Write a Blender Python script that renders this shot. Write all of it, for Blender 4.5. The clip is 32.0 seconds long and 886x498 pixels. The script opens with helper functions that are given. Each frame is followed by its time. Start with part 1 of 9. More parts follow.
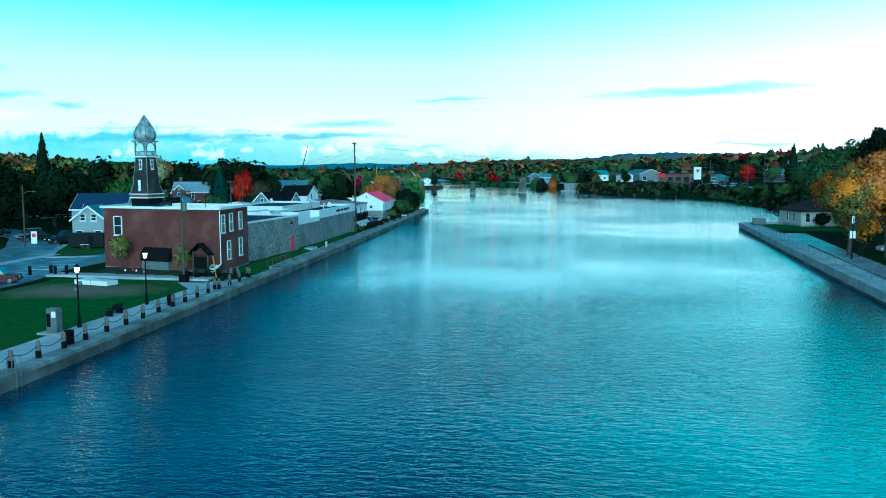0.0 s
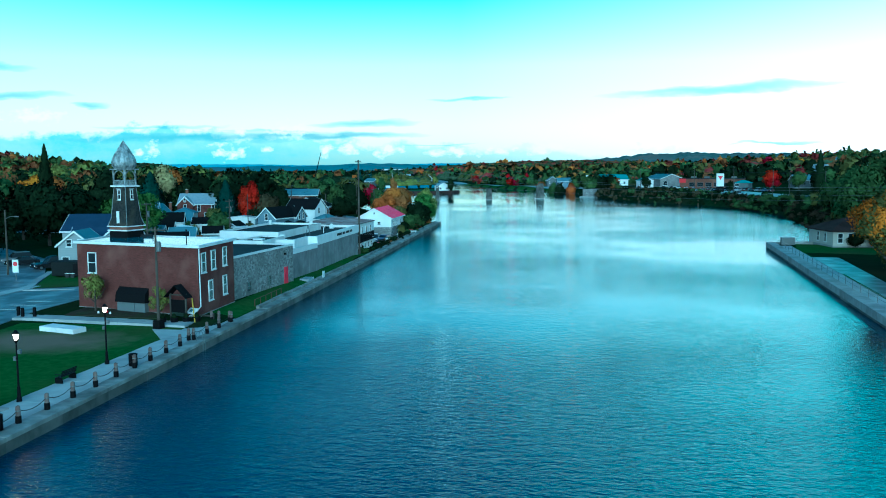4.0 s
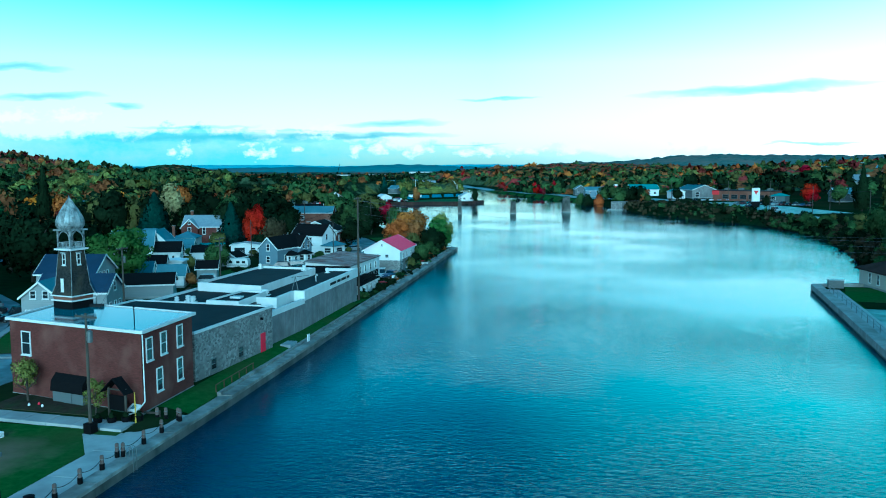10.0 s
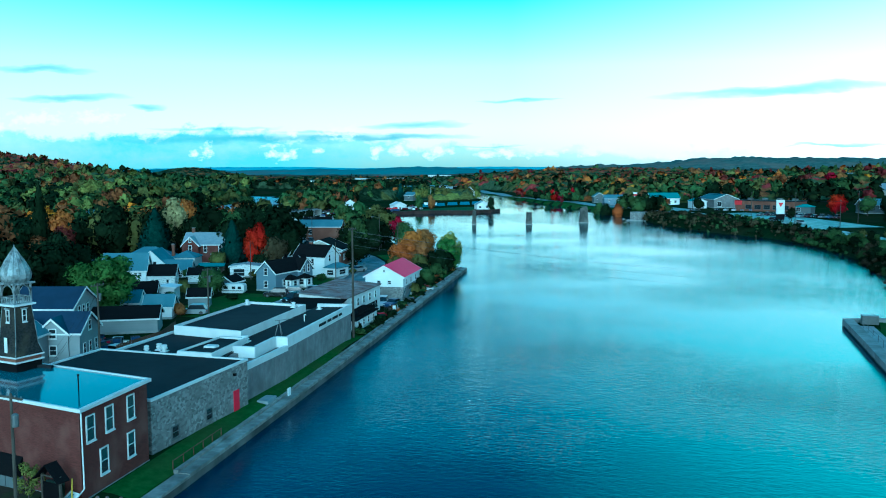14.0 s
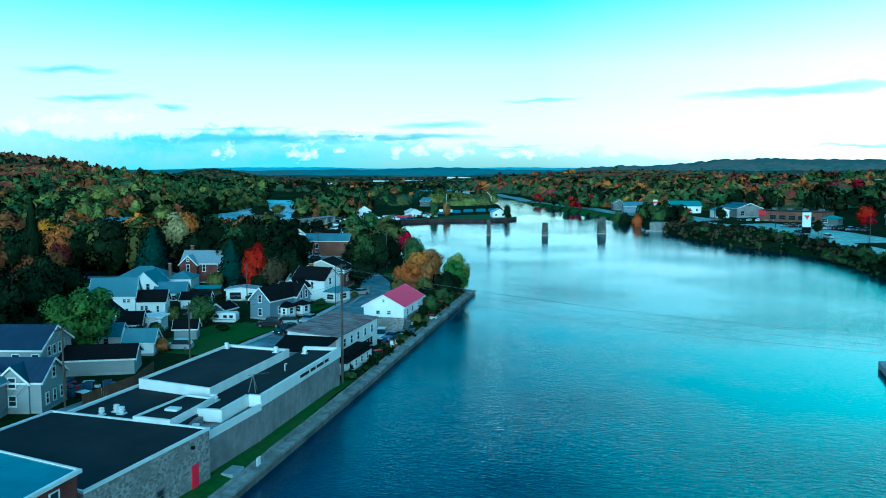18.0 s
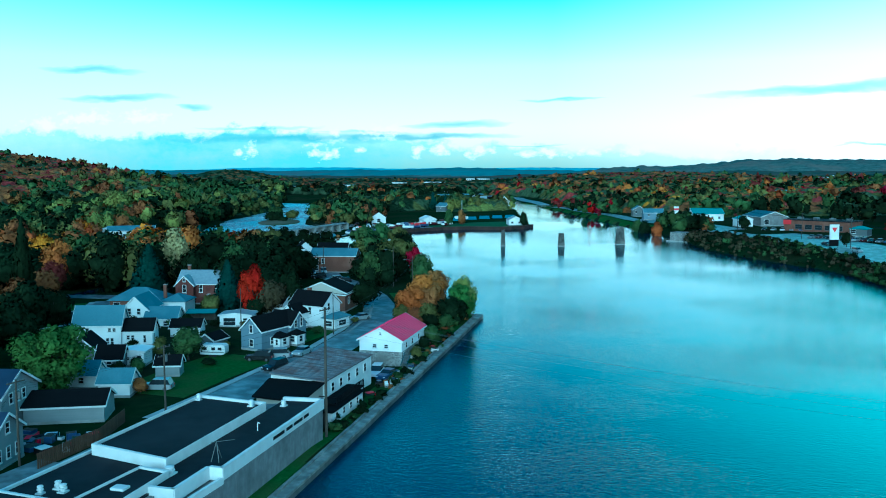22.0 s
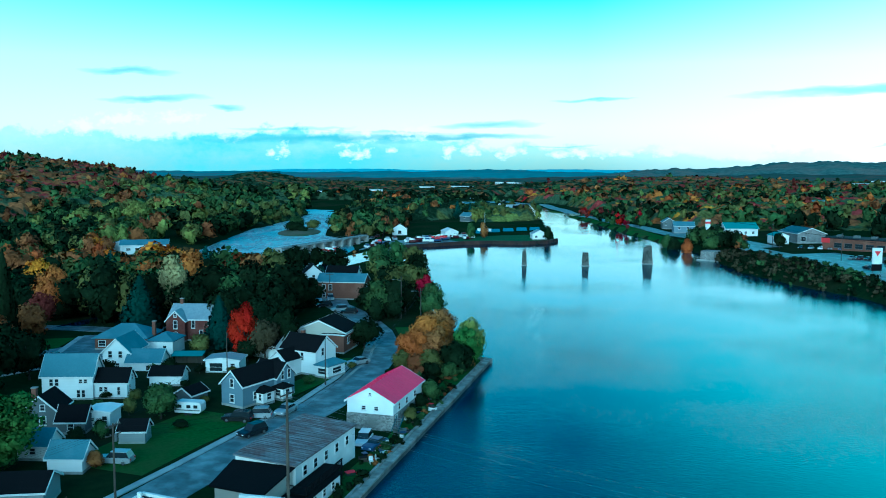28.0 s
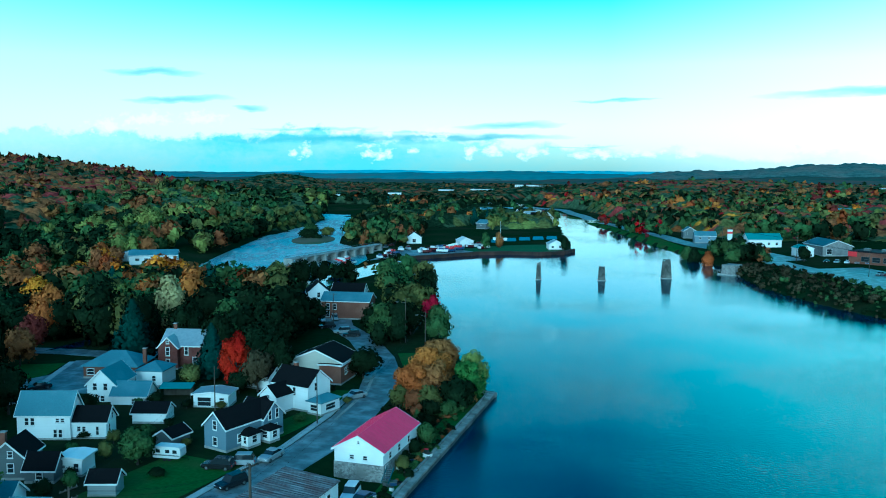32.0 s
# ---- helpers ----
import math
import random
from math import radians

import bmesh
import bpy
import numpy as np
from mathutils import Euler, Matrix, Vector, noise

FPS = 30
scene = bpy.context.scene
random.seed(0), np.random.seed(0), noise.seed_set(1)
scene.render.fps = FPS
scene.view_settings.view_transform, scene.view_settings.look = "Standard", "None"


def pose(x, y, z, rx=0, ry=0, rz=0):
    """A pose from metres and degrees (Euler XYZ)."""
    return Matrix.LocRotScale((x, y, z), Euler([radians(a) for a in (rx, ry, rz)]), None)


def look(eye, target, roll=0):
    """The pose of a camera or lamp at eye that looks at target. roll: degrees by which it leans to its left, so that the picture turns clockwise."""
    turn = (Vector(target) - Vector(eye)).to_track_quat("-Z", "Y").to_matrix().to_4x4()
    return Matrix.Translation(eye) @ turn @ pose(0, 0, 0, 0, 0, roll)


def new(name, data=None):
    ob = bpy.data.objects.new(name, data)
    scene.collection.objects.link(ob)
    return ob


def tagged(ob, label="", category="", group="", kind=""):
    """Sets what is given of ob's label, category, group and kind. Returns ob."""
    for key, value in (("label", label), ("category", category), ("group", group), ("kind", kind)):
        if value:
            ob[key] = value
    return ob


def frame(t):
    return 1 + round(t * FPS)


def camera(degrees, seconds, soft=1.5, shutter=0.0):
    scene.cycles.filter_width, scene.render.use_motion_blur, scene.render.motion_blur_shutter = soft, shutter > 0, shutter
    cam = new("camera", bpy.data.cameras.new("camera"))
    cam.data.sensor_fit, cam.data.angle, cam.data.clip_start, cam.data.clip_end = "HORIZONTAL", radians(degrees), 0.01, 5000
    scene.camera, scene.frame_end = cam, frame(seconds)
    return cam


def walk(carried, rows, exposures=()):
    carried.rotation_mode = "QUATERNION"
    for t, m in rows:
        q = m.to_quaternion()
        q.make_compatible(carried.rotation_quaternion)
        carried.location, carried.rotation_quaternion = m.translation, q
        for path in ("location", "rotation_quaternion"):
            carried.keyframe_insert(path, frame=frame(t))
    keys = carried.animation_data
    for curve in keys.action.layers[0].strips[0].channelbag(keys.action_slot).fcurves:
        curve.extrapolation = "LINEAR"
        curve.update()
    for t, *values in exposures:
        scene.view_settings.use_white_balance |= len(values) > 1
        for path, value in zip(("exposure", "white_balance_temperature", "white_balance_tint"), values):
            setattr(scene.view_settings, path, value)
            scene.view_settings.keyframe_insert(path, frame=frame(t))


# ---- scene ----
cam = camera(56.0, 32.0, soft=1.0)
PATH = [
    (0, (34.1, -81.863, 11.153), (33.84, -79.89, 10.962), -0.2),
    (3, (34.674, -75.764, 13.512), (34.379, -73.795, 13.32), -0.25),
    (6, (35.111, -68.852, 16.324), (34.783, -66.889, 16.131), -0.25),
    (9, (35.703, -61.83, 19.201), (35.339, -59.873, 19.008), -0.2),
    (11, (36.074, -57.23, 20.874), (35.689, -55.276, 20.683), -0.1),
    (13, (36.508, -52.427, 22.783), (36.099, -50.478, 22.594), -0.1),
    (17, (37.405, -42.319, 26.787), (36.949, -40.381, 26.599), 0.05),
    (19, (37.653, -36.859, 28.896), (37.173, -34.927, 28.707), 0.05),
    (23, (38.456, -26.388, 32.877), (37.928, -24.469, 32.687), 0.05),
    (25.5, (38.85, -19.786, 35.49), (38.291, -17.875, 35.3), 0.1),
    (28, (39.109, -13.443, 38.129), (38.523, -11.54, 37.94), 0.2),
    (32, (39.836, -3.513, 42.45), (39.202, -1.626, 42.262), 0.3),
]
walk(cam, [(t, look(eye, target, roll)) for t, eye, target, roll in PATH],
     exposures=[(0, 1.25, 4500, -18), (32, 1.25, 4500, -18)])

# ---- world and light ----
world = bpy.data.worlds.new("dusk_sky")
scene.world = world
world.use_nodes = True
wn, wl = world.node_tree.nodes, world.node_tree.links
wn.clear()


def wmath(op, a, b=None, c=None, clamp=False):
    n = wn.new("ShaderNodeMath")
    n.operation, n.use_clamp = op, clamp
    for i, v in enumerate((a, b, c)):
        if v is None:
            continue
        if isinstance(v, (int, float)):
            n.inputs[i].default_value = v
        else:
            wl.new(v, n.inputs[i])
    return n.outputs[0]


def wmix(f, a, b, mode="MIX"):
    n = wn.new("ShaderNodeMix")
    n.data_type, n.blend_type = "RGBA", mode
    for i, v in ((0, f), (6, a), (7, b)):
        if isinstance(v, (int, float)):
            n.inputs[i].default_value = v
        elif isinstance(v, tuple):
            n.inputs[i].default_value = (*v, 1)
        else:
            wl.new(v, n.inputs[i])
    return n.outputs[2]


def wramp(f, stops):
    n = wn.new("ShaderNodeValToRGB")
    while len(n.color_ramp.elements) < len(stops):
        n.color_ramp.elements.new(0.5)
    for e, (p, c) in zip(n.color_ramp.elements, stops):
        e.position, e.color = p, (*c, 1)
    wl.new(f, n.inputs[0])
    return n.outputs[0]


coord = wn.new("ShaderNodeTexCoord").outputs["Generated"]
sep = wn.new("ShaderNodeSeparateXYZ")
wl.new(coord, sep.inputs[0])
sky = wn.new("ShaderNodeTexSky")
sky.sky_type, sky.sun_disc = "NISHITA", False
SUN_ELEV, SUN_AZ = radians(13), radians(173)  # low, behind the camera
sky.sun_elevation, sky.sun_rotation = SUN_ELEV, SUN_AZ
sky.air_density, sky.dust_density, sky.ozone_density = 1.0, 1.2, 2.0
elev = sep.outputs[2]
ahead = wmath("MAXIMUM", sep.outputs[1], 0.05)
u = wmath("DIVIDE", sep.outputs[0], ahead)
v = wmath("DIVIDE", elev, ahead)
uv = wn.new("ShaderNodeCombineXYZ")
wl.new(u, uv.inputs[0]), wl.new(wmath("MULTIPLY", v, 4.0), uv.inputs[1])
wav = wn.new("ShaderNodeTexNoise")
wav.inputs["Scale"].default_value, wav.inputs["Detail"].default_value = 14, 5
wl.new(uv.outputs[0], wav.inputs["Vector"])
puff = wn.new("ShaderNodeTexNoise")
puff.inputs["Scale"].default_value, puff.inputs["Detail"].default_value = 34, 5
wl.new(uv.outputs[0], puff.inputs["Vector"])
vw = wmath("ADD", v, wmath("MULTIPLY", wmath("SUBTRACT", wav.outputs[0], 0.5), 0.02))
roll = wn.new("ShaderNodeTexNoise")
roll.inputs["Scale"].default_value, roll.inputs["Detail"].default_value = 5.5, 7
wl.new(uv.outputs[0], roll.inputs["Vector"])
billow = wmath("SUBTRACT", roll.outputs[0], 0.5)
fray = wmath("SUBTRACT", puff.outputs[0], 0.5)


def cloud(u0, v0, a, b, tilt=0.0, soft=0.9, ragged=0.0):
    """A soft-edged flat cloud round the direction (u0, v0)."""
    du = wmath("SUBTRACT", wmath("ADD", u, wmath("MULTIPLY", fray, ragged * 2.0)) if ragged else u, u0)
    dv = wmath("SUBTRACT", wmath("SUBTRACT", wmath("ADD", vw, wmath("MULTIPLY", fray, ragged)) if ragged else vw, v0), wmath("MULTIPLY", du, tilt))
    r = wmath("ADD", wmath("POWER", wmath("ABSOLUTE", wmath("DIVIDE", du, a)), 2.0), wmath("POWER", wmath("ABSOLUTE", wmath("DIVIDE", dv, b)), 2.0))
    return wmath("MULTIPLY", wmath("SUBTRACT", 1.0, r, clamp=True), soft, clamp=True)


def union(masks):
    m = masks[0]
    for k in masks[1:]:
        m = wmath("MAXIMUM", m, k)
    return m


streaks = union([cloud(-0.253, 0.055, 0.075, 0.0055), cloud(-0.285, 0.041, 0.12, 0.004), cloud(0.17, 0.089, 0.15, 0.006, 0.045),
                 cloud(-0.613, 0.085, 0.03, 0.004), cloud(-0.77, 0.136, 0.09, 0.006, -0.06), cloud(-0.73, 0.097, 0.1, 0.006, 0.0),
                 cloud(-0.123, 0.0815, 0.055, 0.0025), cloud(0.23, 0.027, 0.06, 0.002)])
# a bank of grey cloud: its top falls from the left to the right, with a billowing edge
fine = wn.new("ShaderNodeTexNoise")
fine.inputs["Scale"].default_value, fine.inputs["Detail"].default_value, fine.inputs["Roughness"].default_value = 62, 5, 0.62
iso = wn.new("ShaderNodeCombineXYZ")
wl.new(u, iso.inputs[0]), wl.new(wmath("MULTIPLY", v, 1.5), iso.inputs[1])
wl.new(iso.outputs[0], fine.inputs["Vector"])
curl = wmath("SUBTRACT", fine.outputs[0], 0.5)
lobe = wn.new("ShaderNodeTexVoronoi")
lobe.feature, lobe.inputs["Scale"].default_value = "SMOOTH_F1", 26
wl.new(iso.outputs[0], lobe.inputs["Vector"])
heads = wmath("SUBTRACT", 0.42, lobe.outputs["Distance"])
crest = wramp(wmath("ADD", u, 0.95), [(0.0, (0.60,) * 3), (0.10, (0.56,) * 3), (0.22, (0.46,) * 3), (0.33, (0.54,) * 3), (0.43, (0.54,) * 3), (0.52, (0.47,) * 3), (0.60, (0.40,) * 3),
                                      (0.71, (0.34,) * 3), (0.80, (0.29,) * 3), (0.92, (0.26,) * 3), (1.0, (0.2,) * 3)])
top = wmath("ADD", wmath("MULTIPLY", crest, 0.1), wmath("ADD", wmath("MULTIPLY", curl, 0.024), wmath("MULTIPLY", heads, 0.022)))
rim = wmath("MULTIPLY", wmath("SUBTRACT", top, v), 130.0, clamp=True)
thick = wramp(wmath("ADD", u, 0.95), [(0.0, (0.5,) * 3), (0.15, (0.62,) * 3), (0.28, (0.92,) * 3), (0.5, (0.95,) * 3), (0.62, (0.72,) * 3), (0.75, (0.5,) * 3), (0.9, (0.42,) * 3), (1.0, (0.34,) * 3)])
thick = wmath("MULTIPLY", thick, wmath("MULTIPLY", wmath("SUBTRACT", 0.17, u), 8.0, clamp=True))
bank = wmath("MULTIPLY", rim, wmath("MULTIPLY", thick, wmath("ADD", 0.95, wmath("ADD", wmath("MULTIPLY", billow, 0.9), wmath("MULTIPLY", curl, 0.45)))), clamp=True)
shelf_ = union([cloud(-0.44, 0.0405, 0.24, 0.0065, 0.0, 1.0), cloud(-0.52, 0.0535, 0.10, 0.003, 0.0, 0.7), cloud(-0.36, 0.046, 0.09, 0.003, -0.03, 0.8), cloud(-0.16, 0.030, 0.05, 0.0016, 0.0, 0.6)])


def puff_head(u0, v0, a, b):
    """A ragged sunlit cumulus head."""
    du, dv = wmath("DIVIDE", wmath("SUBTRACT", u, u0), a), wmath("DIVIDE", wmath("SUBTRACT", v, v0), b)
    r = wmath("SQRT", wmath("ADD", wmath("MULTIPLY", du, du), wmath("MULTIPLY", dv, dv)))
    return wmath("MULTIPLY", wmath("ADD", wmath("SUBTRACT", 0.95, r), wmath("MULTIPLY", curl, 4.2)), 1.2, clamp=True)


puffs = union([puff_head(*q) for q in (
    (-0.547, 0.0215, 0.010, 0.007), (-0.531, 0.0255, 0.010, 0.009), (-0.440, 0.0305, 0.018, 0.004), (-0.428, 0.0205, 0.024, 0.009), (-0.378, 0.0235, 0.008, 0.007), (-0.302, 0.0235, 0.010, 0.008), (-0.272, 0.024, 0.014, 0.010),
    (-0.222, 0.0215, 0.018, 0.009), (-0.408, 0.0475, 0.010, 0.005), (-0.345, 0.048, 0.030, 0.010), (-0.145, 0.020, 0.034, 0.007), (-0.09, 0.0225, 0.03, 0.007), (-0.03, 0.0235, 0.05, 0.008), (0.06, 0.015, 0.03, 0.006),
    (-0.78, 0.070, 0.05, 0.012), (-0.69, 0.070, 0.05, 0.011), (-0.85, 0.062, 0.04, 0.012))])
tint = wramp(elev, [(0.0, (0.98, 0.93, 0.98)), (0.05, (1.03, 0.92, 0.95)), (0.12, (1.0, 0.94, 0.93)), (0.2, (0.40, 0.88, 0.79)), (0.31, (0.09, 0.50, 0.50)), (0.5, (0.025, 0.14, 0.27)), (0.7, (0.10, 0.52, 0.68)), (1.0, (0.26, 1.2, 1.35))])
clear = wmix(1.0, sky.outputs[0], tint, "MULTIPLY")
side = wmath("MULTIPLY", wmath("SUBTRACT", wmath("ABSOLUTE", wmath("ADD", u, 0.25)), 0.12), 1.1, clamp=True)
side = wmath("MULTIPLY", side, wmath("SUBTRACT", 1.0, wmath("MULTIPLY", elev, 3.4), clamp=True))
clear = wmix(wmath("MULTIPLY", side, 0.5), clear, (4.2, 4.0, 4.1))
# thin bright cloud higher up to the right, cooler with height
glow = wmath("MULTIPLY", wmath("ADD", wmath("MULTIPLY", u, 1.5), 0.2, clamp=True), wmath("SUBTRACT", 1.0, wmath("MULTIPLY", elev, 0.6), clamp=True))
glow = wmath("MULTIPLY", glow, wmath("MULTIPLY", wmath("SUBTRACT", sep.outputs[1], 0.70), 5.0, clamp=True))
veil = wramp(elev, [(0.0, (8.0, 7.2, 7.2)), (0.12, (7.6, 7.4, 7.4)), (0.25, (4.0, 15.0, 14.0)), (1.0, (1.2, 11.0, 11.5))])
clear = wmix(wmath("MULTIPLY", glow, 0.95), clear, veil)
# the sky is brightest where the sun has gone down, behind the camera
dusk = wmath("MULTIPLY", wmath("MULTIPLY", sep.outputs[1], -1.6, clamp=True), wmath("SUBTRACT", 1.0, wmath("MULTIPLY", elev, 0.9), clamp=True))
clear = wmix(wmath("MULTIPLY", dusk, 0.8), clear, (4.2, 5.4, 5.7))
grey = wmix(wmath("MULTIPLY", bank, 0.95), clear, (0.95, 2.75, 2.75))
grey = wmix(wmath("MULTIPLY", shelf_, 0.7), grey, (0.55, 1.95, 2.2))
grey = wmix(wmath("MULTIPLY", streaks, 0.75), grey, (0.6, 1.9, 2.2))
lit = wmix(wmath("MULTIPLY", puffs, 0.85), grey, (5.0, 4.7, 4.8))
bg = wn.new("ShaderNodeBackground")
wl.new(lit, bg.inputs[0])
bg.inputs[1].default_value = 0.12
wout = wn.new("ShaderNodeOutputWorld")
wl.new(bg.outputs[0], wout.inputs[0])

sun = new("sun", bpy.data.lights.new("sun", "SUN"))
sun.data.energy, sun.data.angle, sun.data.color = 1.12, radians(40), (0.77, 0.96, 1.0)
sun.matrix_world = look((0, 0, 0), (-math.sin(SUN_AZ) * math.cos(SUN_ELEV), -math.cos(SUN_AZ) * math.cos(SUN_ELEV), -math.sin(SUN_ELEV)))


# ---- materials ----
def material(name, c1, c2=None, scale=1.0, rough=0.8, bump=0.2, c3=None, big=0.15, metal=0.0, spec=0.25, tex="noise", dist=0.02, stretch=(1, 1, 1), obj_var=0.0, island=0.0):
    """Two-scale procedural surface: grain between c1 and c2, wide stains towards c3, fine relief."""
    m = bpy.data.materials.new(name)
    m.use_nodes = True
    nt = m.node_tree
    b = nt.nodes["Principled BSDF"]
    b.inputs["Roughness"].default_value, b.inputs["Metallic"].default_value, b.inputs["Specular IOR Level"].default_value = rough, metal, spec
    c2 = c2 or tuple(x * 0.75 for x in c1)
    c3 = c3 or tuple(x * 0.8 for x in c1)
    tc = nt.nodes.new("ShaderNodeTexCoord")
    mp = nt.nodes.new("ShaderNodeMapping")
    mp.inputs["Scale"].default_value = stretch
    nt.links.new(tc.outputs["Object"], mp.inputs[0])
    if tex == "brick":
        t = nt.nodes.new("ShaderNodeTexBrick")
        t.inputs["Color1"].default_value, t.inputs["Color2"].default_value = (*c1, 1), (*c2, 1)
        t.inputs["Mortar"].default_value = (*c3, 1)
        t.inputs["Scale"].default_value = scale
        col, h = t.outputs["Color"], t.outputs["Fac"]
    elif tex == "voronoi":
        t = nt.nodes.new("ShaderNodeTexVoronoi")
        t.inputs["Scale"].default_value = scale
        nt.links.new(mp.outputs[0], t.inputs["Vector"])
        r = nt.nodes.new("ShaderNodeMix")
        r.data_type = "RGBA"
        sp = nt.nodes.new("ShaderNodeSeparateColor")
        nt.links.new(t.outputs["Color"], sp.inputs[0])
        nt.links.new(sp.outputs[0], r.inputs[0])
        r.inputs[6].default_value, r.inputs[7].default_value = (*c1, 1), (*c2, 1)
        col, h = r.outputs[2], t.outputs["Distance"]
    else:
        t = nt.nodes.new("ShaderNodeTexNoise")
        t.inputs["Scale"].default_value, t.inputs["Detail"].default_value, t.inputs["Roughness"].default_value = scale, 5, 0.6
        nt.links.new(mp.outputs[0], t.inputs["Vector"])
        r = nt.nodes.new("ShaderNodeValToRGB")
        r.color_ramp.elements[0].position, r.color_ramp.elements[1].position = 0.32, 0.68
        r.color_ramp.elements[0].color, r.color_ramp.elements[1].color = (*c1, 1), (*c2, 1)
        nt.links.new(t.outputs[0], r.inputs[0])
        col, h = r.outputs[0], t.outputs[0]
    st = nt.nodes.new("ShaderNodeTexNoise")
    st.inputs["Scale"].default_value, st.inputs["Detail"].default_value = big, 4
    nt.links.new(tc.outputs["Object"], st.inputs["Vector"])
    sr = nt.nodes.new("ShaderNodeValToRGB")
    sr.color_ramp.elements[0].position, sr.color_ramp.elements[1].position = 0.45, 0.72
    nt.links.new(st.outputs[0], sr.inputs[0])
    mx = nt.nodes.new("ShaderNodeMix")
    mx.data_type = "RGBA"
    nt.links.new(sr.outputs[0], mx.inputs[0])
    nt.links.new(col, mx.inputs[6])
    mx.inputs[7].default_value = (*c3, 1)
    out = mx.outputs[2]
    if obj_var or island:
        src = nt.nodes.new("ShaderNodeObjectInfo").outputs["Random"] if obj_var else nt.nodes.new("ShaderNodeNewGeometry").outputs["Random Per Island"]
        k = obj_var or island
        mr = nt.nodes.new("ShaderNodeMapRange")
        mr.inputs[3].default_value, mr.inputs[4].default_value = 1 - k, 1 + k
        nt.links.new(src, mr.inputs[0])
        hs = nt.nodes.new("ShaderNodeHueSaturation")
        nt.links.new(mr.outputs[0], hs.inputs["Value"])
        nt.links.new(out, hs.inputs["Color"])
        out = hs.outputs[0]
    nt.links.new(out, b.inputs["Base Color"])
    if bump:
        bp = nt.nodes.new("ShaderNodeBump")
        bp.inputs["Strength"].default_value, bp.inputs["Distance"].default_value = bump, dist
        nt.links.new(h, bp.inputs["Height"])
        nt.links.new(bp.outputs[0], b.inputs["Normal"])
    return m


def foliage(name, c1, c2, c3):
    """Leaves: colour by clump, by tree and by stand."""
    m = bpy.data.materials.new(name)
    m.use_nodes = True
    nt = m.node_tree
    b = nt.nodes["Principled BSDF"]
    geo = nt.nodes.new("ShaderNodeNewGeometry")
    r = nt.nodes.new("ShaderNodeValToRGB")
    r.color_ramp.elements.new(0.5)
    for e, (p, c) in zip(r.color_ramp.elements, ((0.0, [0.25 * x + 0.75 * y for x, y in zip(c1, c2)]), (0.55, c2), (1.0, [0.75 * x + 0.25 * y for x, y in zip(c2, c3)]))):
        e.position, e.color = p, (*c, 1)
    nt.links.new(geo.outputs["Random Per Island"], r.inputs[0])
    hs = nt.nodes.new("ShaderNodeHueSaturation")
    fac = None
    for scale, lo, hi in ((0.045, 0.7, 1.3), (0.16, 0.72, 1.28), (0.8, 0.85, 1.15)):
        n = nt.nodes.new("ShaderNodeTexNoise")
        n.inputs["Scale"].default_value, n.inputs["Detail"].default_value = scale, 1
        nt.links.new(geo.outputs["Position"], n.inputs["Vector"])
        mr = nt.nodes.new("ShaderNodeMapRange")
        mr.inputs[1].default_value, mr.inputs[2].default_value, mr.inputs[3].default_value, mr.inputs[4].default_value = 0.3, 0.7, lo, hi
        nt.links.new(n.outputs[0], mr.inputs[0])
        if fac is None:
            fac = mr.outputs[0]
            hue = nt.nodes.new("ShaderNodeMapRange")
            hue.inputs[1].default_value, hue.inputs[2].default_value, hue.inputs[3].default_value, hue.inputs[4].default_value = 0.3, 0.7, 0.485, 0.515
            nt.links.new(n.outputs[0], hue.inputs[0])
            nt.links.new(hue.outputs[0], hs.inputs["Hue"])
        else:
            mm = nt.nodes.new("ShaderNodeMath")
            mm.operation = "MULTIPLY"
            nt.links.new(fac, mm.inputs[0]), nt.links.new(mr.outputs[0], mm.inputs[1])
            fac = mm.outputs[0]
    nt.links.new(fac, hs.inputs["Value"]), nt.links.new(r.outputs[0], hs.inputs["Color"])
    nt.links.new(hs.outputs[0], b.inputs["Base Color"])
    b.inputs["Roughness"].default_value, b.inputs["Specular IOR Level"].default_value = 1.0, 0.0
    return m


def plain(name, c, rough=0.5, metal=0.0, emit=None, power=0.0, spec=0.5):
    m = bpy.data.materials.new(name)
    m.use_nodes = True
    b = m.node_tree.nodes["Principled BSDF"]
    b.inputs["Base Color"].default_value, b.inputs["Roughness"].default_value, b.inputs["Metallic"].default_value = (*c, 1), rough, metal
    b.inputs["Specular IOR Level"].default_value = spec
    if emit:
        b.inputs["Emission Color"].default_value, b.inputs["Emission Strength"].default_value = (*emit, 1), power
    return m


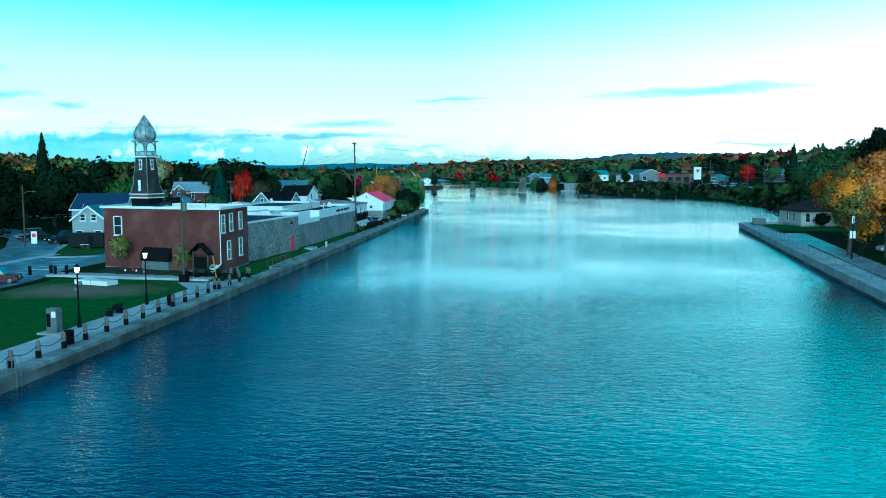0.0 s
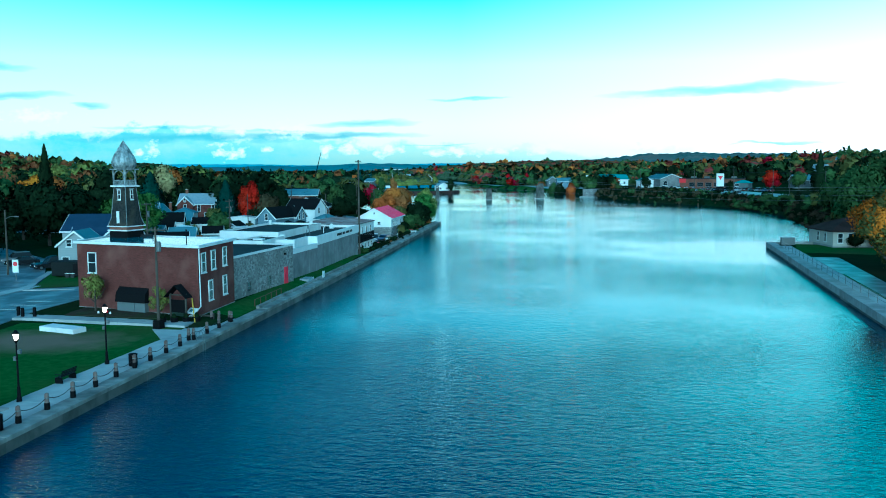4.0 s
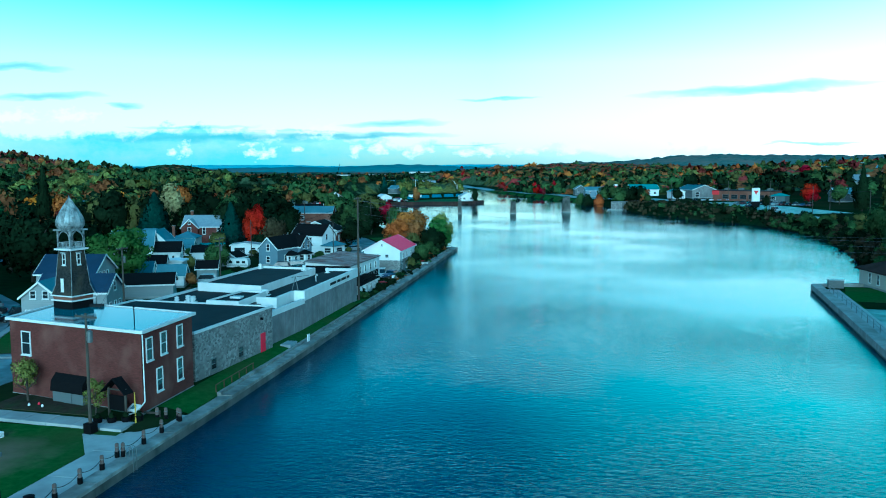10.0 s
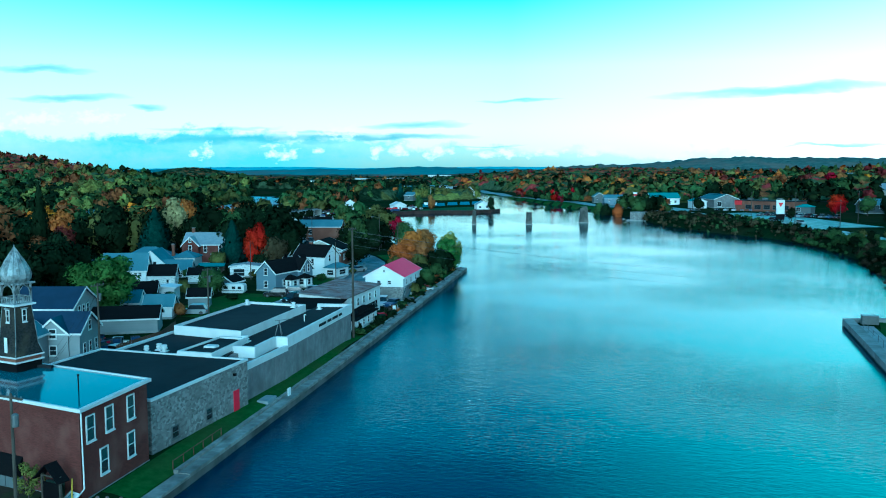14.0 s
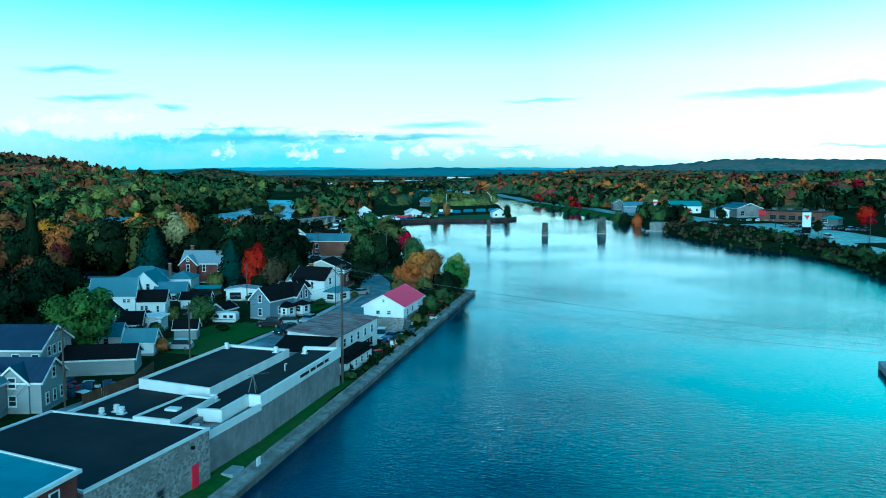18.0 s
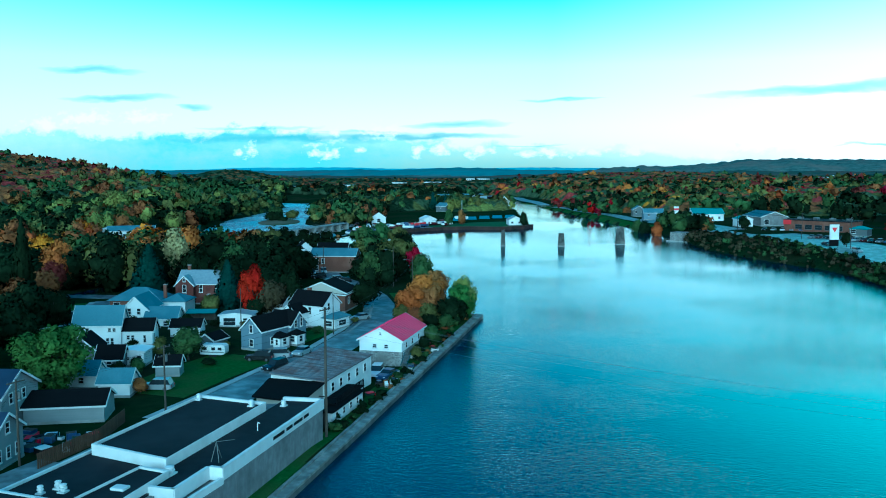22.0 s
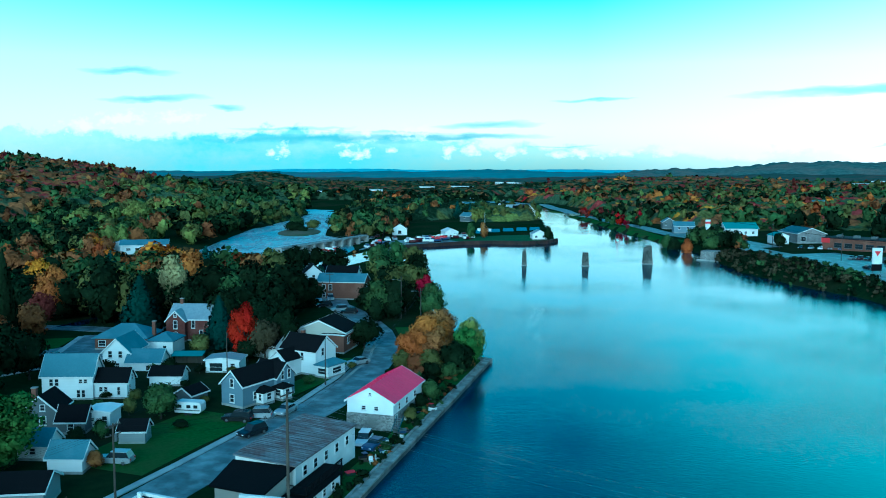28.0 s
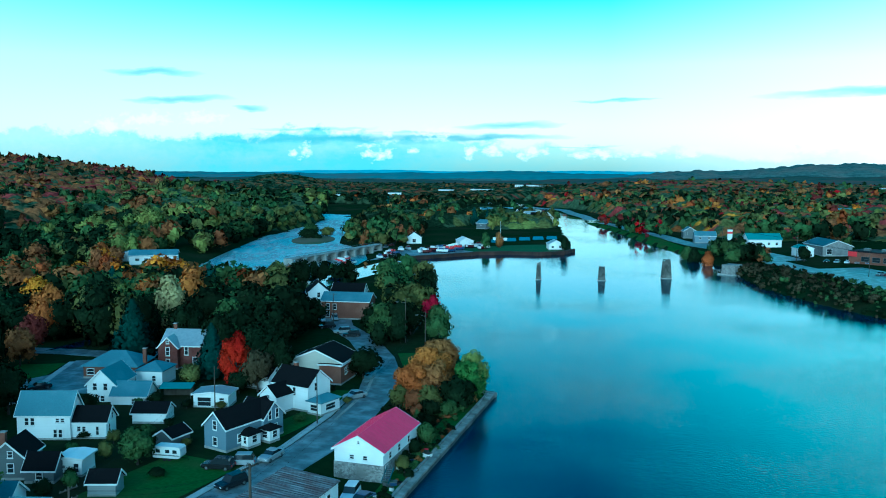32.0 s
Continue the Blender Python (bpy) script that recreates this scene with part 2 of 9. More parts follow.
def water_material(name, base, rough, waves, calm=330):
    m = bpy.data.materials.new(name)
    m.use_nodes = True
    nt = m.node_tree
    nt.nodes.remove(nt.nodes["Principled BSDF"])
    # dark water body under a teal-tinged mirror surface
    deep = nt.nodes.new("ShaderNodeBsdfDiffuse")
    deep.inputs["Color"].default_value = (*base, 1)
    gloss = nt.nodes.new("ShaderNodeBsdfGlossy")
    gloss.inputs["Color"].default_value, gloss.inputs["Roughness"].default_value = (0.84, 1.0, 0.98, 1), rough
    fres = nt.nodes.new("ShaderNodeFresnel")
    fres.inputs["IOR"].default_value = 1.4
    both = nt.nodes.new("ShaderNodeMixShader")
    nt.links.new(fres.outputs[0], both.inputs[0]), nt.links.new(deep.outputs[0], both.inputs[1]), nt.links.new(gloss.outputs[0], both.inputs[2])
    nt.links.new(both.outputs[0], nt.nodes["Material Output"].inputs["Surface"])
    tc = nt.nodes.new("ShaderNodeTexCoord")
    last = None
    patch = nt.nodes.new("ShaderNodeTexNoise")
    patch.inputs["Scale"].default_value, patch.inputs["Detail"].default_value = 0.018, 3
    nt.links.new(tc.outputs["Object"], patch.inputs["Vector"])
    pr = nt.nodes.new("ShaderNodeMapRange")
    pr.inputs[1].default_value, pr.inputs[2].default_value, pr.inputs[3].default_value, pr.inputs[4].default_value = 0.38, 0.62, 0.22, 1.15
    nt.links.new(patch.outputs[0], pr.inputs[0])
    # the wind drops up the canal
    sx = nt.nodes.new("ShaderNodeSeparateXYZ")
    nt.links.new(tc.outputs["Object"], sx.inputs[0])
    lee = nt.nodes.new("ShaderNodeMapRange")
    lee.inputs[1].default_value, lee.inputs[2].default_value, lee.inputs[3].default_value, lee.inputs[4].default_value = -30, calm, 1.25, 0.3
    nt.links.new(sx.outputs[1], lee.inputs[0])
    wind = nt.nodes.new("ShaderNodeMath")
    wind.operation = "MULTIPLY"
    nt.links.new(lee.outputs[0], wind.inputs[0]), nt.links.new(pr.outputs[0], wind.inputs[1])
    for scale, stretch, strength, dist in waves:
        mp = nt.nodes.new("ShaderNodeMapping")
        mp.inputs["Scale"].default_value, mp.inputs["Rotation"].default_value = stretch, (0, 0, 0.25)
        nt.links.new(tc.outputs["Object"], mp.inputs[0])
        n = nt.nodes.new("ShaderNodeTexNoise")
        n.inputs["Scale"].default_value, n.inputs["Detail"].default_value, n.inputs["Distortion"].default_value = scale, 3, 0.6
        nt.links.new(mp.outputs[0], n.inputs["Vector"])
        bp = nt.nodes.new("ShaderNodeBump")
        ms = nt.nodes.new("ShaderNodeMath")
        ms.operation = "MULTIPLY"
        ms.inputs[1].default_value = strength
        nt.links.new(wind.outputs[0], ms.inputs[0])
        nt.links.new(ms.outputs[0], bp.inputs["Strength"])
        bp.inputs["Distance"].default_value = dist
        nt.links.new(n.outputs[0], bp.inputs["Height"])
        if last:
            nt.links.new(last, bp.inputs["Normal"])
        last = bp.outputs[0]
    for q in (deep, gloss, fres):
        nt.links.new(last, q.inputs["Normal"])
    return m


WATER = water_material("canal_water", (0.001, 0.018, 0.052), 0.025, [(0.28, (1, 1.4, 1), 0.22, 0.09), (1.3, (0.75, 1.6, 1), 0.85, 0.08), (4.2, (0.75, 1.4, 1), 0.95, 0.036)])
RIVER = water_material("river_water", (0.03, 0.06, 0.075), 0.4, [(0.3, (1, 1, 1), 1.0, 0.4), (1.2, (1, 1, 1), 1.0, 0.15)], 9000)
FOAM = material("foam", (0.42, 0.46, 0.48), (0.2, 0.24, 0.26), 0.25, 0.8, 0.5, (0.62, 0.66, 0.68), 0.03, dist=0.1)
GRASS = material("grass", (0.028, 0.075, 0.016), (0.052, 0.11, 0.026), 1.6, 1.0, 0.4, (0.060, 0.075, 0.028), 0.09, dist=0.05, spec=0.0)


def worn(m, name, centre, radius, colour):
    """A copy of a grass material with a ragged bare patch trodden into it."""
    m = m.copy()
    m.name = name
    nt = m.node_tree
    b = nt.nodes["Principled BSDF"]
    src = b.inputs["Base Color"].links[0].from_socket
    tc, mp = nt.nodes.new("ShaderNodeTexCoord"), nt.nodes.new("ShaderNodeMapping")
    mp.inputs["Location"].default_value = [-c / r for c, r in zip(centre, radius)]
    mp.inputs["Scale"].default_value = [1 / r for r in radius]
    nt.links.new(tc.outputs["Object"], mp.inputs[0])
    ln = nt.nodes.new("ShaderNodeVectorMath")
    ln.operation = "LENGTH"
    nt.links.new(mp.outputs[0], ln.inputs[0])
    n = nt.nodes.new("ShaderNodeTexNoise")
    n.inputs["Scale"].default_value, n.inputs["Detail"].default_value = 0.35, 6
    nt.links.new(tc.outputs["Object"], n.inputs["Vector"])
    ad = nt.nodes.new("ShaderNodeMath")
    nt.links.new(ln.outputs["Value"], ad.inputs[0]), nt.links.new(n.outputs[0], ad.inputs[1])
    mr = nt.nodes.new("ShaderNodeMapRange")
    mr.inputs[1].default_value, mr.inputs[2].default_value, mr.inputs[3].default_value, mr.inputs[4].default_value = 0.85, 1.6, 0.9, 0.0
    nt.links.new(ad.outputs[0], mr.inputs[0])
    mx = nt.nodes.new("ShaderNodeMix")
    mx.data_type = "RGBA"
    nt.links.new(mr.outputs[0], mx.inputs[0]), nt.links.new(src, mx.inputs[6])
    mx.inputs[7].default_value = (*colour, 1)
    nt.links.new(mx.outputs[2], b.inputs["Base Color"])
    return m


COURT = material("light_turf", (0.045, 0.10, 0.045), (0.065, 0.125, 0.06), 0.8, 1.0, 0.3, (0.05, 0.085, 0.05), 0.05, spec=0.0)
PARKGRASS = worn(GRASS, "park_grass", (-9.5, -10.2, 0), (8.0, 5.2, 50), (0.20, 0.15, 0.11))
SOIL = material("soil_patch", (0.16, 0.125, 0.085), (0.11, 0.10, 0.06), 0.9, 0.95, 0.3, (0.07, 0.10, 0.035), 0.5, spec=0.1)
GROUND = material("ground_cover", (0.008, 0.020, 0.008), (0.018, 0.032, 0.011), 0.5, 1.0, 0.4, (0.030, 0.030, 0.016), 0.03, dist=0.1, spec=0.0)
ASPHALT = material("asphalt", (0.065, 0.072, 0.076), (0.14, 0.165, 0.175), 0.6, 0.5, 0.3, (0.29, 0.325, 0.335), 0.34, spec=0.4)
MULCH = material("dark_mulch", (0.05, 0.038, 0.028), (0.03, 0.024, 0.018), 2.0, 0.95, 0.5, (0.03, 0.045, 0.018), 0.6, spec=0.05)
CONCRETE = material("concrete", (0.36, 0.36, 0.34), (0.27, 0.27, 0.255), 1.2, 0.85, 0.3, (0.2, 0.2, 0.185), 0.3)
OLDCONC = material("weathered_concrete", (0.33, 0.33, 0.31), (0.17, 0.17, 0.16), 0.9, 0.9, 0.6, (0.10, 0.10, 0.09), 0.35, dist=0.05, obj_var=0.12)
PAVE = material("pavement_concrete", (0.42, 0.43, 0.42), (0.33, 0.345, 0.34), 0.8, 0.85, 0.2, (0.24, 0.25, 0.25), 0.25, obj_var=0.06)
BRICK = material("red_brick", (0.125, 0.036, 0.029), (0.058, 0.020, 0.016), 7.0, 0.9, 0.5, (0.15, 0.065, 0.052), 0.4, stretch=(0.45, 0.45, 3.6))
LOCKROOF = material("brown_shingle_roof", (0.034, 0.020, 0.018), (0.022, 0.014, 0.012), 3.0, 0.95, 0.4, (0.045, 0.028, 0.024), 0.3, stretch=(1, 1, 3), spec=0.05)
BRICK2 = material("brown_brick", (0.17, 0.075, 0.05), (0.12, 0.05, 0.035), 3.0, 0.9, 0.3, (0.2, 0.1, 0.07), 0.3, stretch=(1, 1, 3))
STONE = material("rubble_stone", (0.33, 0.325, 0.31), (0.12, 0.12, 0.115), 3.2, 0.9, 0.7, (0.17, 0.168, 0.16), 0.45, tex="voronoi", dist=0.05, stretch=(1, 1, 1.5))
BLOCK = material("grey_block", (0.25, 0.245, 0.245), (0.17, 0.168, 0.168), 1.6, 0.9, 0.5, (0.13, 0.128, 0.128), 0.4, stretch=(1, 1, 0.6))
WHITE = material("white_paint", (0.74, 0.75, 0.73), (0.66, 0.67, 0.66), 0.7, 0.6, 0.1, (0.6, 0.6, 0.58), 0.4)
SIDING = material("white_siding", (0.80, 0.81, 0.80), (0.74, 0.75, 0.74), 2.0, 0.6, 0.3, (0.66, 0.66, 0.64), 0.2, stretch=(0.1, 0.1, 5))
LIGHTSID = material("pale_grey_siding", (0.27, 0.29, 0.295), (0.23, 0.25, 0.255), 2.0, 0.65, 0.3, (0.21, 0.225, 0.23), 0.25, stretch=(0.1, 0.1, 5))
GREYSID = material("grey_siding", (0.125, 0.14, 0.145), (0.105, 0.12, 0.125), 2.0, 0.65, 0.3, (0.11, 0.125, 0.13), 0.2, stretch=(0.1, 0.1, 5))
# canal stains plus the shade of a face turned from the sun, in colour
WETSHADECONC = material("stained_shaded_canal_concrete", (0.10, 0.10, 0.09), (0.04, 0.042, 0.038), 0.7, 0.85, 0.6, (0.17, 0.165, 0.15), 0.3, dist=0.05, stretch=(1, 1, 0.6), obj_var=0.15)
BOLLARD = material("painted_bollard", (0.10, 0.05, 0.04), (0.17, 0.16, 0.15), 2.5, 0.8, 0.3, (0.05, 0.03, 0.025), 1.5, stretch=(1, 1, 0.4), obj_var=0.25)
BLUESID = material("blue_grey_siding", (0.16, 0.22, 0.27), (0.13, 0.185, 0.23), 2.0, 0.65, 0.3, (0.15, 0.2, 0.24), 0.2, stretch=(0.1, 0.1, 5))
BEIGE = material("beige_siding", (0.50, 0.47, 0.40), (0.44, 0.41, 0.35), 2.0, 0.65, 0.3, (0.45, 0.42, 0.36), 0.2, stretch=(0.1, 0.1, 5))
TAR = material("tar_roof", (0.016, 0.018, 0.021), (0.011, 0.012, 0.014), 0.8, 0.8, 0.2, (0.024, 0.026, 0.030), 0.15, spec=0.12)
BLACKROOF = material("black_shingle", (0.0055, 0.006, 0.007), (0.009, 0.0095, 0.0105), 6.0, 0.95, 0.4, (0.008, 0.008, 0.009), 0.3, stretch=(1, 1, 3), spec=0.04)
BLUEROOF = material("blue_grey_shingle", (0.105, 0.20, 0.24), (0.08, 0.155, 0.19), 4.0, 0.8, 0.4, (0.14, 0.235, 0.27), 0.25, stretch=(1, 1, 3), spec=0.2)
NAVYROOF = material("navy_metal_roof", (0.022, 0.035, 0.065), (0.03, 0.045, 0.08), 1.0, 0.45, 0.1, (0.02, 0.03, 0.055), 0.3)
SKYROOF = material("wet_pale_blue_membrane", (0.05, 0.16, 0.20), (0.042, 0.135, 0.17), 0.8, 0.09, 0.02, (0.03, 0.09, 0.115), 0.25, spec=0.8)
GREYROOF = material("grey_metal_roof", (0.34, 0.38, 0.40), (0.27, 0.31, 0.33), 1.5, 0.5, 0.1, (0.24, 0.27, 0.29), 0.2, metal=0.2)
TEALROOF = material("teal_metal_roof", (0.04, 0.24, 0.235), (0.035, 0.20, 0.20), 1.0, 0.5, 0.1)
REDROOF = material("magenta_red_metal_roof", (0.78, 0.018, 0.12), (0.70, 0.015, 0.10), 1.2, 0.5, 0.1, (0.66, 0.018, 0.10), 0.2)
RUSTROOF = material("rusty_ribbed_roof", (0.25, 0.26, 0.27), (0.04, 0.02, 0.022), 1.0, 0.6, 0.2, (0.10, 0.055, 0.05), 0.5, stretch=(0.16, 3.4, 1))
DARKWOOD = material("dark_shingle_cladding", (0.014, 0.015, 0.016), (0.042, 0.042, 0.041), 3.0, 0.95, 0.5, (0.075, 0.066, 0.045), 0.45, stretch=(1, 1, 2.5), spec=0.08)
WOOD = material("weathered_wood", (0.07, 0.058, 0.045), (0.04, 0.034, 0.027), 2.0, 0.85, 0.4, (0.09, 0.08, 0.066), 0.4, stretch=(1, 1, 0.15))
FENCEWOOD = material("brown_fence_wood", (0.13, 0.07, 0.04), (0.09, 0.05, 0.03), 2.0, 0.9, 0.3, stretch=(1, 1, 0.2), obj_var=0.12)
TIN = material("weathered_tin", (0.44, 0.47, 0.47), (0.20, 0.23, 0.23), 2.6, 0.55, 0.5, (0.055, 0.06, 0.06), 1.5, metal=0.3, stretch=(1, 1, 0.35))
BLACKMET = plain("black_metal", (0.004, 0.004, 0.005), 0.6, spec=0.08)
GREYMET = material("grey_metal", (0.15, 0.16, 0.16), (0.11, 0.12, 0.12), 2, 0.5, 0.1, metal=0.3)
GLASS = plain("window_glass", (0.02, 0.026, 0.03), 0.06)
LAMPGLASS = plain("lamp_glass", (1, 0.9, 0.75), 0.3, emit=(1.0, 0.45, 0.13), power=24.0)
REDPAINT = material("red_paint", (0.7, 0.01, 0.05), (0.6, 0.01, 0.04), 2, 0.5, 0.1)
SIGNRED = plain("sign_red", (0.55, 0.02, 0.03), 0.5)
YELLOW = plain("yellow_plastic", (0.6, 0.42, 0.03), 0.5)
GREENBOX = plain("dark_green_paint", (0.02, 0.045, 0.03), 0.5)
RUBBER = plain("rubber", (0.015, 0.015, 0.015), 0.8)
SHEETPILE = material("rusty_sheet_pile", (0.035, 0.02, 0.016), (0.018, 0.012, 0.011), 1.0, 0.8, 0.3, (0.06, 0.03, 0.022), 0.2, stretch=(1, 1, 0.3))
BARK = material("bark", (0.06, 0.048, 0.038), (0.035, 0.03, 0.025), 4.0, 0.95, 0.6, stretch=(1, 1, 0.3))
LEAF = dict(
    dark=foliage("leaves_dark_green", (0.005, 0.010, 0.005), (0.012, 0.020, 0.009), (0.026, 0.038, 0.015)),
    scrub=foliage("brown_scrub", (0.024, 0.020, 0.012), (0.062, 0.050, 0.028), (0.11, 0.082, 0.045)),
    green=foliage("leaves_green", (0.020, 0.044, 0.014), (0.056, 0.092, 0.031), (0.122, 0.164, 0.051)),
    olive=foliage("leaves_olive", (0.052, 0.062, 0.018), (0.112, 0.112, 0.034), (0.20, 0.18, 0.05)),
    lime=foliage("leaves_yellow_green", (0.095, 0.118, 0.028), (0.19, 0.205, 0.05), (0.32, 0.31, 0.075)),
    orange=foliage("leaves_orange", (0.154, 0.045, 0.018), (0.384, 0.109, 0.028), (0.576, 0.205, 0.038)),
    gold=foliage("leaves_golden", (0.31, 0.112, 0.016), (0.63, 0.215, 0.020), (0.80, 0.31, 0.036)),
    rust=foliage("leaves_rust", (0.096, 0.041, 0.020), (0.230, 0.090, 0.033), (0.384, 0.154, 0.049)),
    fresh=foliage("leaves_fresh_green", (0.028, 0.064, 0.015), (0.070, 0.134, 0.031), (0.141, 0.218, 0.054)),
    red=foliage("leaves_red", (0.08, 0.004, 0.008), (0.30, 0.007, 0.016), (0.42, 0.012, 0.020)),
    maroon=foliage("leaves_maroon", (0.06, 0.012, 0.013), (0.14, 0.024, 0.023), (0.22, 0.045, 0.033)),
    spruce=foliage("needles_spruce", (0.008, 0.023, 0.018), (0.015, 0.044, 0.035), (0.031, 0.067, 0.054)),
    pale=foliage("leaves_pale_cream", (0.22, 0.20, 0.08), (0.38, 0.33, 0.14), (0.52, 0.44, 0.19)))
LEAFMID = dict(scrub=(0.05, 0.038, 0.022), dark=(0.017, 0.028, 0.013), green=(0.066, 0.092, 0.046), olive=(0.115, 0.115, 0.035), lime=(0.19, 0.205, 0.05), orange=(0.377, 0.116, 0.032), gold=(0.551, 0.232, 0.026), rust=(0.232, 0.094, 0.036),
               red=(0.30, 0.010, 0.016), maroon=(0.246, 0.043, 0.039), spruce=(0.017, 0.049, 0.039))


def canopy_material(name):
    m = bpy.data.materials.new(name)
    m.use_nodes = True
    nt = m.node_tree
    b = nt.nodes["Principled BSDF"]
    at = nt.nodes.new("ShaderNodeAttribute")
    at.attribute_name = "species"
    geo = nt.nodes.new("ShaderNodeNewGeometry")
    n = nt.nodes.new("ShaderNodeTexNoise")
    n.inputs["Scale"].default_value, n.inputs["Detail"].default_value = 0.35, 4
    nt.links.new(geo.outputs["Position"], n.inputs["Vector"])
    mr = nt.nodes.new("ShaderNodeMapRange")
    mr.inputs[1].default_value, mr.inputs[2].default_value, mr.inputs[3].default_value, mr.inputs[4].default_value = 0.3, 0.7, 0.55, 1.45
    nt.links.new(n.outputs[0], mr.inputs[0])
    hs = nt.nodes.new("ShaderNodeHueSaturation")
    nt.links.new(mr.outputs[0], hs.inputs["Value"]), nt.links.new(at.outputs["Color"], hs.inputs["Color"])
    nt.links.new(hs.outputs[0], b.inputs["Base Color"])
    bp = nt.nodes.new("ShaderNodeBump")
    bp.inputs["Strength"].default_value, bp.inputs["Distance"].default_value = 0.8, 1.2
    nt.links.new(n.outputs[0], bp.inputs["Height"]), nt.links.new(bp.outputs[0], b.inputs["Normal"])
    b.inputs["Roughness"].default_value, b.inputs["Specular IOR Level"].default_value = 1.0, 0.0
    return m


CANOPYLEAF = canopy_material("woodland_leaves")
# haze of distance is put into these ridge colours, paler and bluer farther off
HAZEWOOD = material("hazed_distant_woods", (0.035, 0.075, 0.065), (0.075, 0.10, 0.08), 0.03, 1.0, 0.8, (0.12, 0.085, 0.075), 0.006, dist=6.0, spec=0.0)
HAZERIDGE = material("hazed_ridge_woods", (0.05, 0.092, 0.086), (0.13, 0.185, 0.165), 0.05, 1.0, 1.0, (0.17, 0.15, 0.13), 0.008, dist=8.0, spec=0.0)
HAZEHILL = material("hazed_distant_hills", (0.075, 0.19, 0.21), (0.11, 0.235, 0.25), 0.02, 1.0, 0.8, (0.11, 0.15, 0.155), 0.004, dist=8.0, spec=0.0)
PALEHAZE = material("hazed_remote_hills", (0.20, 0.48, 0.54), (0.24, 0.52, 0.58), 0.006, 1.0, 0.3, (0.22, 0.44, 0.50), 0.002, dist=4.0, spec=0.0)


# ---- mesh helpers ----
class Shape:
    """Collects faces and makes one mesh of them."""

    def __init__(self):
        self.v, self.f = [], []

    def add(self, verts, faces):
        n = len(self.v)
        self.v += [tuple(p) for p in verts]
        self.f += [tuple(i + n for i in q) for q in faces]
        return self

    def box(self, x0, x1, y0, y1, z0, z1):
        p = [(x, y, z) for z in (z0, z1) for x, y in ((x0, y0), (x1, y0), (x1, y1), (x0, y1))]
        return self.add(p, [(3, 2, 1, 0), (4, 5, 6, 7), (0, 1, 5, 4), (1, 2, 6, 5), (2, 3, 7, 6), (3, 0, 4, 7)])

    def cbox(self, x0, x1, y0, y1, z0, z1, c=0.03):
        """Box with its upper and upright edges taken off."""
        def ring(a, z):
            return [(x0 + a, y0 + c, z), (x0 + c, y0 + a, z), (x1 - c, y0 + a, z), (x1 - a, y0 + c, z), (x1 - a, y1 - c, z), (x1 - c, y1 - a, z), (x0 + c, y1 - a, z), (x0 + a, y1 - c, z)]
        p = ring(0, z0) + ring(0, z1 - c) + ring(c * 0.8, z1)
        f = [tuple(range(7, -1, -1)), tuple(range(16, 24))]
        f += [(k * 8 + i, k * 8 + (i + 1) % 8, k * 8 + 8 + (i + 1) % 8, k * 8 + 8 + i) for k in (0, 1) for i in range(8)]
        return self.add(p, f)

    def prism(self, pts, z0, z1):
        n = len(pts)
        zt = z1 if isinstance(z1, (list, tuple)) else [z1] * n
        zb = z0 if isinstance(z0, (list, tuple)) else [z0] * n
        p = [(x, y, b) for (x, y), b in zip(pts, zb)] + [(x, y, t) for (x, y), t in zip(pts, zt)]
        return self.add(p, [tuple(range(n - 1, -1, -1)), tuple(range(n, 2 * n))] + [(i, (i + 1) % n, n + (i + 1) % n, n + i) for i in range(n)])

    def lathe(self, x, y, prof, n=12, sq=False, turn=0.0):
        """prof: (radius, z) from below upwards."""
        k = len(prof)
        p = []
        for r, z in prof:
            for i in range(n):
                a = 2 * math.pi * i / n + turn
                p.append((x + r * math.cos(a), y + r * math.sin(a), z))
        f = [(j * n + i, j * n + (i + 1) % n, (j + 1) * n + (i + 1) % n, (j + 1) * n + i) for j in range(k - 1) for i in range(n)]
        f += [tuple(range(n - 1, -1, -1)), tuple(range((k - 1) * n, k * n))]
        return self.add(p, f)

    def tube(self, pts, r, n=6, r1=None):
        pts = [Vector(p) for p in pts]
        r1 = r if r1 is None else r1
        p = []
        for i, c in enumerate(pts):
            d = (pts[min(i + 1, len(pts) - 1)] - pts[max(i - 1, 0)]).normalized()
            s = d.cross(Vector((0, 0, 1)))
            s = s.normalized() if s.length > 1e-3 else Vector((1, 0, 0))
            w = s.cross(d)
            q = r + (r1 - r) * i / (len(pts) - 1)
            p += [tuple(c + (s * math.cos(2 * math.pi * k / n) + w * math.sin(2 * math.pi * k / n)) * q) for k in range(n)]
        m = len(pts)
        f = [(j * n + i, j * n + (i + 1) % n, (j + 1) * n + (i + 1) % n, (j + 1) * n + i) for j in range(m - 1) for i in range(n)]
        return self.add(p, f + [tuple(range(n - 1, -1, -1)), tuple(range((m - 1) * n, m * n))])

    def mesh(self, name, mat, smooth=False):
        me = bpy.data.meshes.new(name)
        me.from_pydata(self.v, [], self.f)
        me.materials.append(mat)
        if smooth:
            me.polygons.foreach_set("use_smooth", [True] * len(me.polygons))
        me.update()
        return me


def part(name, shape, mat, parent=None, label="", at=None, smooth=False):
    """One mesh object, from a Shape or a ready mesh, under its thing."""
    ob = new(name, shape if isinstance(shape, bpy.types.Mesh) else shape.mesh(name, mat, smooth))
    if parent:
        ob.parent = parent
    if at is not None:
        ob.matrix_local = at
    return tagged(ob, label)


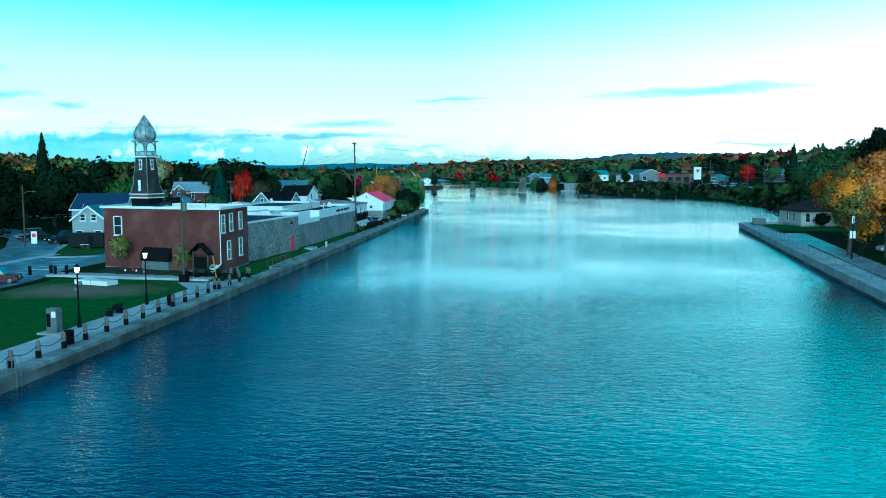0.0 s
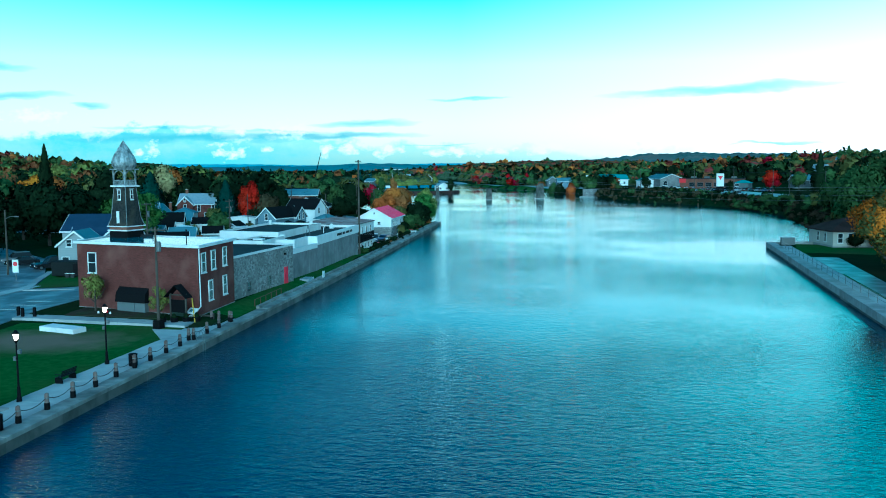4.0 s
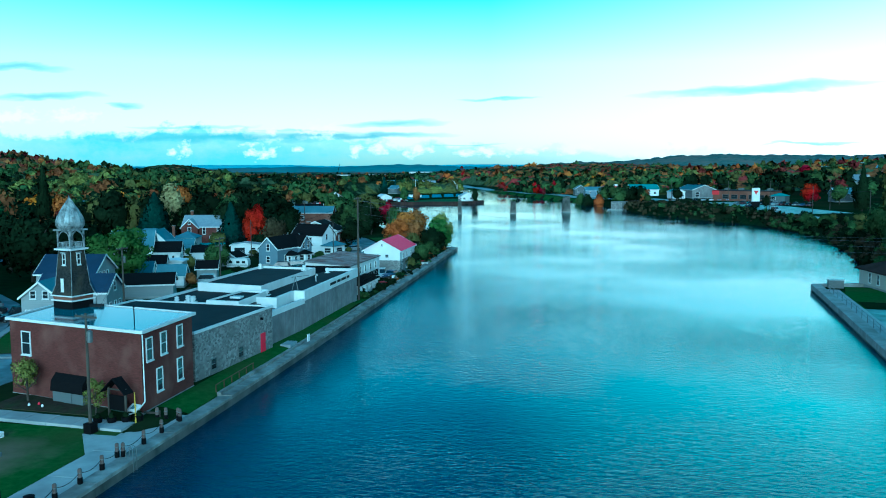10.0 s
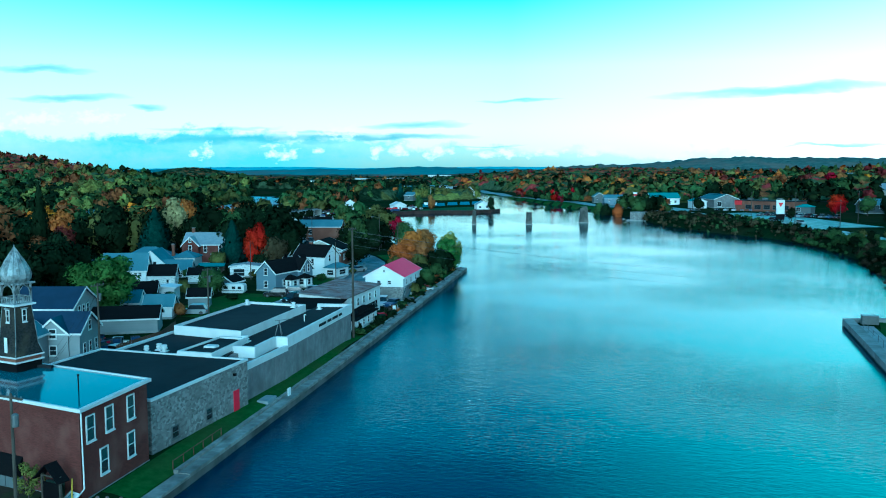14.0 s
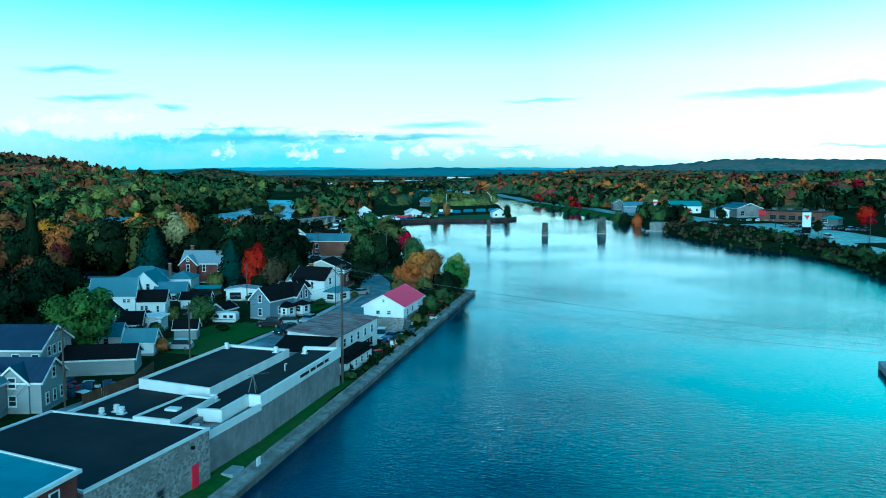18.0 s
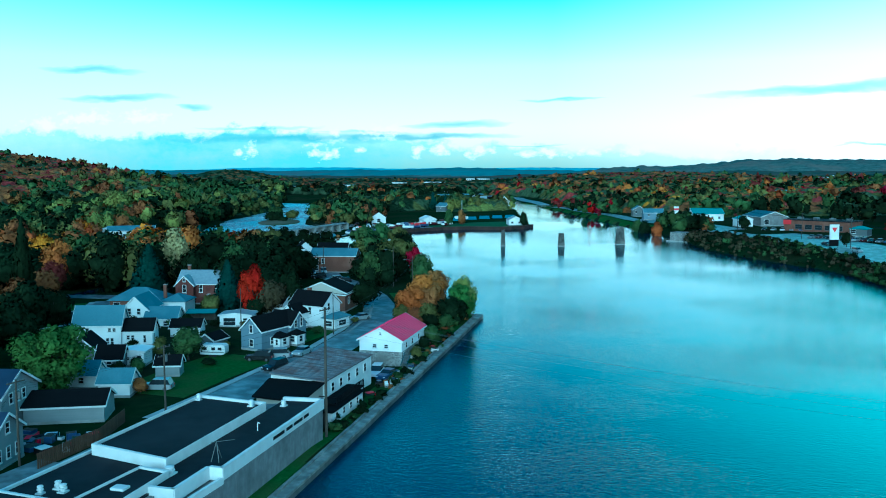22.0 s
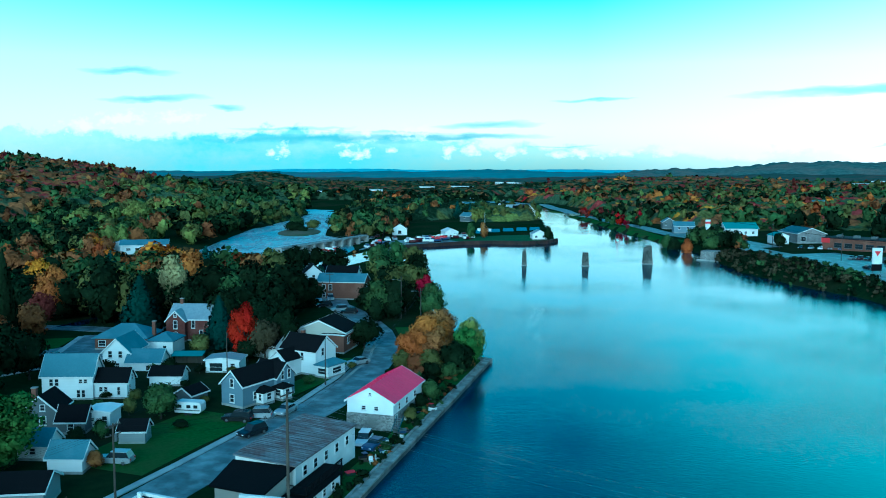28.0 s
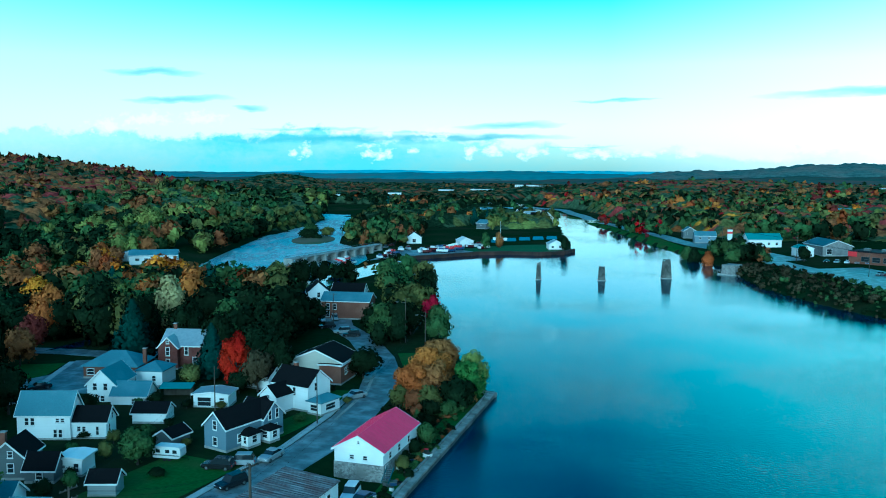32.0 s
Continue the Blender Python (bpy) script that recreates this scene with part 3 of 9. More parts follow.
def thing(name, label, category, at=None, group="", kind=""):
    ob = new(name)
    ob.empty_display_size = 0.3
    if at is not None:
        ob.matrix_world = at
    return tagged(ob, label, category, group, kind)


def inside(px, py, poly):
    """Even-odd test for arrays of points."""
    res = np.zeros(px.shape, bool)
    n = len(poly)
    for i in range(n):
        (x0, y0), (x1, y1) = poly[i], poly[(i + 1) % n]
        c = (y0 > py) != (y1 > py)
        xi = (x1 - x0) * (py - y0) / ((y1 - y0) if y1 != y0 else 1e-9) + x0
        res ^= c & (px < xi)
    return res


def edge_distance(px, py, poly):
    d = np.full(px.shape, 1e9)
    n = len(poly)
    for i in range(n):
        (x0, y0), (x1, y1) = poly[i], poly[(i + 1) % n]
        dx, dy = x1 - x0, y1 - y0
        t = np.clip(((px - x0) * dx + (py - y0) * dy) / (dx * dx + dy * dy + 1e-9), 0, 1)
        d = np.minimum(d, np.hypot(px - x0 - t * dx, py - y0 - t * dy))
    return d


# ---- the lie of the land ----
WATER_Z, RIVER_Z = -0.78, -4.6
LQUAY = [(5.4, -130), (5.3, -60), (4.95, -38), (4.65, -20), (4.25, -5), (4.05, 8), (3.65, 25), (2.7, 60), (1.5, 96), (0.7, 120), (-0.3, 148)]
LBANK = [(-6, 158), (-17.7, 188), (-29.6, 207), (-48, 250), (-70, 305), (-92.5, 355), (-104, 371)]
BASIN = [(-96, 380), (-88, 391), (-78, 405), (-65, 413), (-49, 414), (-37.5, 424), (-34.5, 440)]
LFAR = [(-46, 503), (-68, 596), (-97, 715), (-150, 850), (-240, 1060)]
RFAR = [(-225, 1080), (-135, 860), (-108, 775), (-75, 695), (-40, 610), (-11, 525), (10, 466), (24, 428), (38, 395), (43, 372), (54, 322), (62, 307), (70, 290), (78, 278),
        (86, 267), (92, 250), (97, 225), (98, 195), (95, 160), (90, 135), (87, 112), (86, 96)]
RQUAY = [(71.0, 90.5), (69.6, 74), (66.3, 38), (63.6, 5), (60, -40), (57, -130)]
CANAL = LQUAY + LBANK + BASIN + LFAR + RFAR + RQUAY
RIVER_POLY = [(-150, 290), (-122, 330), (-138, 400), (-160, 445), (-193, 480), (-215, 530), (-254, 630), (-283, 701), (-310, 760), (-335, 800), (-440, 880), (-470, 850), (-400, 815), (-330, 735), (-297, 650),
              (-283, 585), (-266, 513), (-238, 433), (-217, 378), (-190, 315)]


def height(px, py):
    """Ground level at arrays of points."""
    px, py = np.asarray(px, float), np.asarray(py, float)
    wob = 0.5 * (np.sin(px * 0.045 + 1.3) * np.sin(py * 0.037) + np.sin(px * 0.021 + py * 0.017))
    far = np.clip((np.hypot(px, py - 60) - 160) / 220, 0, 1)
    z = wob * 1.6 * far
    # bank of the buildings above the quay
    z = z + 0.55 * np.clip((3.2 - px) / 2.4, 0, 1) * np.clip((py + 4) / 5, 0, 1) * np.clip((64 - py) / 8, 0, 1) * np.clip((px + 24) / 8, 0, 1)
    # a dip in the yard before the cottage
    z = z - 0.75 * np.exp(-((px + 6.5) / 6) ** 2 - ((py - 94) / 6) ** 2)
    # the left side falls to the river
    fall = np.clip((-px - 75) / 90, 0, 1) * np.clip((py - 60) / 160, 0, 1)
    z = z - 3.6 * fall * np.clip((420 - py) / 120, 0, 1) - 1.5 * fall * np.clip((py - 300) / 120, 0, 1)
    # wooded hill beyond the river
    def bump(cx, cy, a, sx, sy, ang):
        c, s = math.cos(ang), math.sin(ang)
        dx, dy = px - cx, py - cy
        return a * np.exp(-((dx * c + dy * s) / sx) ** 2 - ((-dx * s + dy * c) / sy) ** 2)
    hills = bump(-900, 900, 50, 235, 400, 0.55) + bump(-520, 520, 3, 150, 280, 0.55)
    hills = hills + bump(-1040, 1900, 27, 105, 200, 0.5) + bump(-20, 1500, 17, 260, 330, 0.0) + bump(700, 1150, 22, 420, 600, 0.2) + bump(300, 700, 10, 150, 350, 0.0)
    z = z + hills * np.clip((np.hypot(px, py - 60) - 170) / 160, 0, 1)
    # right bank shelf with the road
    z = z + 1.8 * np.clip((px - 20) / 60, 0, 1) * np.clip((py - 120) / 80, 0, 1) * np.clip((1200 - py) / 500, 0, 1)
    far2 = np.clip((np.hypot(px, py) - 2200) / 1800, 0, 1)
    z = z + far2 * (4 + 3 * np.sin(px * 0.0019 + 0.8))
    # river bed
    rin = inside(px, py, RIVER_POLY)
    rd = np.where(rin, -1, 1) * edge_distance(px, py, RIVER_POLY)
    k = np.clip((rd + 2) / 22, 0, 1)
    z = np.where((py > 250) & (px < -100), (RIVER_Z - 1.2) * (1 - k) + np.maximum(z, RIVER_Z + 0.3) * k, z)
    # canal bed
    cin = inside(px, py, CANAL)
    d = np.where(cin, -1, 1) * edge_distance(px, py, CANAL)
    quay = (py < 148) & (px < 40) | (py < 91) & (px >= 40) | (px < -30) & (py > 370) & (py < 445)
    k = np.where(quay, np.clip((d - 0.35) / 0.9, 0, 1), np.clip((d + 1.5) / 5.5, 0, 1))
    return -4 * (1 - k) + z * k


def gz(x, y):
    return float(height(np.array([x]), np.array([y]))[0])


def spacing(a, b, lo, hi, step, grow=1.12, most=90):
    mid = list(np.arange(lo, hi + 0.01, step))
    up, s = [hi], step
    while up[-1] < b:
        s = min(s * grow, most)
        up.append(up[-1] + s)
    dn, s = [lo], step
    while dn[-1] > a:
        s = min(s * grow, most)
        dn.append(dn[-1] - s)
    return np.array(dn[:0:-1] + mid + up[1:])


gx, gy = spacing(-4300, 4300, -60, 100, 1.25, 1.09), spacing(-900, 4600, -60, 160, 1.5, 1.06)
PX, PY = np.meshgrid(gx, gy)
PZ = height(PX, PY)
me = bpy.data.meshes.new("ground")
nx, ny = len(gx), len(gy)
idx = np.arange(nx * ny).reshape(ny, nx)
quads = np.stack([idx[:-1, :-1], idx[:-1, 1:], idx[1:, 1:], idx[1:, :-1]], -1).reshape(-1, 4)
me.vertices.add(nx * ny)
me.vertices.foreach_set("co", np.stack([PX, PY, PZ], -1).ravel())
me.loops.add(quads.size)
me.loops.foreach_set("vertex_index", quads.ravel())
me.polygons.add(len(quads))
me.polygons.foreach_set("loop_start", np.arange(0, quads.size, 4))
me.update(calc_edges=True)
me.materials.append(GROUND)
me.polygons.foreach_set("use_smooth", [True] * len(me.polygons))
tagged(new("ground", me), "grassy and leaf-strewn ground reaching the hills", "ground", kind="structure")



def ridge(name, y0, depth, rise, waves, mat, label, seed):
    """A long far ridge with a rolling crest, as one closed form."""
    r = np.random.RandomState(seed)
    xs = np.linspace(-1.15 * y0, 1.15 * y0, 420)
    u_ = xs / y0
    crest = rise(u_) + sum(a * np.sin(u_ * f + r.uniform(0, 6.28)) for a, f in waves) + r.uniform(-1, 1, len(xs)) * y0 * (0.001 if mat is HAZERIDGE else 0.0003)
    V, Q = [], []
    for k, (dy, f) in enumerate(((0, -0.15), (0.25, 0.45), (0.6, 0.85), (1.0, 1.0), (1.5, 0.3))):
        V += [(x, y0 + depth * dy, f * z if f > 0 else -12.0) for x, z in zip(xs, crest)]
    n = len(xs)
    Q = [(k * n + i, k * n + i + 1, (k + 1) * n + i + 1, (k + 1) * n + i) for k in range(4) for i in range(n - 1)]
    tagged(part(name, Shape().add(V, Q), mat, smooth=True), label, "hills", kind="structure")


# each ridge carries its share of haze as base colour
ridge("backdrop", 2500, 500, lambda q: 6 + 10 * np.clip((q + 0.35) / 0.25, 0, 1) + 16 * np.clip((q + 0.05) / 0.3, 0, 1) ** 1.2, ((3, 9), (2.5, 23), (1.5, 61), (1.0, 190)), HAZEWOOD, "dark wooded ridge beyond the valley, tinted with haze", 5)
ridge("backdrop", 3100, 500, lambda q: np.interp(q, (-0.16, -0.066, 0.036, 0.097, 0.155, 0.184, 0.254, 0.5, 1.0), (4, 42, 51, 66, 78, 78, 74, 70, 58)), ((1.6, 17), (1.4, 41), (1.2, 97), (1.0, 240)), HAZERIDGE, "dark wooded ridge across the valley, haze tinted blue-green into its colour", 9)
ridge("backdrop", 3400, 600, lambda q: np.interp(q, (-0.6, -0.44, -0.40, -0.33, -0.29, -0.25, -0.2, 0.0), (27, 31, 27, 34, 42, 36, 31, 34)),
      ((2, 13), (1.6, 29), (1.2, 67), (1.0, 240)), HAZEHILL, "wooded hills in the distance, blue-green from painted haze", 6)
ridge("backdrop", 4250, 420, lambda q: 43 + 0 * q, ((3, 8), (2.5, 19), (1, 47)), PALEHAZE, "hills on the horizon, pale blue from painted haze", 7)
tagged(part("water", Shape().add([(x, y, WATER_Z) for x, y in ((-112, -900), (700, -900), (700, 4000), (-700, 4000), (-700, 1400), (-290, 1040), (-170, 760), (-112, 560))], [(0, 1, 2, 3, 4, 5, 6, 7)]), WATER), "rippled blue canal water reflecting the dusk sky", "water", kind="structure")
tagged(part("river_water", Shape().prism(RIVER_POLY, RIVER_Z - 0.3, RIVER_Z), RIVER), "shallow river with pale rapids", "water", kind="structure")


def strip(pts, half_l, half_r, lift, name, mat, label, category, kind="structure", thick=0.0, seg=2.0, cross=3):
    """A ribbon of paving along a line, laid on the ground."""
    line = [Vector((*p, 0)) for p in pts]
    dense = []
    for a, b in zip(line, line[1:]):
        k = max(1, int((b - a).length / seg))
        dense += [a.lerp(b, i / k) for i in range(k)]
    dense.append(line[-1])
    s = Shape()
    rows = []
    for i, c in enumerate(dense):
        d = (dense[min(i + 1, len(dense) - 1)] - dense[max(i - 1, 0)]).normalized()
        n = Vector((d.y, -d.x, 0))
        row = []
        for j in range(cross + 1):
            w = -half_l + (half_l + half_r) * j / cross
            q = c + n * w
            row.append((q.x, q.y))
        rows.append(row)
    arr = np.array(rows)
    zz = height(arr[..., 0], arr[..., 1]) + lift
    m = cross + 1
    p = [(arr[i, j, 0], arr[i, j, 1], zz[i, j]) for i in range(len(rows)) for j in range(m)]
    f = [(i * m + j, i * m + j + 1, (i + 1) * m + j + 1, (i + 1) * m + j) for i in range(len(rows) - 1) for j in range(cross)]
    s.add(p, f)
    # skirts give the ribbon an edge
    for j in (0, cross):
        e = [(arr[i, j, 0], arr[i, j, 1], zz[i, j]) for i in range(len(rows))]
        s.add(e + [(x, y, z - 0.3) for x, y, z in e], [(i, i + 1, len(e) + i + 1, len(e) + i) for i in range(len(e) - 1)])
    return tagged(part(name, s, mat), label, category, kind=kind)


# ---- roads and lawns ----
STREET = [(-24, -130), (-24, -40), (-24.5, -5), (-24, 20), (-21.5, 45), (-20.5, 70), (-19.5, 92), (-18.5, 107), (-19.3, 124), (-22, 141), (-27, 156), (-33, 168), (-45, 186), (-58, 200), (-72, 226), (-92, 262)]
strip(STREET[:5], 6.5, 6.5, 0.05, "road", ASPHALT, "worn grey asphalt village street", "road")
strip(STREET[4:], 3.6, 3.6, 0.06, "road", ASPHALT, "worn grey asphalt street between houses", "road")
strip([(-24, 9), (-33.5, 15), (-41.5, 31), (-52, 47), (-70, 62), (-110, 92)], 3.6, 3.6, 0.055, "road", ASPHALT, "side street of grey asphalt", "road")
strip([(-100, 95), (-92, 118), (-86, 140), (-80, 165)], 3.2, 3.2, 0.05, "road", ASPHALT, "residential street of grey asphalt", "road")
strip([(-96, 143), (-84, 119)], 0.5, 0.9, 0.11, "pavement", PAVE, "pale concrete pavement beside the parking area", "pavement")
strip([(-90.5, 147), (-77, 119.5)], 5.2, 6.5, 0.08, "parking_lot", ASPHALT, "wide grey asphalt parking area beside the houses", "parking lot", cross=6)
strip([(-97.5, 141), (-87, 117)], 1.0, 9, 0.04, "lawn", GRASS, "green lawn beside the parking area", "lawn", cross=4)
strip([(-130, 150), (-105, 152), (-86, 152), (-70, 158)], 3.0, 3.0, 0.06, "road", ASPHALT, "residential cross street", "road")
strip([(-25.6, 62), (-24.6, 76), (-23.9, 92), (-22.9, 107), (-23.8, 124), (-26.6, 141)], 0.6, 0.6, 0.1, "pavement", PAVE, "concrete pavement beside the street", "pavement")
strip([(-21.5, 122), (-24, 141), (-29, 157)], 0.3, 0.3, 0.1, "kerb", CONCRETE, "pale concrete kerb", "kerb")
strip([(-230, 1040), (-120, 880), (-60, 710), (-22, 610), (14, 515), (42, 455), (66, 388), (86, 338), (100, 290), (108, 262), (116, 225), (121, 180), (122, 120)], 5.2, 5.2, 0.12, "road", ASPHALT, "riverside highway of grey asphalt", "road", seg=6)
strip([(-96, 775), (-63, 695), (-28, 610), (0, 525), (20, 468), (33, 430)], 3.5, 8.5, 0.06, "lawn", GRASS, "mown green verge between the canal and the highway", "lawn", seg=6, cross=3)
strip([(36, 505), (52, 452), (75, 405)], 2, 16, 0.1, "parking_lot", ASPHALT, "grey asphalt forecourt", "parking lot", seg=6)
strip([(92, 378), (112, 330), (128, 285)], 4, 26, 0.1, "parking_lot", ASPHALT, "asphalt parking lot before the shops", "parking lot", seg=6)
strip([(76.5, 66), (73.4, 38), (70, 2), (66, -30)], 0.2, 9, 0.05, "parking_lot", ASPHALT, "asphalt parking lot beside the quay", "parking lot")
strip([(0.7, -130), (0.5, -45), (0.5, -22), (0.3, -12), (0.2, -3)], 16.5, 0.0, 0.04, "lawn", PARKGRASS, "mown green park lawn with a bare brown patch", "lawn", cross=8)
strip([(3.6, 2.0), (3.2, 20), (2.6, 40), (1.6, 62), (0.4, 95), (-1.6, 146)], 3.4, 0.0, 0.04, "lawn", GRASS, "strip of green grass above the quay", "lawn", cross=4)
strip([(-31, 72), (-30.5, 84), (-29, 98)], 8, 4.6, 0.04, "lawn", GRASS, "green house lawn", "lawn", cross=6)
strip([(-27, 110), (-25, 126), (-27.5, 140)], 4, 1.2, 0.04, "lawn", GRASS, "small green front lawn", "lawn", cross=4)
strip([(-28, 160), (-34, 172)], -3.8, 14, 0.05, "lawn", GRASS, "green bank beside the bend", "lawn", cross=4)
strip([(74.5, 84), (71.5, 50), (69.5, 28), (66.5, 0)], 0.0, 2.2, 0.04, "lawn", GRASS, "grass beside the quay walk", "lawn")
strip([(84, 88), (80, 72)], 5, 8, 0.045, "lawn", GRASS, "green lawn round the lock house", "lawn")
strip([(-92, 416), (-70, 423), (-50, 424), (-40, 434)], 9, 0.0, 0.1, "lawn", COURT, "pale green mown turf behind the basin wall", "lawn", seg=6, cross=4)
strip([(-100, 432), (-80, 445), (-52, 455)], 3, 60, 0.05, "lawn", COURT, "green lawn of the boat club point", "lawn", seg=6, cross=8)
strip([(-308, 366), (-255, 292)], 12, 20, 0.05, "lawn", GRASS, "green sports field", "lawn", seg=6, cross=6)
strip([(-27.6, 19.2), (-34.4, 33.0)], 2.6, 3.4, 0.13, "lawn", GRASS, "green corner lawn", "lawn")
strip([(-13.6, 1.4), (-3.6, 0.9)], 1.8, 1.7, 0.06, "garden_bed", MULCH, "planted bed of dark mulch", "garden bed")

# ---- the quay on the town side ----
def along(line, y):
    for (x0, y0), (x1, y1) in zip(line, line[1:]):
        if y0 <= y <= y1:
            return x0 + (x1 - x0) * (y - y0) / (y1 - y0)
    return line[-1][0]


quay = thing("quay_wall", "weathered concrete canal wall with stained coping", "quay wall", kind="structure")
ys = list(np.arange(-96.4, 148, 5.2)) + [148.0]
rng = np.random.RandomState(3)
for y0, y1 in zip(ys, ys[1:]):
    xa, xb = along(LQUAY, y0), along(LQUAY, y1)
    g, w = 0.02, 1.25 if y0 < 3 else 1.45
    j = rng.uniform(-0.03, 0.03)
    zt = (0.10 if y0 < 3 else 0.16) + rng.uniform(-0.02, 0.02)
    s = Shape().prism([(xa - w + j, y0 + g), (xa + j, y0 + g), (xb + j, y1 - g), (xb - w + j, y1 - g)], -0.14, zt)
    part("coping_block", s, OLDCONC, quay)
    # wall face darker than the coping: stains, with shade added to its colour
    s = Shape().prism([(xa - 1.2, y0 + 0.01), (xa - 0.07 + j, y0 + 0.01), (xb - 0.07 + j, y1 - 0.01), (xb - 1.2, y1 - 0.01)], -4.2, -0.142)
    part("wall_block", s, WETSHADECONC, quay)
    if y0 >= 3:
        s = Shape().prism([(xa - 1.44, y0), (xa - 1.05, y0), (xb - 1.05, y1), (xb - 1.44, y1)], 0.1, zt + 0.22 + rng.uniform(-0.03, 0.03))
        part("upstand_block", s, OLDCONC, quay)
s = Shape().prism([(-0.2, 147.6), (-0.1, 148.2), (-7, 150), (-7, 149.4)], -4.2, 0.12)
part("end_wall", s, OLDCONC, quay)
walkway = thing("walkway", "pale concrete quayside walkway in slabs", "walkway", kind="structure")
for i, y0 in enumerate(np.arange(-95, -2.5, 2.5)):
    y1 = y0 + 2.5
    xa, xb = along(LQUAY, y0) - 1.26, along(LQUAY, y1) - 1.26
    part("slab", Shape().prism([(0.45, y0 + 0.015), (xa, y0 + 0.015), (xb, y1 - 0.015), (0.45, y1 - 0.015)], -0.3, 0.085 + 0.01 * (i % 2)), PAVE, walkway)
for i, (x0, x1) in enumerate(zip(np.linspace(-18, 0.2, 9), np.linspace(-18, 0.2, 9)[1:])):
    ya, yb = -0.9 - 1.3 * (x0 + 18) / 18.2, -0.9 - 1.3 * (x1 + 18) / 18.2
    part("slab", Shape().prism([(x0 + 0.015, ya - 1.3), (x1 - 0.015, yb - 1.3), (x1 - 0.015, yb + 0.6), (x0 + 0.015, ya + 0.6)], -0.3, [gz(x0, ya) + 0.12, gz(x1, yb) + 0.12] * 2), PAVE, walkway)
part("slab", Shape().prism([(-3.2, -3.4), (0.44, -8.4), (0.44, -3.55)], -0.3, 0.09), PAVE, walkway)
part("slab", Shape().prism([(0.2, -2.48), (3.0, -2.48), (2.9, 1.6), (-0.6, 1.2)], -0.3, 0.10), PAVE, walkway)

# ---- the quay on the far side ----
rquay = thing("quay_wall", "pale concrete canal wall across the water", "quay wall", kind="structure")
RL = RQUAY[::-1]
ys = list(np.arange(-96, 90, 6.0)) + [90.4]
for y0, y1 in zip(ys, ys[1:]):
    xa, xb = along(RL, y0), along(RL, y1)
    part("coping_block", Shape().prism([(xa, y0 + 0.02), (xa + 1.5, y0 + 0.02), (xb + 1.5, y1 - 0.02), (xb, y1 - 0.02)], -0.5, 0.34), CONCRETE, rquay)
    part("wall_block", Shape().prism([(xa + 0.08, y0 + 0.01), (xa + 1.4, y0 + 0.01), (xb + 1.4, y1 - 0.01), (xb + 0.08, y1 - 0.01)], -4.2, -0.502), WETSHADECONC, rquay)
part("end_wall", Shape().prism([(71, 89.6), (88, 93.6), (88, 94.6), (71, 90.6)], -4.2, 0.36), CONCRETE, rquay)
strip([(73.0, 86), (71.3, 66), (68.2, 33), (65.4, 2), (61, -40)], 1.3, 1.0, 0.06, "walkway", PAVE, "concrete walk behind the far quay", "walkway")


# ---- buildings: shared parts ----
MESHES = {}


def window_mesh(w, h, frame_mat):
    key = (round(w, 2), round(h, 2), frame_mat.name)
    if key not in MESHES:
        b = 0.09
        o = [(-w / 2 - b, -h / 2 - b), (w / 2 + b, -h / 2 - b), (w / 2 + b, h / 2 + b), (-w / 2 - b, h / 2 + b)]
        i = [(-w / 2, -h / 2), (w / 2, -h / 2), (w / 2, h / 2), (-w / 2, h / 2)]
        v = [(x, y, z) for y in (-0.07, 0.02) for ring in (o, i) for x, z in ring]
        f = []
        for k in range(4):
            n = (k + 1) % 4
            f += [(k, n, 4 + n, 4 + k), (8 + n, 8 + k, 12 + k, 12 + n), (n, k, 8 + k, 8 + n), (4 + k, 4 + n, 12 + n, 12 + k)]
        s = Shape().add(v, f)
        MESHES[key] = (s.mesh("window_frame", frame_mat), Shape().box(-w / 2, w / 2, -0.02, 0.01, -h / 2, h / 2).mesh("pane", GLASS),
                       Shape().box(-w / 2, w / 2, -0.05, -0.022, -0.03, 0.03).mesh("glazing_bar", frame_mat),
                       Shape().box(-w / 2 - b - 0.05, w / 2 + b + 0.05, -0.14, -0.001, -h / 2 - b - 0.08, -h / 2 - b - 0.002).mesh("sill", frame_mat))
    return MESHES[key]


def window(parent, x, y, z, ang, w, h, frame_mat=None):
    """A window on a wall; ang: the direction, in degrees, in which a window facing -y has been turned."""
    a, b, c, d = window_mesh(w, h, frame_mat or WHITE)
    ob = part("window", a, None, parent, at=pose(x, y, z, 0, 0, ang))
    part("pane", b, None, ob), part("glazing_bar", c, None, ob), part("sill", d, None, ob)
    return ob


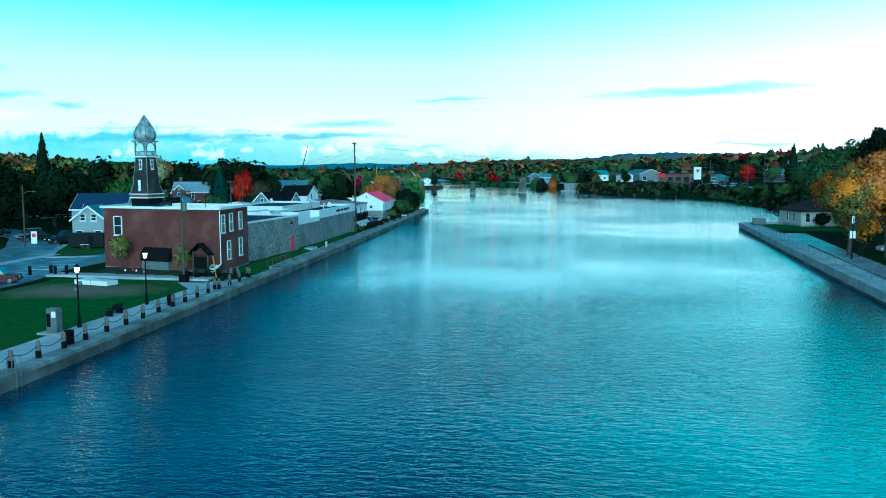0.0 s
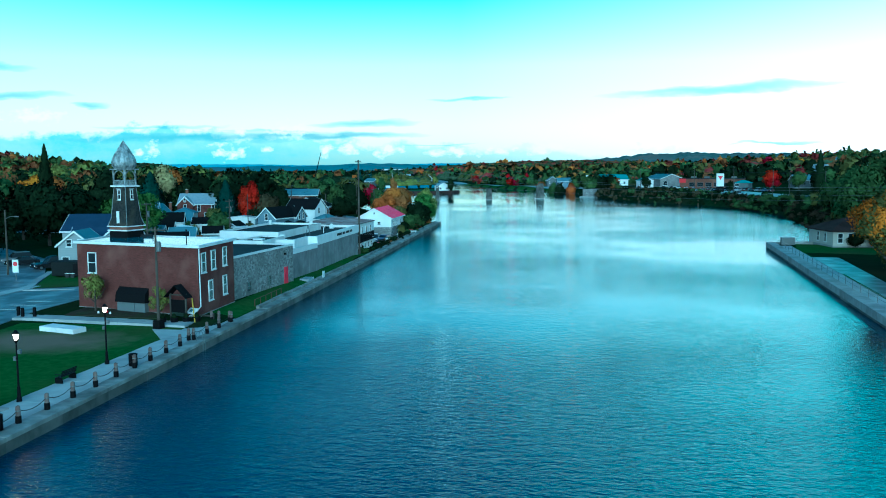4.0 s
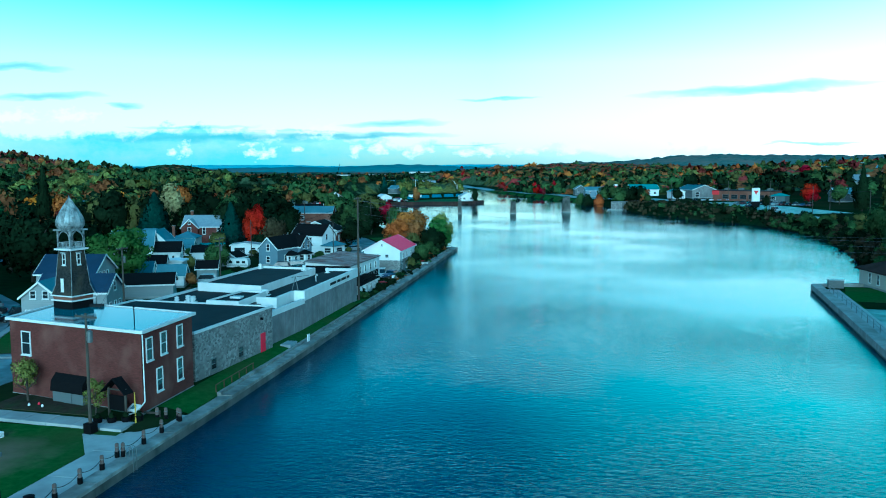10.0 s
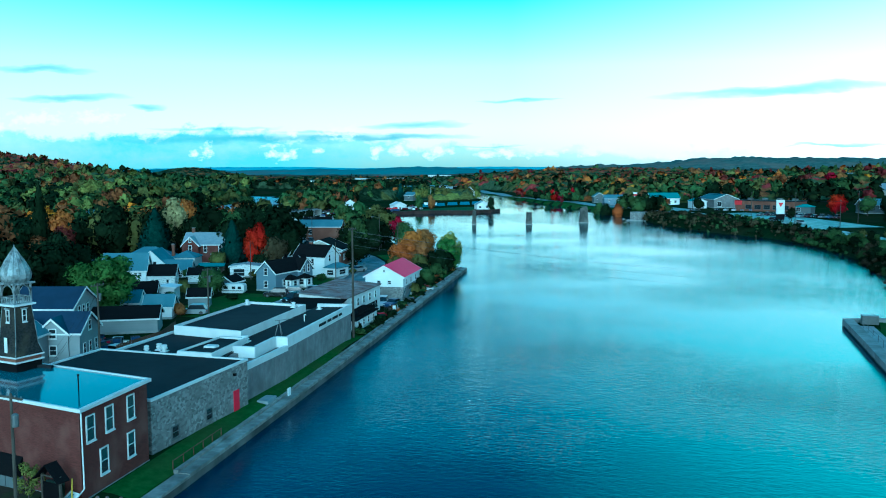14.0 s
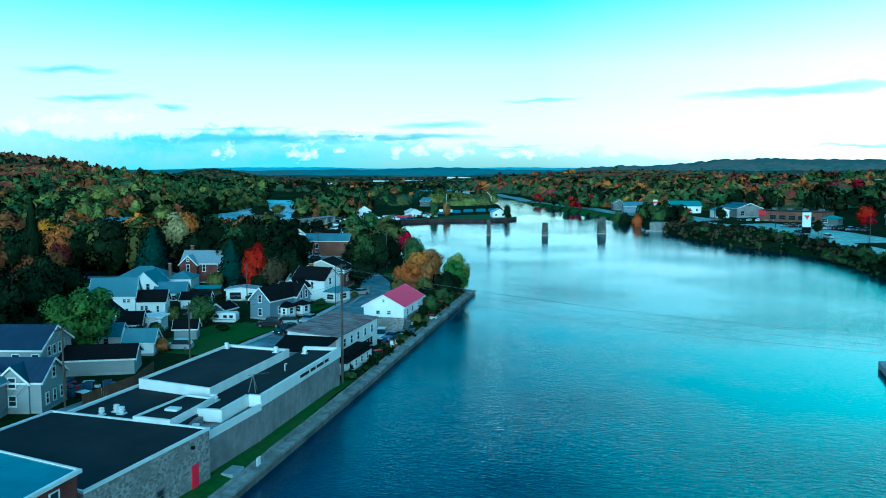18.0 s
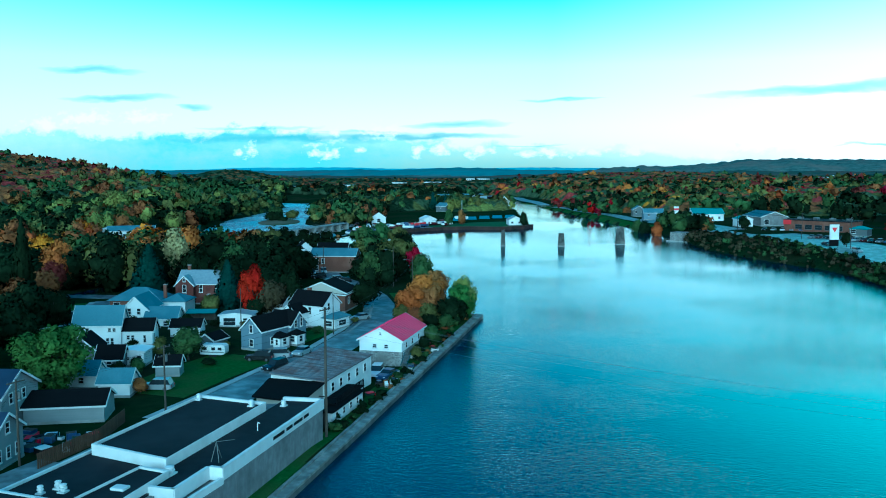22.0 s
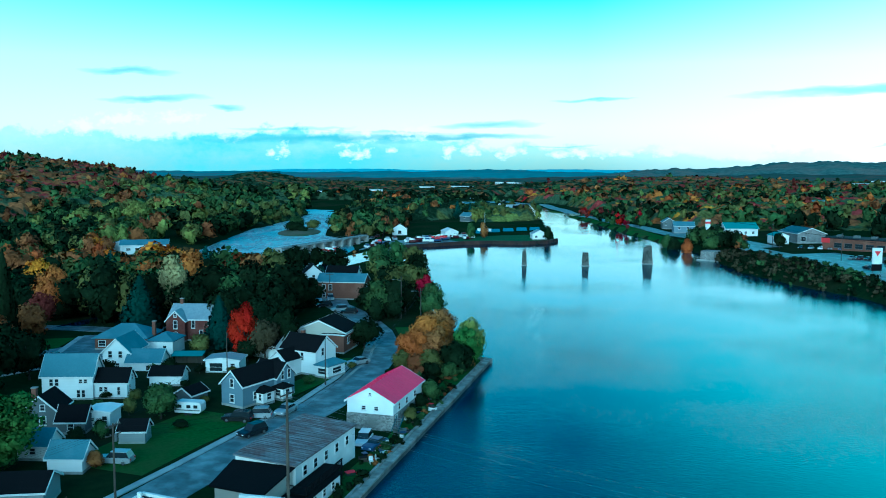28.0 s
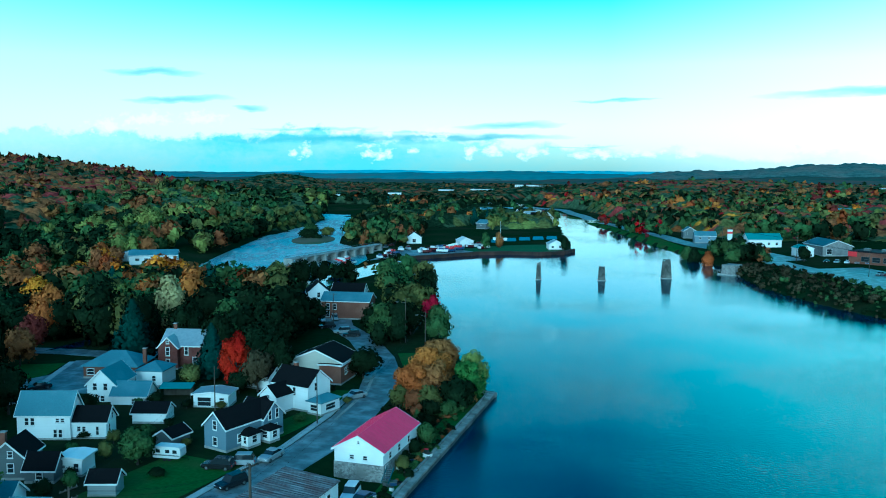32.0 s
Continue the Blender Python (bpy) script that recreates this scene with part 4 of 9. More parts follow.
def house(label, cx, cy, rot, w, d, eave, peak, wall, roof, wins=(), base=None, over=0.3, chimney=None, door=None, hip=False, trim=None, name="house", category="house", found=0.35):
    """Ridge along the local y; front gable towards local -y. wins: (side f/b/l/r, offset, height, w, h)."""
    z0 = gz(cx, cy) if base is None else base
    h = thing(name, label, category, at=pose(cx, cy, z0, 0, 0, rot))
    a, b = w / 2, d / 2
    s = Shape()
    if hip:
        s.box(-a, a, -b, b, -0.3, eave)
    else:
        p = [(-a, -b, -0.3), (a, -b, -0.3), (a, -b, eave), (0, -b, peak - 0.12), (-a, -b, eave), (-a, b, -0.3), (a, b, -0.3), (a, b, eave), (0, b, peak - 0.12), (-a, b, eave)]
        s.add(p, [(0, 1, 2, 3, 4), (9, 8, 7, 6, 5), (1, 6, 7, 2), (0, 4, 9, 5), (2, 7, 8, 3), (3, 8, 9, 4), (0, 5, 6, 1)])
    part("wall", s, wall, h)
    if found:
        part("foundation", Shape().box(-a - 0.04, a + 0.04, -b - 0.04, b + 0.04, -0.6, found), CONCRETE, h)
    t = 0.16
    if hip:
        e = over
        k = min(a, b) * 0.95
        ridge = max(b - k, 0.01) if b > a else 0.01
        rx = max(a - k, 0.01) if a >= b else 0.01
        P = [(-a - e, -b - e, eave), (a + e, -b - e, eave), (a + e, b + e, eave), (-a - e, b + e, eave)]
        R = [(-rx, -ridge, peak), (rx, -ridge, peak), (rx, ridge, peak), (-rx, ridge, peak)]
        s = Shape().add([(x, y, z - t) for x, y, z in P] + P + R, [(3, 2, 1, 0), (0, 1, 5, 4), (1, 2, 6, 5), (2, 3, 7, 6), (3, 0, 4, 7), (4, 5, 9, 8), (5, 6, 10, 9), (6, 7, 11, 10), (7, 4, 8, 11), (8, 9, 10, 11)])
        part("roof", s, roof, h)
    else:
        sl = (peak - eave) / a
        for sg in (-1, 1):
            x1, z1 = sg * (a + over), eave - sl * over
            y0, y1 = -b - over, b + over
            P = [(0, y0, peak), (x1, y0, z1), (x1, y1, z1), (0, y1, peak)]
            s = Shape().add([(x, y, z + t) for x, y, z in P] + [(x, y, z) for x, y, z in P],
                            [(0, 1, 2, 3), (7, 6, 5, 4), (0, 4, 5, 1), (1, 5, 6, 2), (2, 6, 7, 3), (3, 7, 4, 0)] if sg < 0 else [(3, 2, 1, 0), (4, 5, 6, 7), (1, 5, 4, 0), (2, 6, 5, 1), (3, 7, 6, 2), (0, 4, 7, 3)])
            part("roof_slope", s, roof, h)
            # bargeboards and eaves trim
            s = Shape()
            for yy in (y0, y1):
                q = 0.05 if yy < 0 else -0.05
                s.add([(0, yy - q, peak + t + 0.02), (x1, yy - q, z1 + t + 0.02), (x1, yy - q, z1 - 0.12), (0, yy - q, peak - 0.12), (0, yy, peak + t + 0.02), (x1, yy, z1 + t + 0.02), (x1, yy, z1 - 0.12), (0, yy, peak - 0.12)],
                      [(0, 1, 2, 3), (7, 6, 5, 4), (0, 4, 5, 1), (3, 2, 6, 7), (1, 5, 6, 2)])
            s.box(min(x1, x1 + sg * 0.05), max(x1, x1 + sg * 0.05), y0, y1, z1 - 0.06, z1 + t + 0.01)
            part("trim", s, trim or WHITE, h)
    for side, off, zz, ww, hh in wins:
        x, y, ang = {"f": (off, -b - 0.01, 0), "b": (-off, b + 0.01, 180), "r": (a + 0.01, off, 90), "l": (-a - 0.01, -off, -90)}[side]
        window(h, x, y, zz, ang, ww, hh)
    if chimney:
        x, y, z1 = chimney
        c = part("chimney", Shape().cbox(x - 0.35, x + 0.35, y - 0.35, y + 0.35, eave, z1, 0.04), BRICK2, h)
        part("chimney_cap", Shape().box(x - 0.42, x + 0.42, y - 0.42, y + 0.42, z1 + 0.002, z1 + 0.12), CONCRETE, c)
    if door:
        side, off, m = door
        x, y, ang = {"f": (off, -b - 0.02, 0), "r": (a + 0.02, off, 90), "l": (-a - 0.02, -off, -90)}[side]
        dr = part("door", Shape().box(-0.45, 0.45, -0.05, 0.02, 0.2, 2.25), m, h, at=pose(x, y, 0, 0, 0, ang))
        part("door_frame", Shape().box(-0.55, -0.452, -0.08, 0.02, 0.2, 2.35).box(0.452, 0.55, -0.08, 0.02, 0.2, 2.35).box(-0.45, 0.45, -0.08, 0.02, 2.252, 2.35), WHITE, dr)
        part("handle", Shape().box(0.33, 0.39, -0.1, -0.05, 1.15, 1.2), GREYMET, dr)
    return h


# ---- brick mill building with the tower ----
mill = thing("brick_building", "two-storey red brick building with a pale membrane roof", "brick building")
BP = [(0, 0), (-0.15, 8.7), (-15.0, 12.2), (-14.7, 3.75)][::-1]
part("wall", Shape().prism(BP, 0.0, 7.05), BRICK, mill)


def grown(poly, k):
    c = Vector((sum(p[0] for p in poly) / len(poly), sum(p[1] for p in poly) / len(poly)))
    return [tuple(c + (Vector(p) - c) * (1 + k / (Vector(p) - c).length)) for p in poly]


part("roof", Shape().prism(grown(BP, 0.1), 7.052, 7.2), SKYROOF, mill)


def wall_strip(poly, out, inn, z0, z1, skip=()):
    """A parapet or cornice all round a footprint."""
    o, i = grown(poly, out), grown(poly, inn)
    n = len(poly)
    s = Shape()
    for k in range(n):
        if k in skip:
            continue
        a, b = k, (k + 1) % n
        s.prism([o[a], o[b], i[b], i[a]][::-1], z0, z1)
    return s


part("cornice", wall_strip(BP, 0.38, 0.0, 7.04, 7.29), WHITE, mill)
part("foundation", Shape().prism(grown(BP, 0.05), -0.3, 0.62), OLDCONC, mill)


def on_wall(p0, p1, along_m, out=0.02):
    """Point and turn on the wall from p0 to p1, whose outer side is to the right of that way."""
    d = (Vector(p1) - Vector(p0)).normalized()
    n = Vector((d.y, -d.x))
    q = Vector(p0) + d * along_m + n * out
    return q.x, q.y, math.degrees(math.atan2(d.y, d.x))


for m, z, w, h in ((1.2, 5.55, 0.85, 1.75), (3.5, 5.6, 0.85, 1.75), (6.3, 5.65, 0.85, 1.75), (2.7, 2.7, 0.85, 1.8), (6.2, 2.75, 0.85, 1.8)):
    x, y, a = on_wall((0, 0), (-0.15, 8.7), m)
    window(mill, x, y, z, a, w, h)
x, y, a = on_wall((-14.7, 3.75), (0, 0), 2.0)
window(mill, x, y, 5.15, a, 0.95, 1.9)
part("downspout", Shape().tube([(0.12, 0.05, 6.95), (0.12, 0.1, 1.5), (-0.3, -0.4, 0.8), (-0.9, -1.0, 0.65)], 0.06), WHITE, mill)
part("vent_pipe", Shape().lathe(-3.3, 4.6, [(0.05, 7.2), (0.05, 8.3), (0.09, 8.32), (0.09, 8.45)], 8), BLACKMET, mill)
part("roof_kerb", Shape().box(-14.6, -10.0, 10.3, 10.6, 7.2, 7.45), TAR, mill)

tower = thing("wooden_tower", "dark shingled wooden tower with an onion dome of weathered tin", "tower", at=pose(-12.7, 9.9, 7.2, 0, 0, -14) @ Matrix.Diagonal((0.70, 0.70, 0.965, 1)))
part("plinth", Shape().cbox(-1.75, 1.75, -1.75, 1.75, 0, 0.75, 0.05), BLACKROOF, tower)
part("white_band", Shape().box(-1.95, 1.95, -1.95, 1.95, 0.752, 0.87), WHITE, tower)
S2 = math.sqrt(2)
part("base_skirt", Shape().lathe(0, 0, [(1.7 * S2, 0.872), (1.75 * S2, 1.2)], 4, turn=math.pi / 4), BRICK2, tower)
part("white_band", Shape().box(-1.98, 1.98, -1.98, 1.98, 1.202, 1.31), WHITE, tower)
part("shaft", Shape().lathe(0, 0, [(1.86 * S2, 1.312), (1.5 * S2, 2.2), (1.27 * S2, 4.2), (1.1 * S2, 5.6)], 4, turn=math.pi / 4), DARKWOOD, tower)
for sx in (-1, 1):
    for sy in (-1, 1):
        part("corner_board", Shape().tube([(sx * 1.86, sy * 1.86, 1.32), (sx * 1.5, sy * 1.5, 2.2), (sx * 1.27, sy * 1.27, 4.2), (sx * 1.1, sy * 1.1, 5.6)], 0.055, 4), TIN, tower)
for sx, ang in ((0, 0), (1, 90)):
    for z, r, hh in ((2.0, 1.62, 0.95), (4.75, 1.2, 0.95)):
        x, y = (0, -r - 0.03) if not sx else (r + 0.03, 0)
        if z > 3:
            window(tower, x, y, z, ang, 0.42, hh)
            part("window_hood", Shape().box(-0.42, 0.42, -0.2, 0.05, hh / 2 + 0.09, hh / 2 + 0.2), TIN, tower, at=pose(x, y, z, 0, 0, ang))
        elif not sx:
            part("boarded_window", Shape().cbox(-0.27, 0.27, -0.07, 0.02, -0.7, 0.62, 0.02), WHITE, tower, "white boarded-up window", at=pose(x, y - 0.02, z + 0.3, 0, 0, ang))
part("gallery_floor", Shape().box(-1.5, 1.5, -1.5, 1.5, 5.602, 5.76), WHITE, tower)
for sx in (-1, 1):
    for sy in (-1, 1):
        part("gallery_post", Shape().box(sx * 1.1 - 0.1, sx * 1.1 + 0.1, sy * 1.1 - 0.1, sy * 1.1 + 0.1, 5.762, 7.45), TIN, tower)
for k in range(4):
    s = Shape().box(-1.0, 1.0, -1.16, -1.08, 6.28, 6.36).box(-1.0, 1.0, -1.16, -1.08, 5.8, 5.86)
    for i in range(9):
        s.box(-0.96 + i * 0.24 - 0.03, -0.96 + i * 0.24 + 0.03, -1.15, -1.09, 5.862, 6.278)
    part("railing", s, TIN, tower, at=pose(0, 0, 0, 0, 0, 90 * k))
    arch = Shape()
    for sg in (-1, 1):
        arch.tube([(sg * 1.0, -1.12, 6.75), (sg * 0.8, -1.12, 7.1), (sg * 0.45, -1.12, 7.32), (sg * 0.1, -1.12, 7.4)], 0.06, 5)
    part("arch_brace", arch, TIN, tower, at=pose(0, 0, 0, 0, 0, 90 * k))
part("bell", Shape().lathe(0, 0, [(0.36, 6.55), (0.3, 6.7), (0.22, 7.0), (0.1, 7.1)], 12), GREYMET, tower, smooth=True)
part("eave_trim", Shape().box(-1.5, 1.5, -1.5, 1.5, 7.452, 7.6), TIN, tower)
DOME = [(1.38, 7.602), (1.72, 7.95), (1.78, 8.3), (1.6, 8.75), (1.2, 9.3), (0.75, 9.85), (0.35, 10.3), (0.08, 10.6), (0.02, 10.85)]
part("onion_dome", Shape().lathe(0, 0, DOME, 16), TIN, tower)
for i in range(16):
    a = 2 * math.pi * i / 16
    part("seam", Shape().tube([(r * 1.01 * math.cos(a), r * 1.01 * math.sin(a), z) for r, z in DOME[:-1]], 0.035, 4), TIN, tower)

# ---- stone building and the long plant behind it ----
stone = thing("stone_building", "low rubble stone building with a black tar roof", "stone building")
SP = [(-0.6, 9.9), (0.6, 25.3), (-16.6, 26.6), (-17.6, 13.9)]
part("wall", Shape().prism(SP, 0.0, 5.0), STONE, stone)
part("roof", Shape().prism(grown(SP, -0.25), 5.002, 5.06), TAR, stone)
part("parapet_cap", wall_strip(SP, 0.08, -0.3, 4.99, 5.2), WHITE, stone)
for m, z in ((3.2, 1.55), (8.4, 1.6)):
    x, y, a = on_wall(SP[0], SP[1], m)
    window(stone, x, y, z, a, 0.85, 0.95, GREYMET)
x, y, a = on_wall(SP[0], SP[1], 13.2)
dr = part("door", Shape().cbox(-0.5, 0.5, -0.06, 0.03, 0.45, 2.6, 0.02), REDPAINT, stone, "bright red steel door", at=pose(x, y, 0, 0, 0, a))
part("handle", Shape().box(0.34, 0.4, -0.13, -0.06, 1.45, 1.52), GREYMET, dr)
x, y, a = on_wall(SP[0], SP[1], 12.8)
part("wall_lamp", Shape().box(-0.12, 0.12, -0.25, 0.0, 4.1, 4.35), BLACKMET, stone, at=pose(x, y, 0, 0, 0, a))
for i in range(13):
    part("quoin", Shape().box(-0.45 if i % 2 else -0.3, 0.06, -0.06, 0.5, 0.2 + i * 0.37, 0.53 + i * 0.37), STONE, stone, at=pose(-0.6, 9.9, 0, 0, 0, -4.4))

plant = thing("water_plant_building", "long flat-roofed grey block plant with white parapets", "plant building")
part("river_wall", Shape().prism([(-0.1, 25.32), (0.35, 36.0), (-2.5, 36.0), (-2.5, 25.32)], 0.0, 3.7), BLOCK, plant)
part("low_parapet", Shape().prism([(-0.05, 25.34), (0.42, 36.0), (0.1, 36.0), (-0.4, 25.34)], 3.702, 4.35), WHITE, plant)
part("terrace_deck", Shape().prism([(-0.4, 25.34), (0.1, 36.0), (-2.5, 36.0), (-3.3, 25.34)], 3.703, 3.78), CONCRETE, plant)
part("main_wall", Shape().prism([(0.3, 36.02), (0.0, 59.3), (-4.6, 58.8), (-4.6, 36.02)], 0.0, 4.05), BLOCK, plant)
RP = [(0.38, 35.9), (0.08, 59.4), (-4.7, 58.9), (-4.9, 30.3), (-0.95, 30.3), (-0.95, 35.9)]
part("river_roof", Shape().prism(RP, 4.052, 4.85), TAR, plant)
s = Shape()
for a, b, t in ((0, 1, 0.3), (1, 2, 0.3), (3, 4, 0.3), (4, 5, 0.3), (5, 0, 0.3)):
    d = (Vector(RP[b]) - Vector(RP[a])).normalized()
    n = Vector((-d.y, d.x)) * t
    e = Vector((d.y, -d.x)) * 0.07
    A, B = Vector(RP[a]), Vector(RP[b])
    s.prism([tuple(A + e), tuple(B + e), tuple(B + n), tuple(A + n)], 4.04, 5.25)
part("parapet", s, WHITE, plant)
part("back_wall", Shape().prism([(-2.5, 25.9), (-4.62, 58.7), (-13.4, 55.0), (-15.3, 26.62)], 0.0, 4.5), BLOCK, plant)
part("back_roof", Shape().prism([(-2.5, 25.9), (-4.9, 36.2), (-14.6, 38.6), (-15.3, 26.7)], 4.502, 4.75), TAR, plant)
part("back_roof_cap", Shape().prism([(-15.45, 26.7), (-15.15, 26.7), (-14.45, 38.6), (-14.75, 38.6)], 4.5, 5.0), WHITE, plant)
TP = [(-4.85, 35.2), (-4.75, 54.2), (-13.4, 55.1), (-14.0, 37.0)]
part("tall_hall", Shape().prism(TP, 4.4, 5.55), TAR, plant)
part("tall_hall_fascia", wall_strip(TP, 0.14, -0.22, 4.78, 5.85), WHITE, plant)
BX = [(-3.4, 25.6), (-3.5, 33.4), (-6.6, 33.8), (-7.3, 25.9)]
part("roof_box", Shape().prism(BX, 4.6, 5.3), TAR, plant)
part("roof_box_fascia", wall_strip(BX, 0.12, -0.22, 4.76, 5.5), WHITE, plant)
part("hatch", Shape().cbox(-5.9, -4.6, 28.6, 29.6, 5.302, 5.5, 0.04), WHITE, plant)
part("dark_glazing", Shape().box(-3.38, -3.3, 26.5, 28.9, 3.9, 4.7).box(-3.38, -3.3, 29.4, 32.6, 3.9, 4.7), GLASS, plant)
for x, y, z, r in ((-11.9, 27.6, 4.75, 0.3), (-11.2, 28.9, 4.75, 0.34), (-10.3, 28.4, 4.75, 0.36), (-13.0, 54.0, 5.55, 0.3), (-6.0, 53.3, 5.55, 0.34), (-3.9, 34.2, 4.85, 0.5), (-2.3, 28.0, 3.78, 0.42), (-3.6, 56.5, 4.85, 0.33)):
    vt = part("roof_vent", Shape().lathe(x, y, [(r * 0.6, z), (r * 0.6, z + 0.3), (r * 0.95, z + 0.32), (r * 0.95, z + 0.44), (r * 0.7, z + 0.46), (r * 0.7, z + 0.58), (r * 0.85, z + 0.6), (r * 0.85, z + 0.7), (0.05, z + 0.78)], 12), WHITE, plant)
    part("vent_base", Shape().box(x - r, x + r, y - r, y + r, z - 0.01, z + 0.12), WHITE, vt)
part("aerial_frame", Shape().tube([(-2.0, 38.0, 4.85), (-1.7, 38.4, 6.5)], 0.04, 5).tube([(-1.2, 38.0, 4.85), (-1.6, 38.4, 6.5)], 0.04, 5).tube([(-1.6, 39.2, 4.85), (-1.65, 38.4, 6.6)], 0.04, 5).tube([(-2.2, 38.4, 6.55), (-0.2, 39.2, 6.75)], 0.03, 5), GREYMET, plant)
part("goose_neck", Shape().tube([(-2.2, 47.5, 4.85), (-2.2, 47.5, 5.6), (-2.1, 47.45, 5.75), (-1.9, 47.4, 5.7)], 0.06, 6), WHITE, plant)
# lettering too small to read, as bars
for i, (y0, y1) in enumerate(((46.0, 48.6), (49.1, 50.6), (51.0, 53.2), (53.6, 54.9))):
    x0, x1 = 0.38 - 0.3 * (y0 - 36) / 23.4, 0.38 - 0.3 * (y1 - 36) / 23.4
    part("lettering_bar", Shape().prism([(x0 + 0.07, y0), (x0 + 0.1, y0), (x1 + 0.1, y1), (x1 + 0.07, y1)], 4.5, 4.85), BLACKMET, plant)
# panel joints on the block wall
for y in np.arange(38.5, 59, 2.9):
    x = 0.3 - 0.3 * (y - 36) / 23.3
    part("pilaster", Shape().prism([(x - 0.1, y - 0.07), (x + 0.02, y - 0.07), (x + 0.02, y + 0.07), (x - 0.1, y + 0.07)], 0.2, 4.03), BLOCK, plant)
for y in (27.5, 30.2, 33.0):
    x = -0.1 + 0.45 * (y - 25.3) / 10.7
    part("pilaster", Shape().prism([(x - 0.1, y - 0.07), (x + 0.02, y - 0.07), (x + 0.02, y + 0.07), (x - 0.1, y + 0.07)], 0.2, 3.69), BLOCK, plant)

# ---- long metal-roofed shed with decks, and the red-roofed house ----
shed = thing("long_shed", "long white building with a rusty ribbed metal roof", "shed")
LP = [(-4.3, 70.3), (-3.9, 86.6), (-11.6, 87.2), (-12.1, 70.3)]
part("wall", Shape().prism(LP, [-0.6] * 4, [4.2, 4.2, 4.8, 4.8]), WHITE, shed)
s = Shape().prism(grown(LP, 0.35), [4.18, 4.18, 4.78, 4.78], [4.35, 4.35, 4.95, 4.95])
part("roof", s, RUSTROOF, shed)
for i, k in enumerate(np.linspace(0.02, 0.98, 30)):
    a, b = Vector(LP[0]).lerp(Vector(LP[1]), k), Vector(LP[3]).lerp(Vector(LP[2]), k)
    part("roof_rib", Shape().tube([(a.x + 0.2, a.y, 4.36), (b.x - 0.2, b.y, 4.96)], 0.05, 4), RUSTROOF, shed)
part("lower_wall", Shape().prism([(-5.0, 63.6), (-4.7, 70.28), (-11.9, 70.28), (-11.2, 64.4)], [-0.6] * 4, [3.3, 3.9, 3.9, 3.3]), BEIGE, shed)
part("lower_roof", Shape().prism([(-4.5, 63.1), (-4.3, 70.26), (-12.4, 70.26), (-11.6, 63.9)], [3.3, 4.0, 4.0, 3.3], [3.5, 4.2, 4.2, 3.5]), BLACKROOF, shed)
part("lower_front", Shape().prism([(-4.9, 63.55), (-7.6, 63.9), (-7.6, 63.8), (-4.9, 63.45)][::-1], -0.6, 3.2), WHITE, shed)
for y in (72.5, 75.2, 78.0, 81.0, 84.0):
    x, _, a = on_wall(LP[0], LP[1], y - 70.3)
    window(shed, x, y, 3.0, a, 0.9, 1.1)
deck = part("deck", Shape().box(-4.1, -1.6, 67.6, 77.5, 2.0, 2.16), BLACKROOF, shed)
for y in np.arange(67.7, 77.5, 1.6):
    part("deck_post", Shape().box(-1.75, -1.63, y, y + 0.12, -0.5, 3.05), BLACKROOF, deck)
for k in range(30):
    part("baluster", Shape().box(-1.72, -1.66, 67.8 + k * 0.33, 67.86 + k * 0.33, 2.162, 2.95), BLACKROOF, deck)
part("deck_rail", Shape().box(-1.76, -1.62, 67.6, 77.5, 2.952, 3.04).box(-4.1, -1.762, 67.6, 67.7, 2.952, 3.04), BLACKROOF, deck)
lower = thing("lean_to", "white lean-to with a black flat roof under the deck", "lean-to", at=pose(-2.9, 66.5, gz(-2.9, 66.5)))
part("wall", Shape().box(-1.4, 1.6, -1.4, 9.5, -0.4, 1.75), SIDING, lower)
part("roof", Shape().box(-1.5, 1.9, -1.7, 9.8, 1.752, 1.9), BLACKROOF, lower)
for y in (0.2, 2.6, 5.0, 7.4):
    window(lower, 1.61, y, 1.0, 90, 0.7, 0.8)
part("door", Shape().box(-0.4, 0.4, -0.04, 0.02, 0.0, 1.65), DARKWOOD, lower, at=pose(0.3, -1.41, 0))

red = house("white cottage with a magenta-red metal roof on a stone basement", -6.85, 106, 1.0, 7.3, 14.2, 4.35, 6.3, SIDING, REDROOF, base=-0.4, over=0.35, found=0,
            wins=[("f", -1.0, 3.3, 0.6, 0.55), ("f", 1.0, 3.3, 0.6, 0.55), ("f", 0, 5.4, 0.3, 0.35), ("r", -4.5, 3.2, 0.9, 0.9), ("r", -1, 3.2, 0.9, 0.9), ("r", 3, 3.2, 0.9, 0.9)], door=("r", -6.0, GREYMET))
part("basement", Shape().box(-3.73, 3.73, -7.18, 7.18, -1.3, 2.45), STONE, red)
for k in range(14):
    for sg in (-1, 1):
        y = -7.2 + k * 1.1
        a, b = (0, 6.13), (sg * 3.88, 4.0)
        part("roof_seam", Shape().tube([(sg * 0.05, y, 6.47), (sg * 3.95, y, 6.47 - 3.9 * 1.95 / 3.65)], 0.025, 4), REDROOF, red)

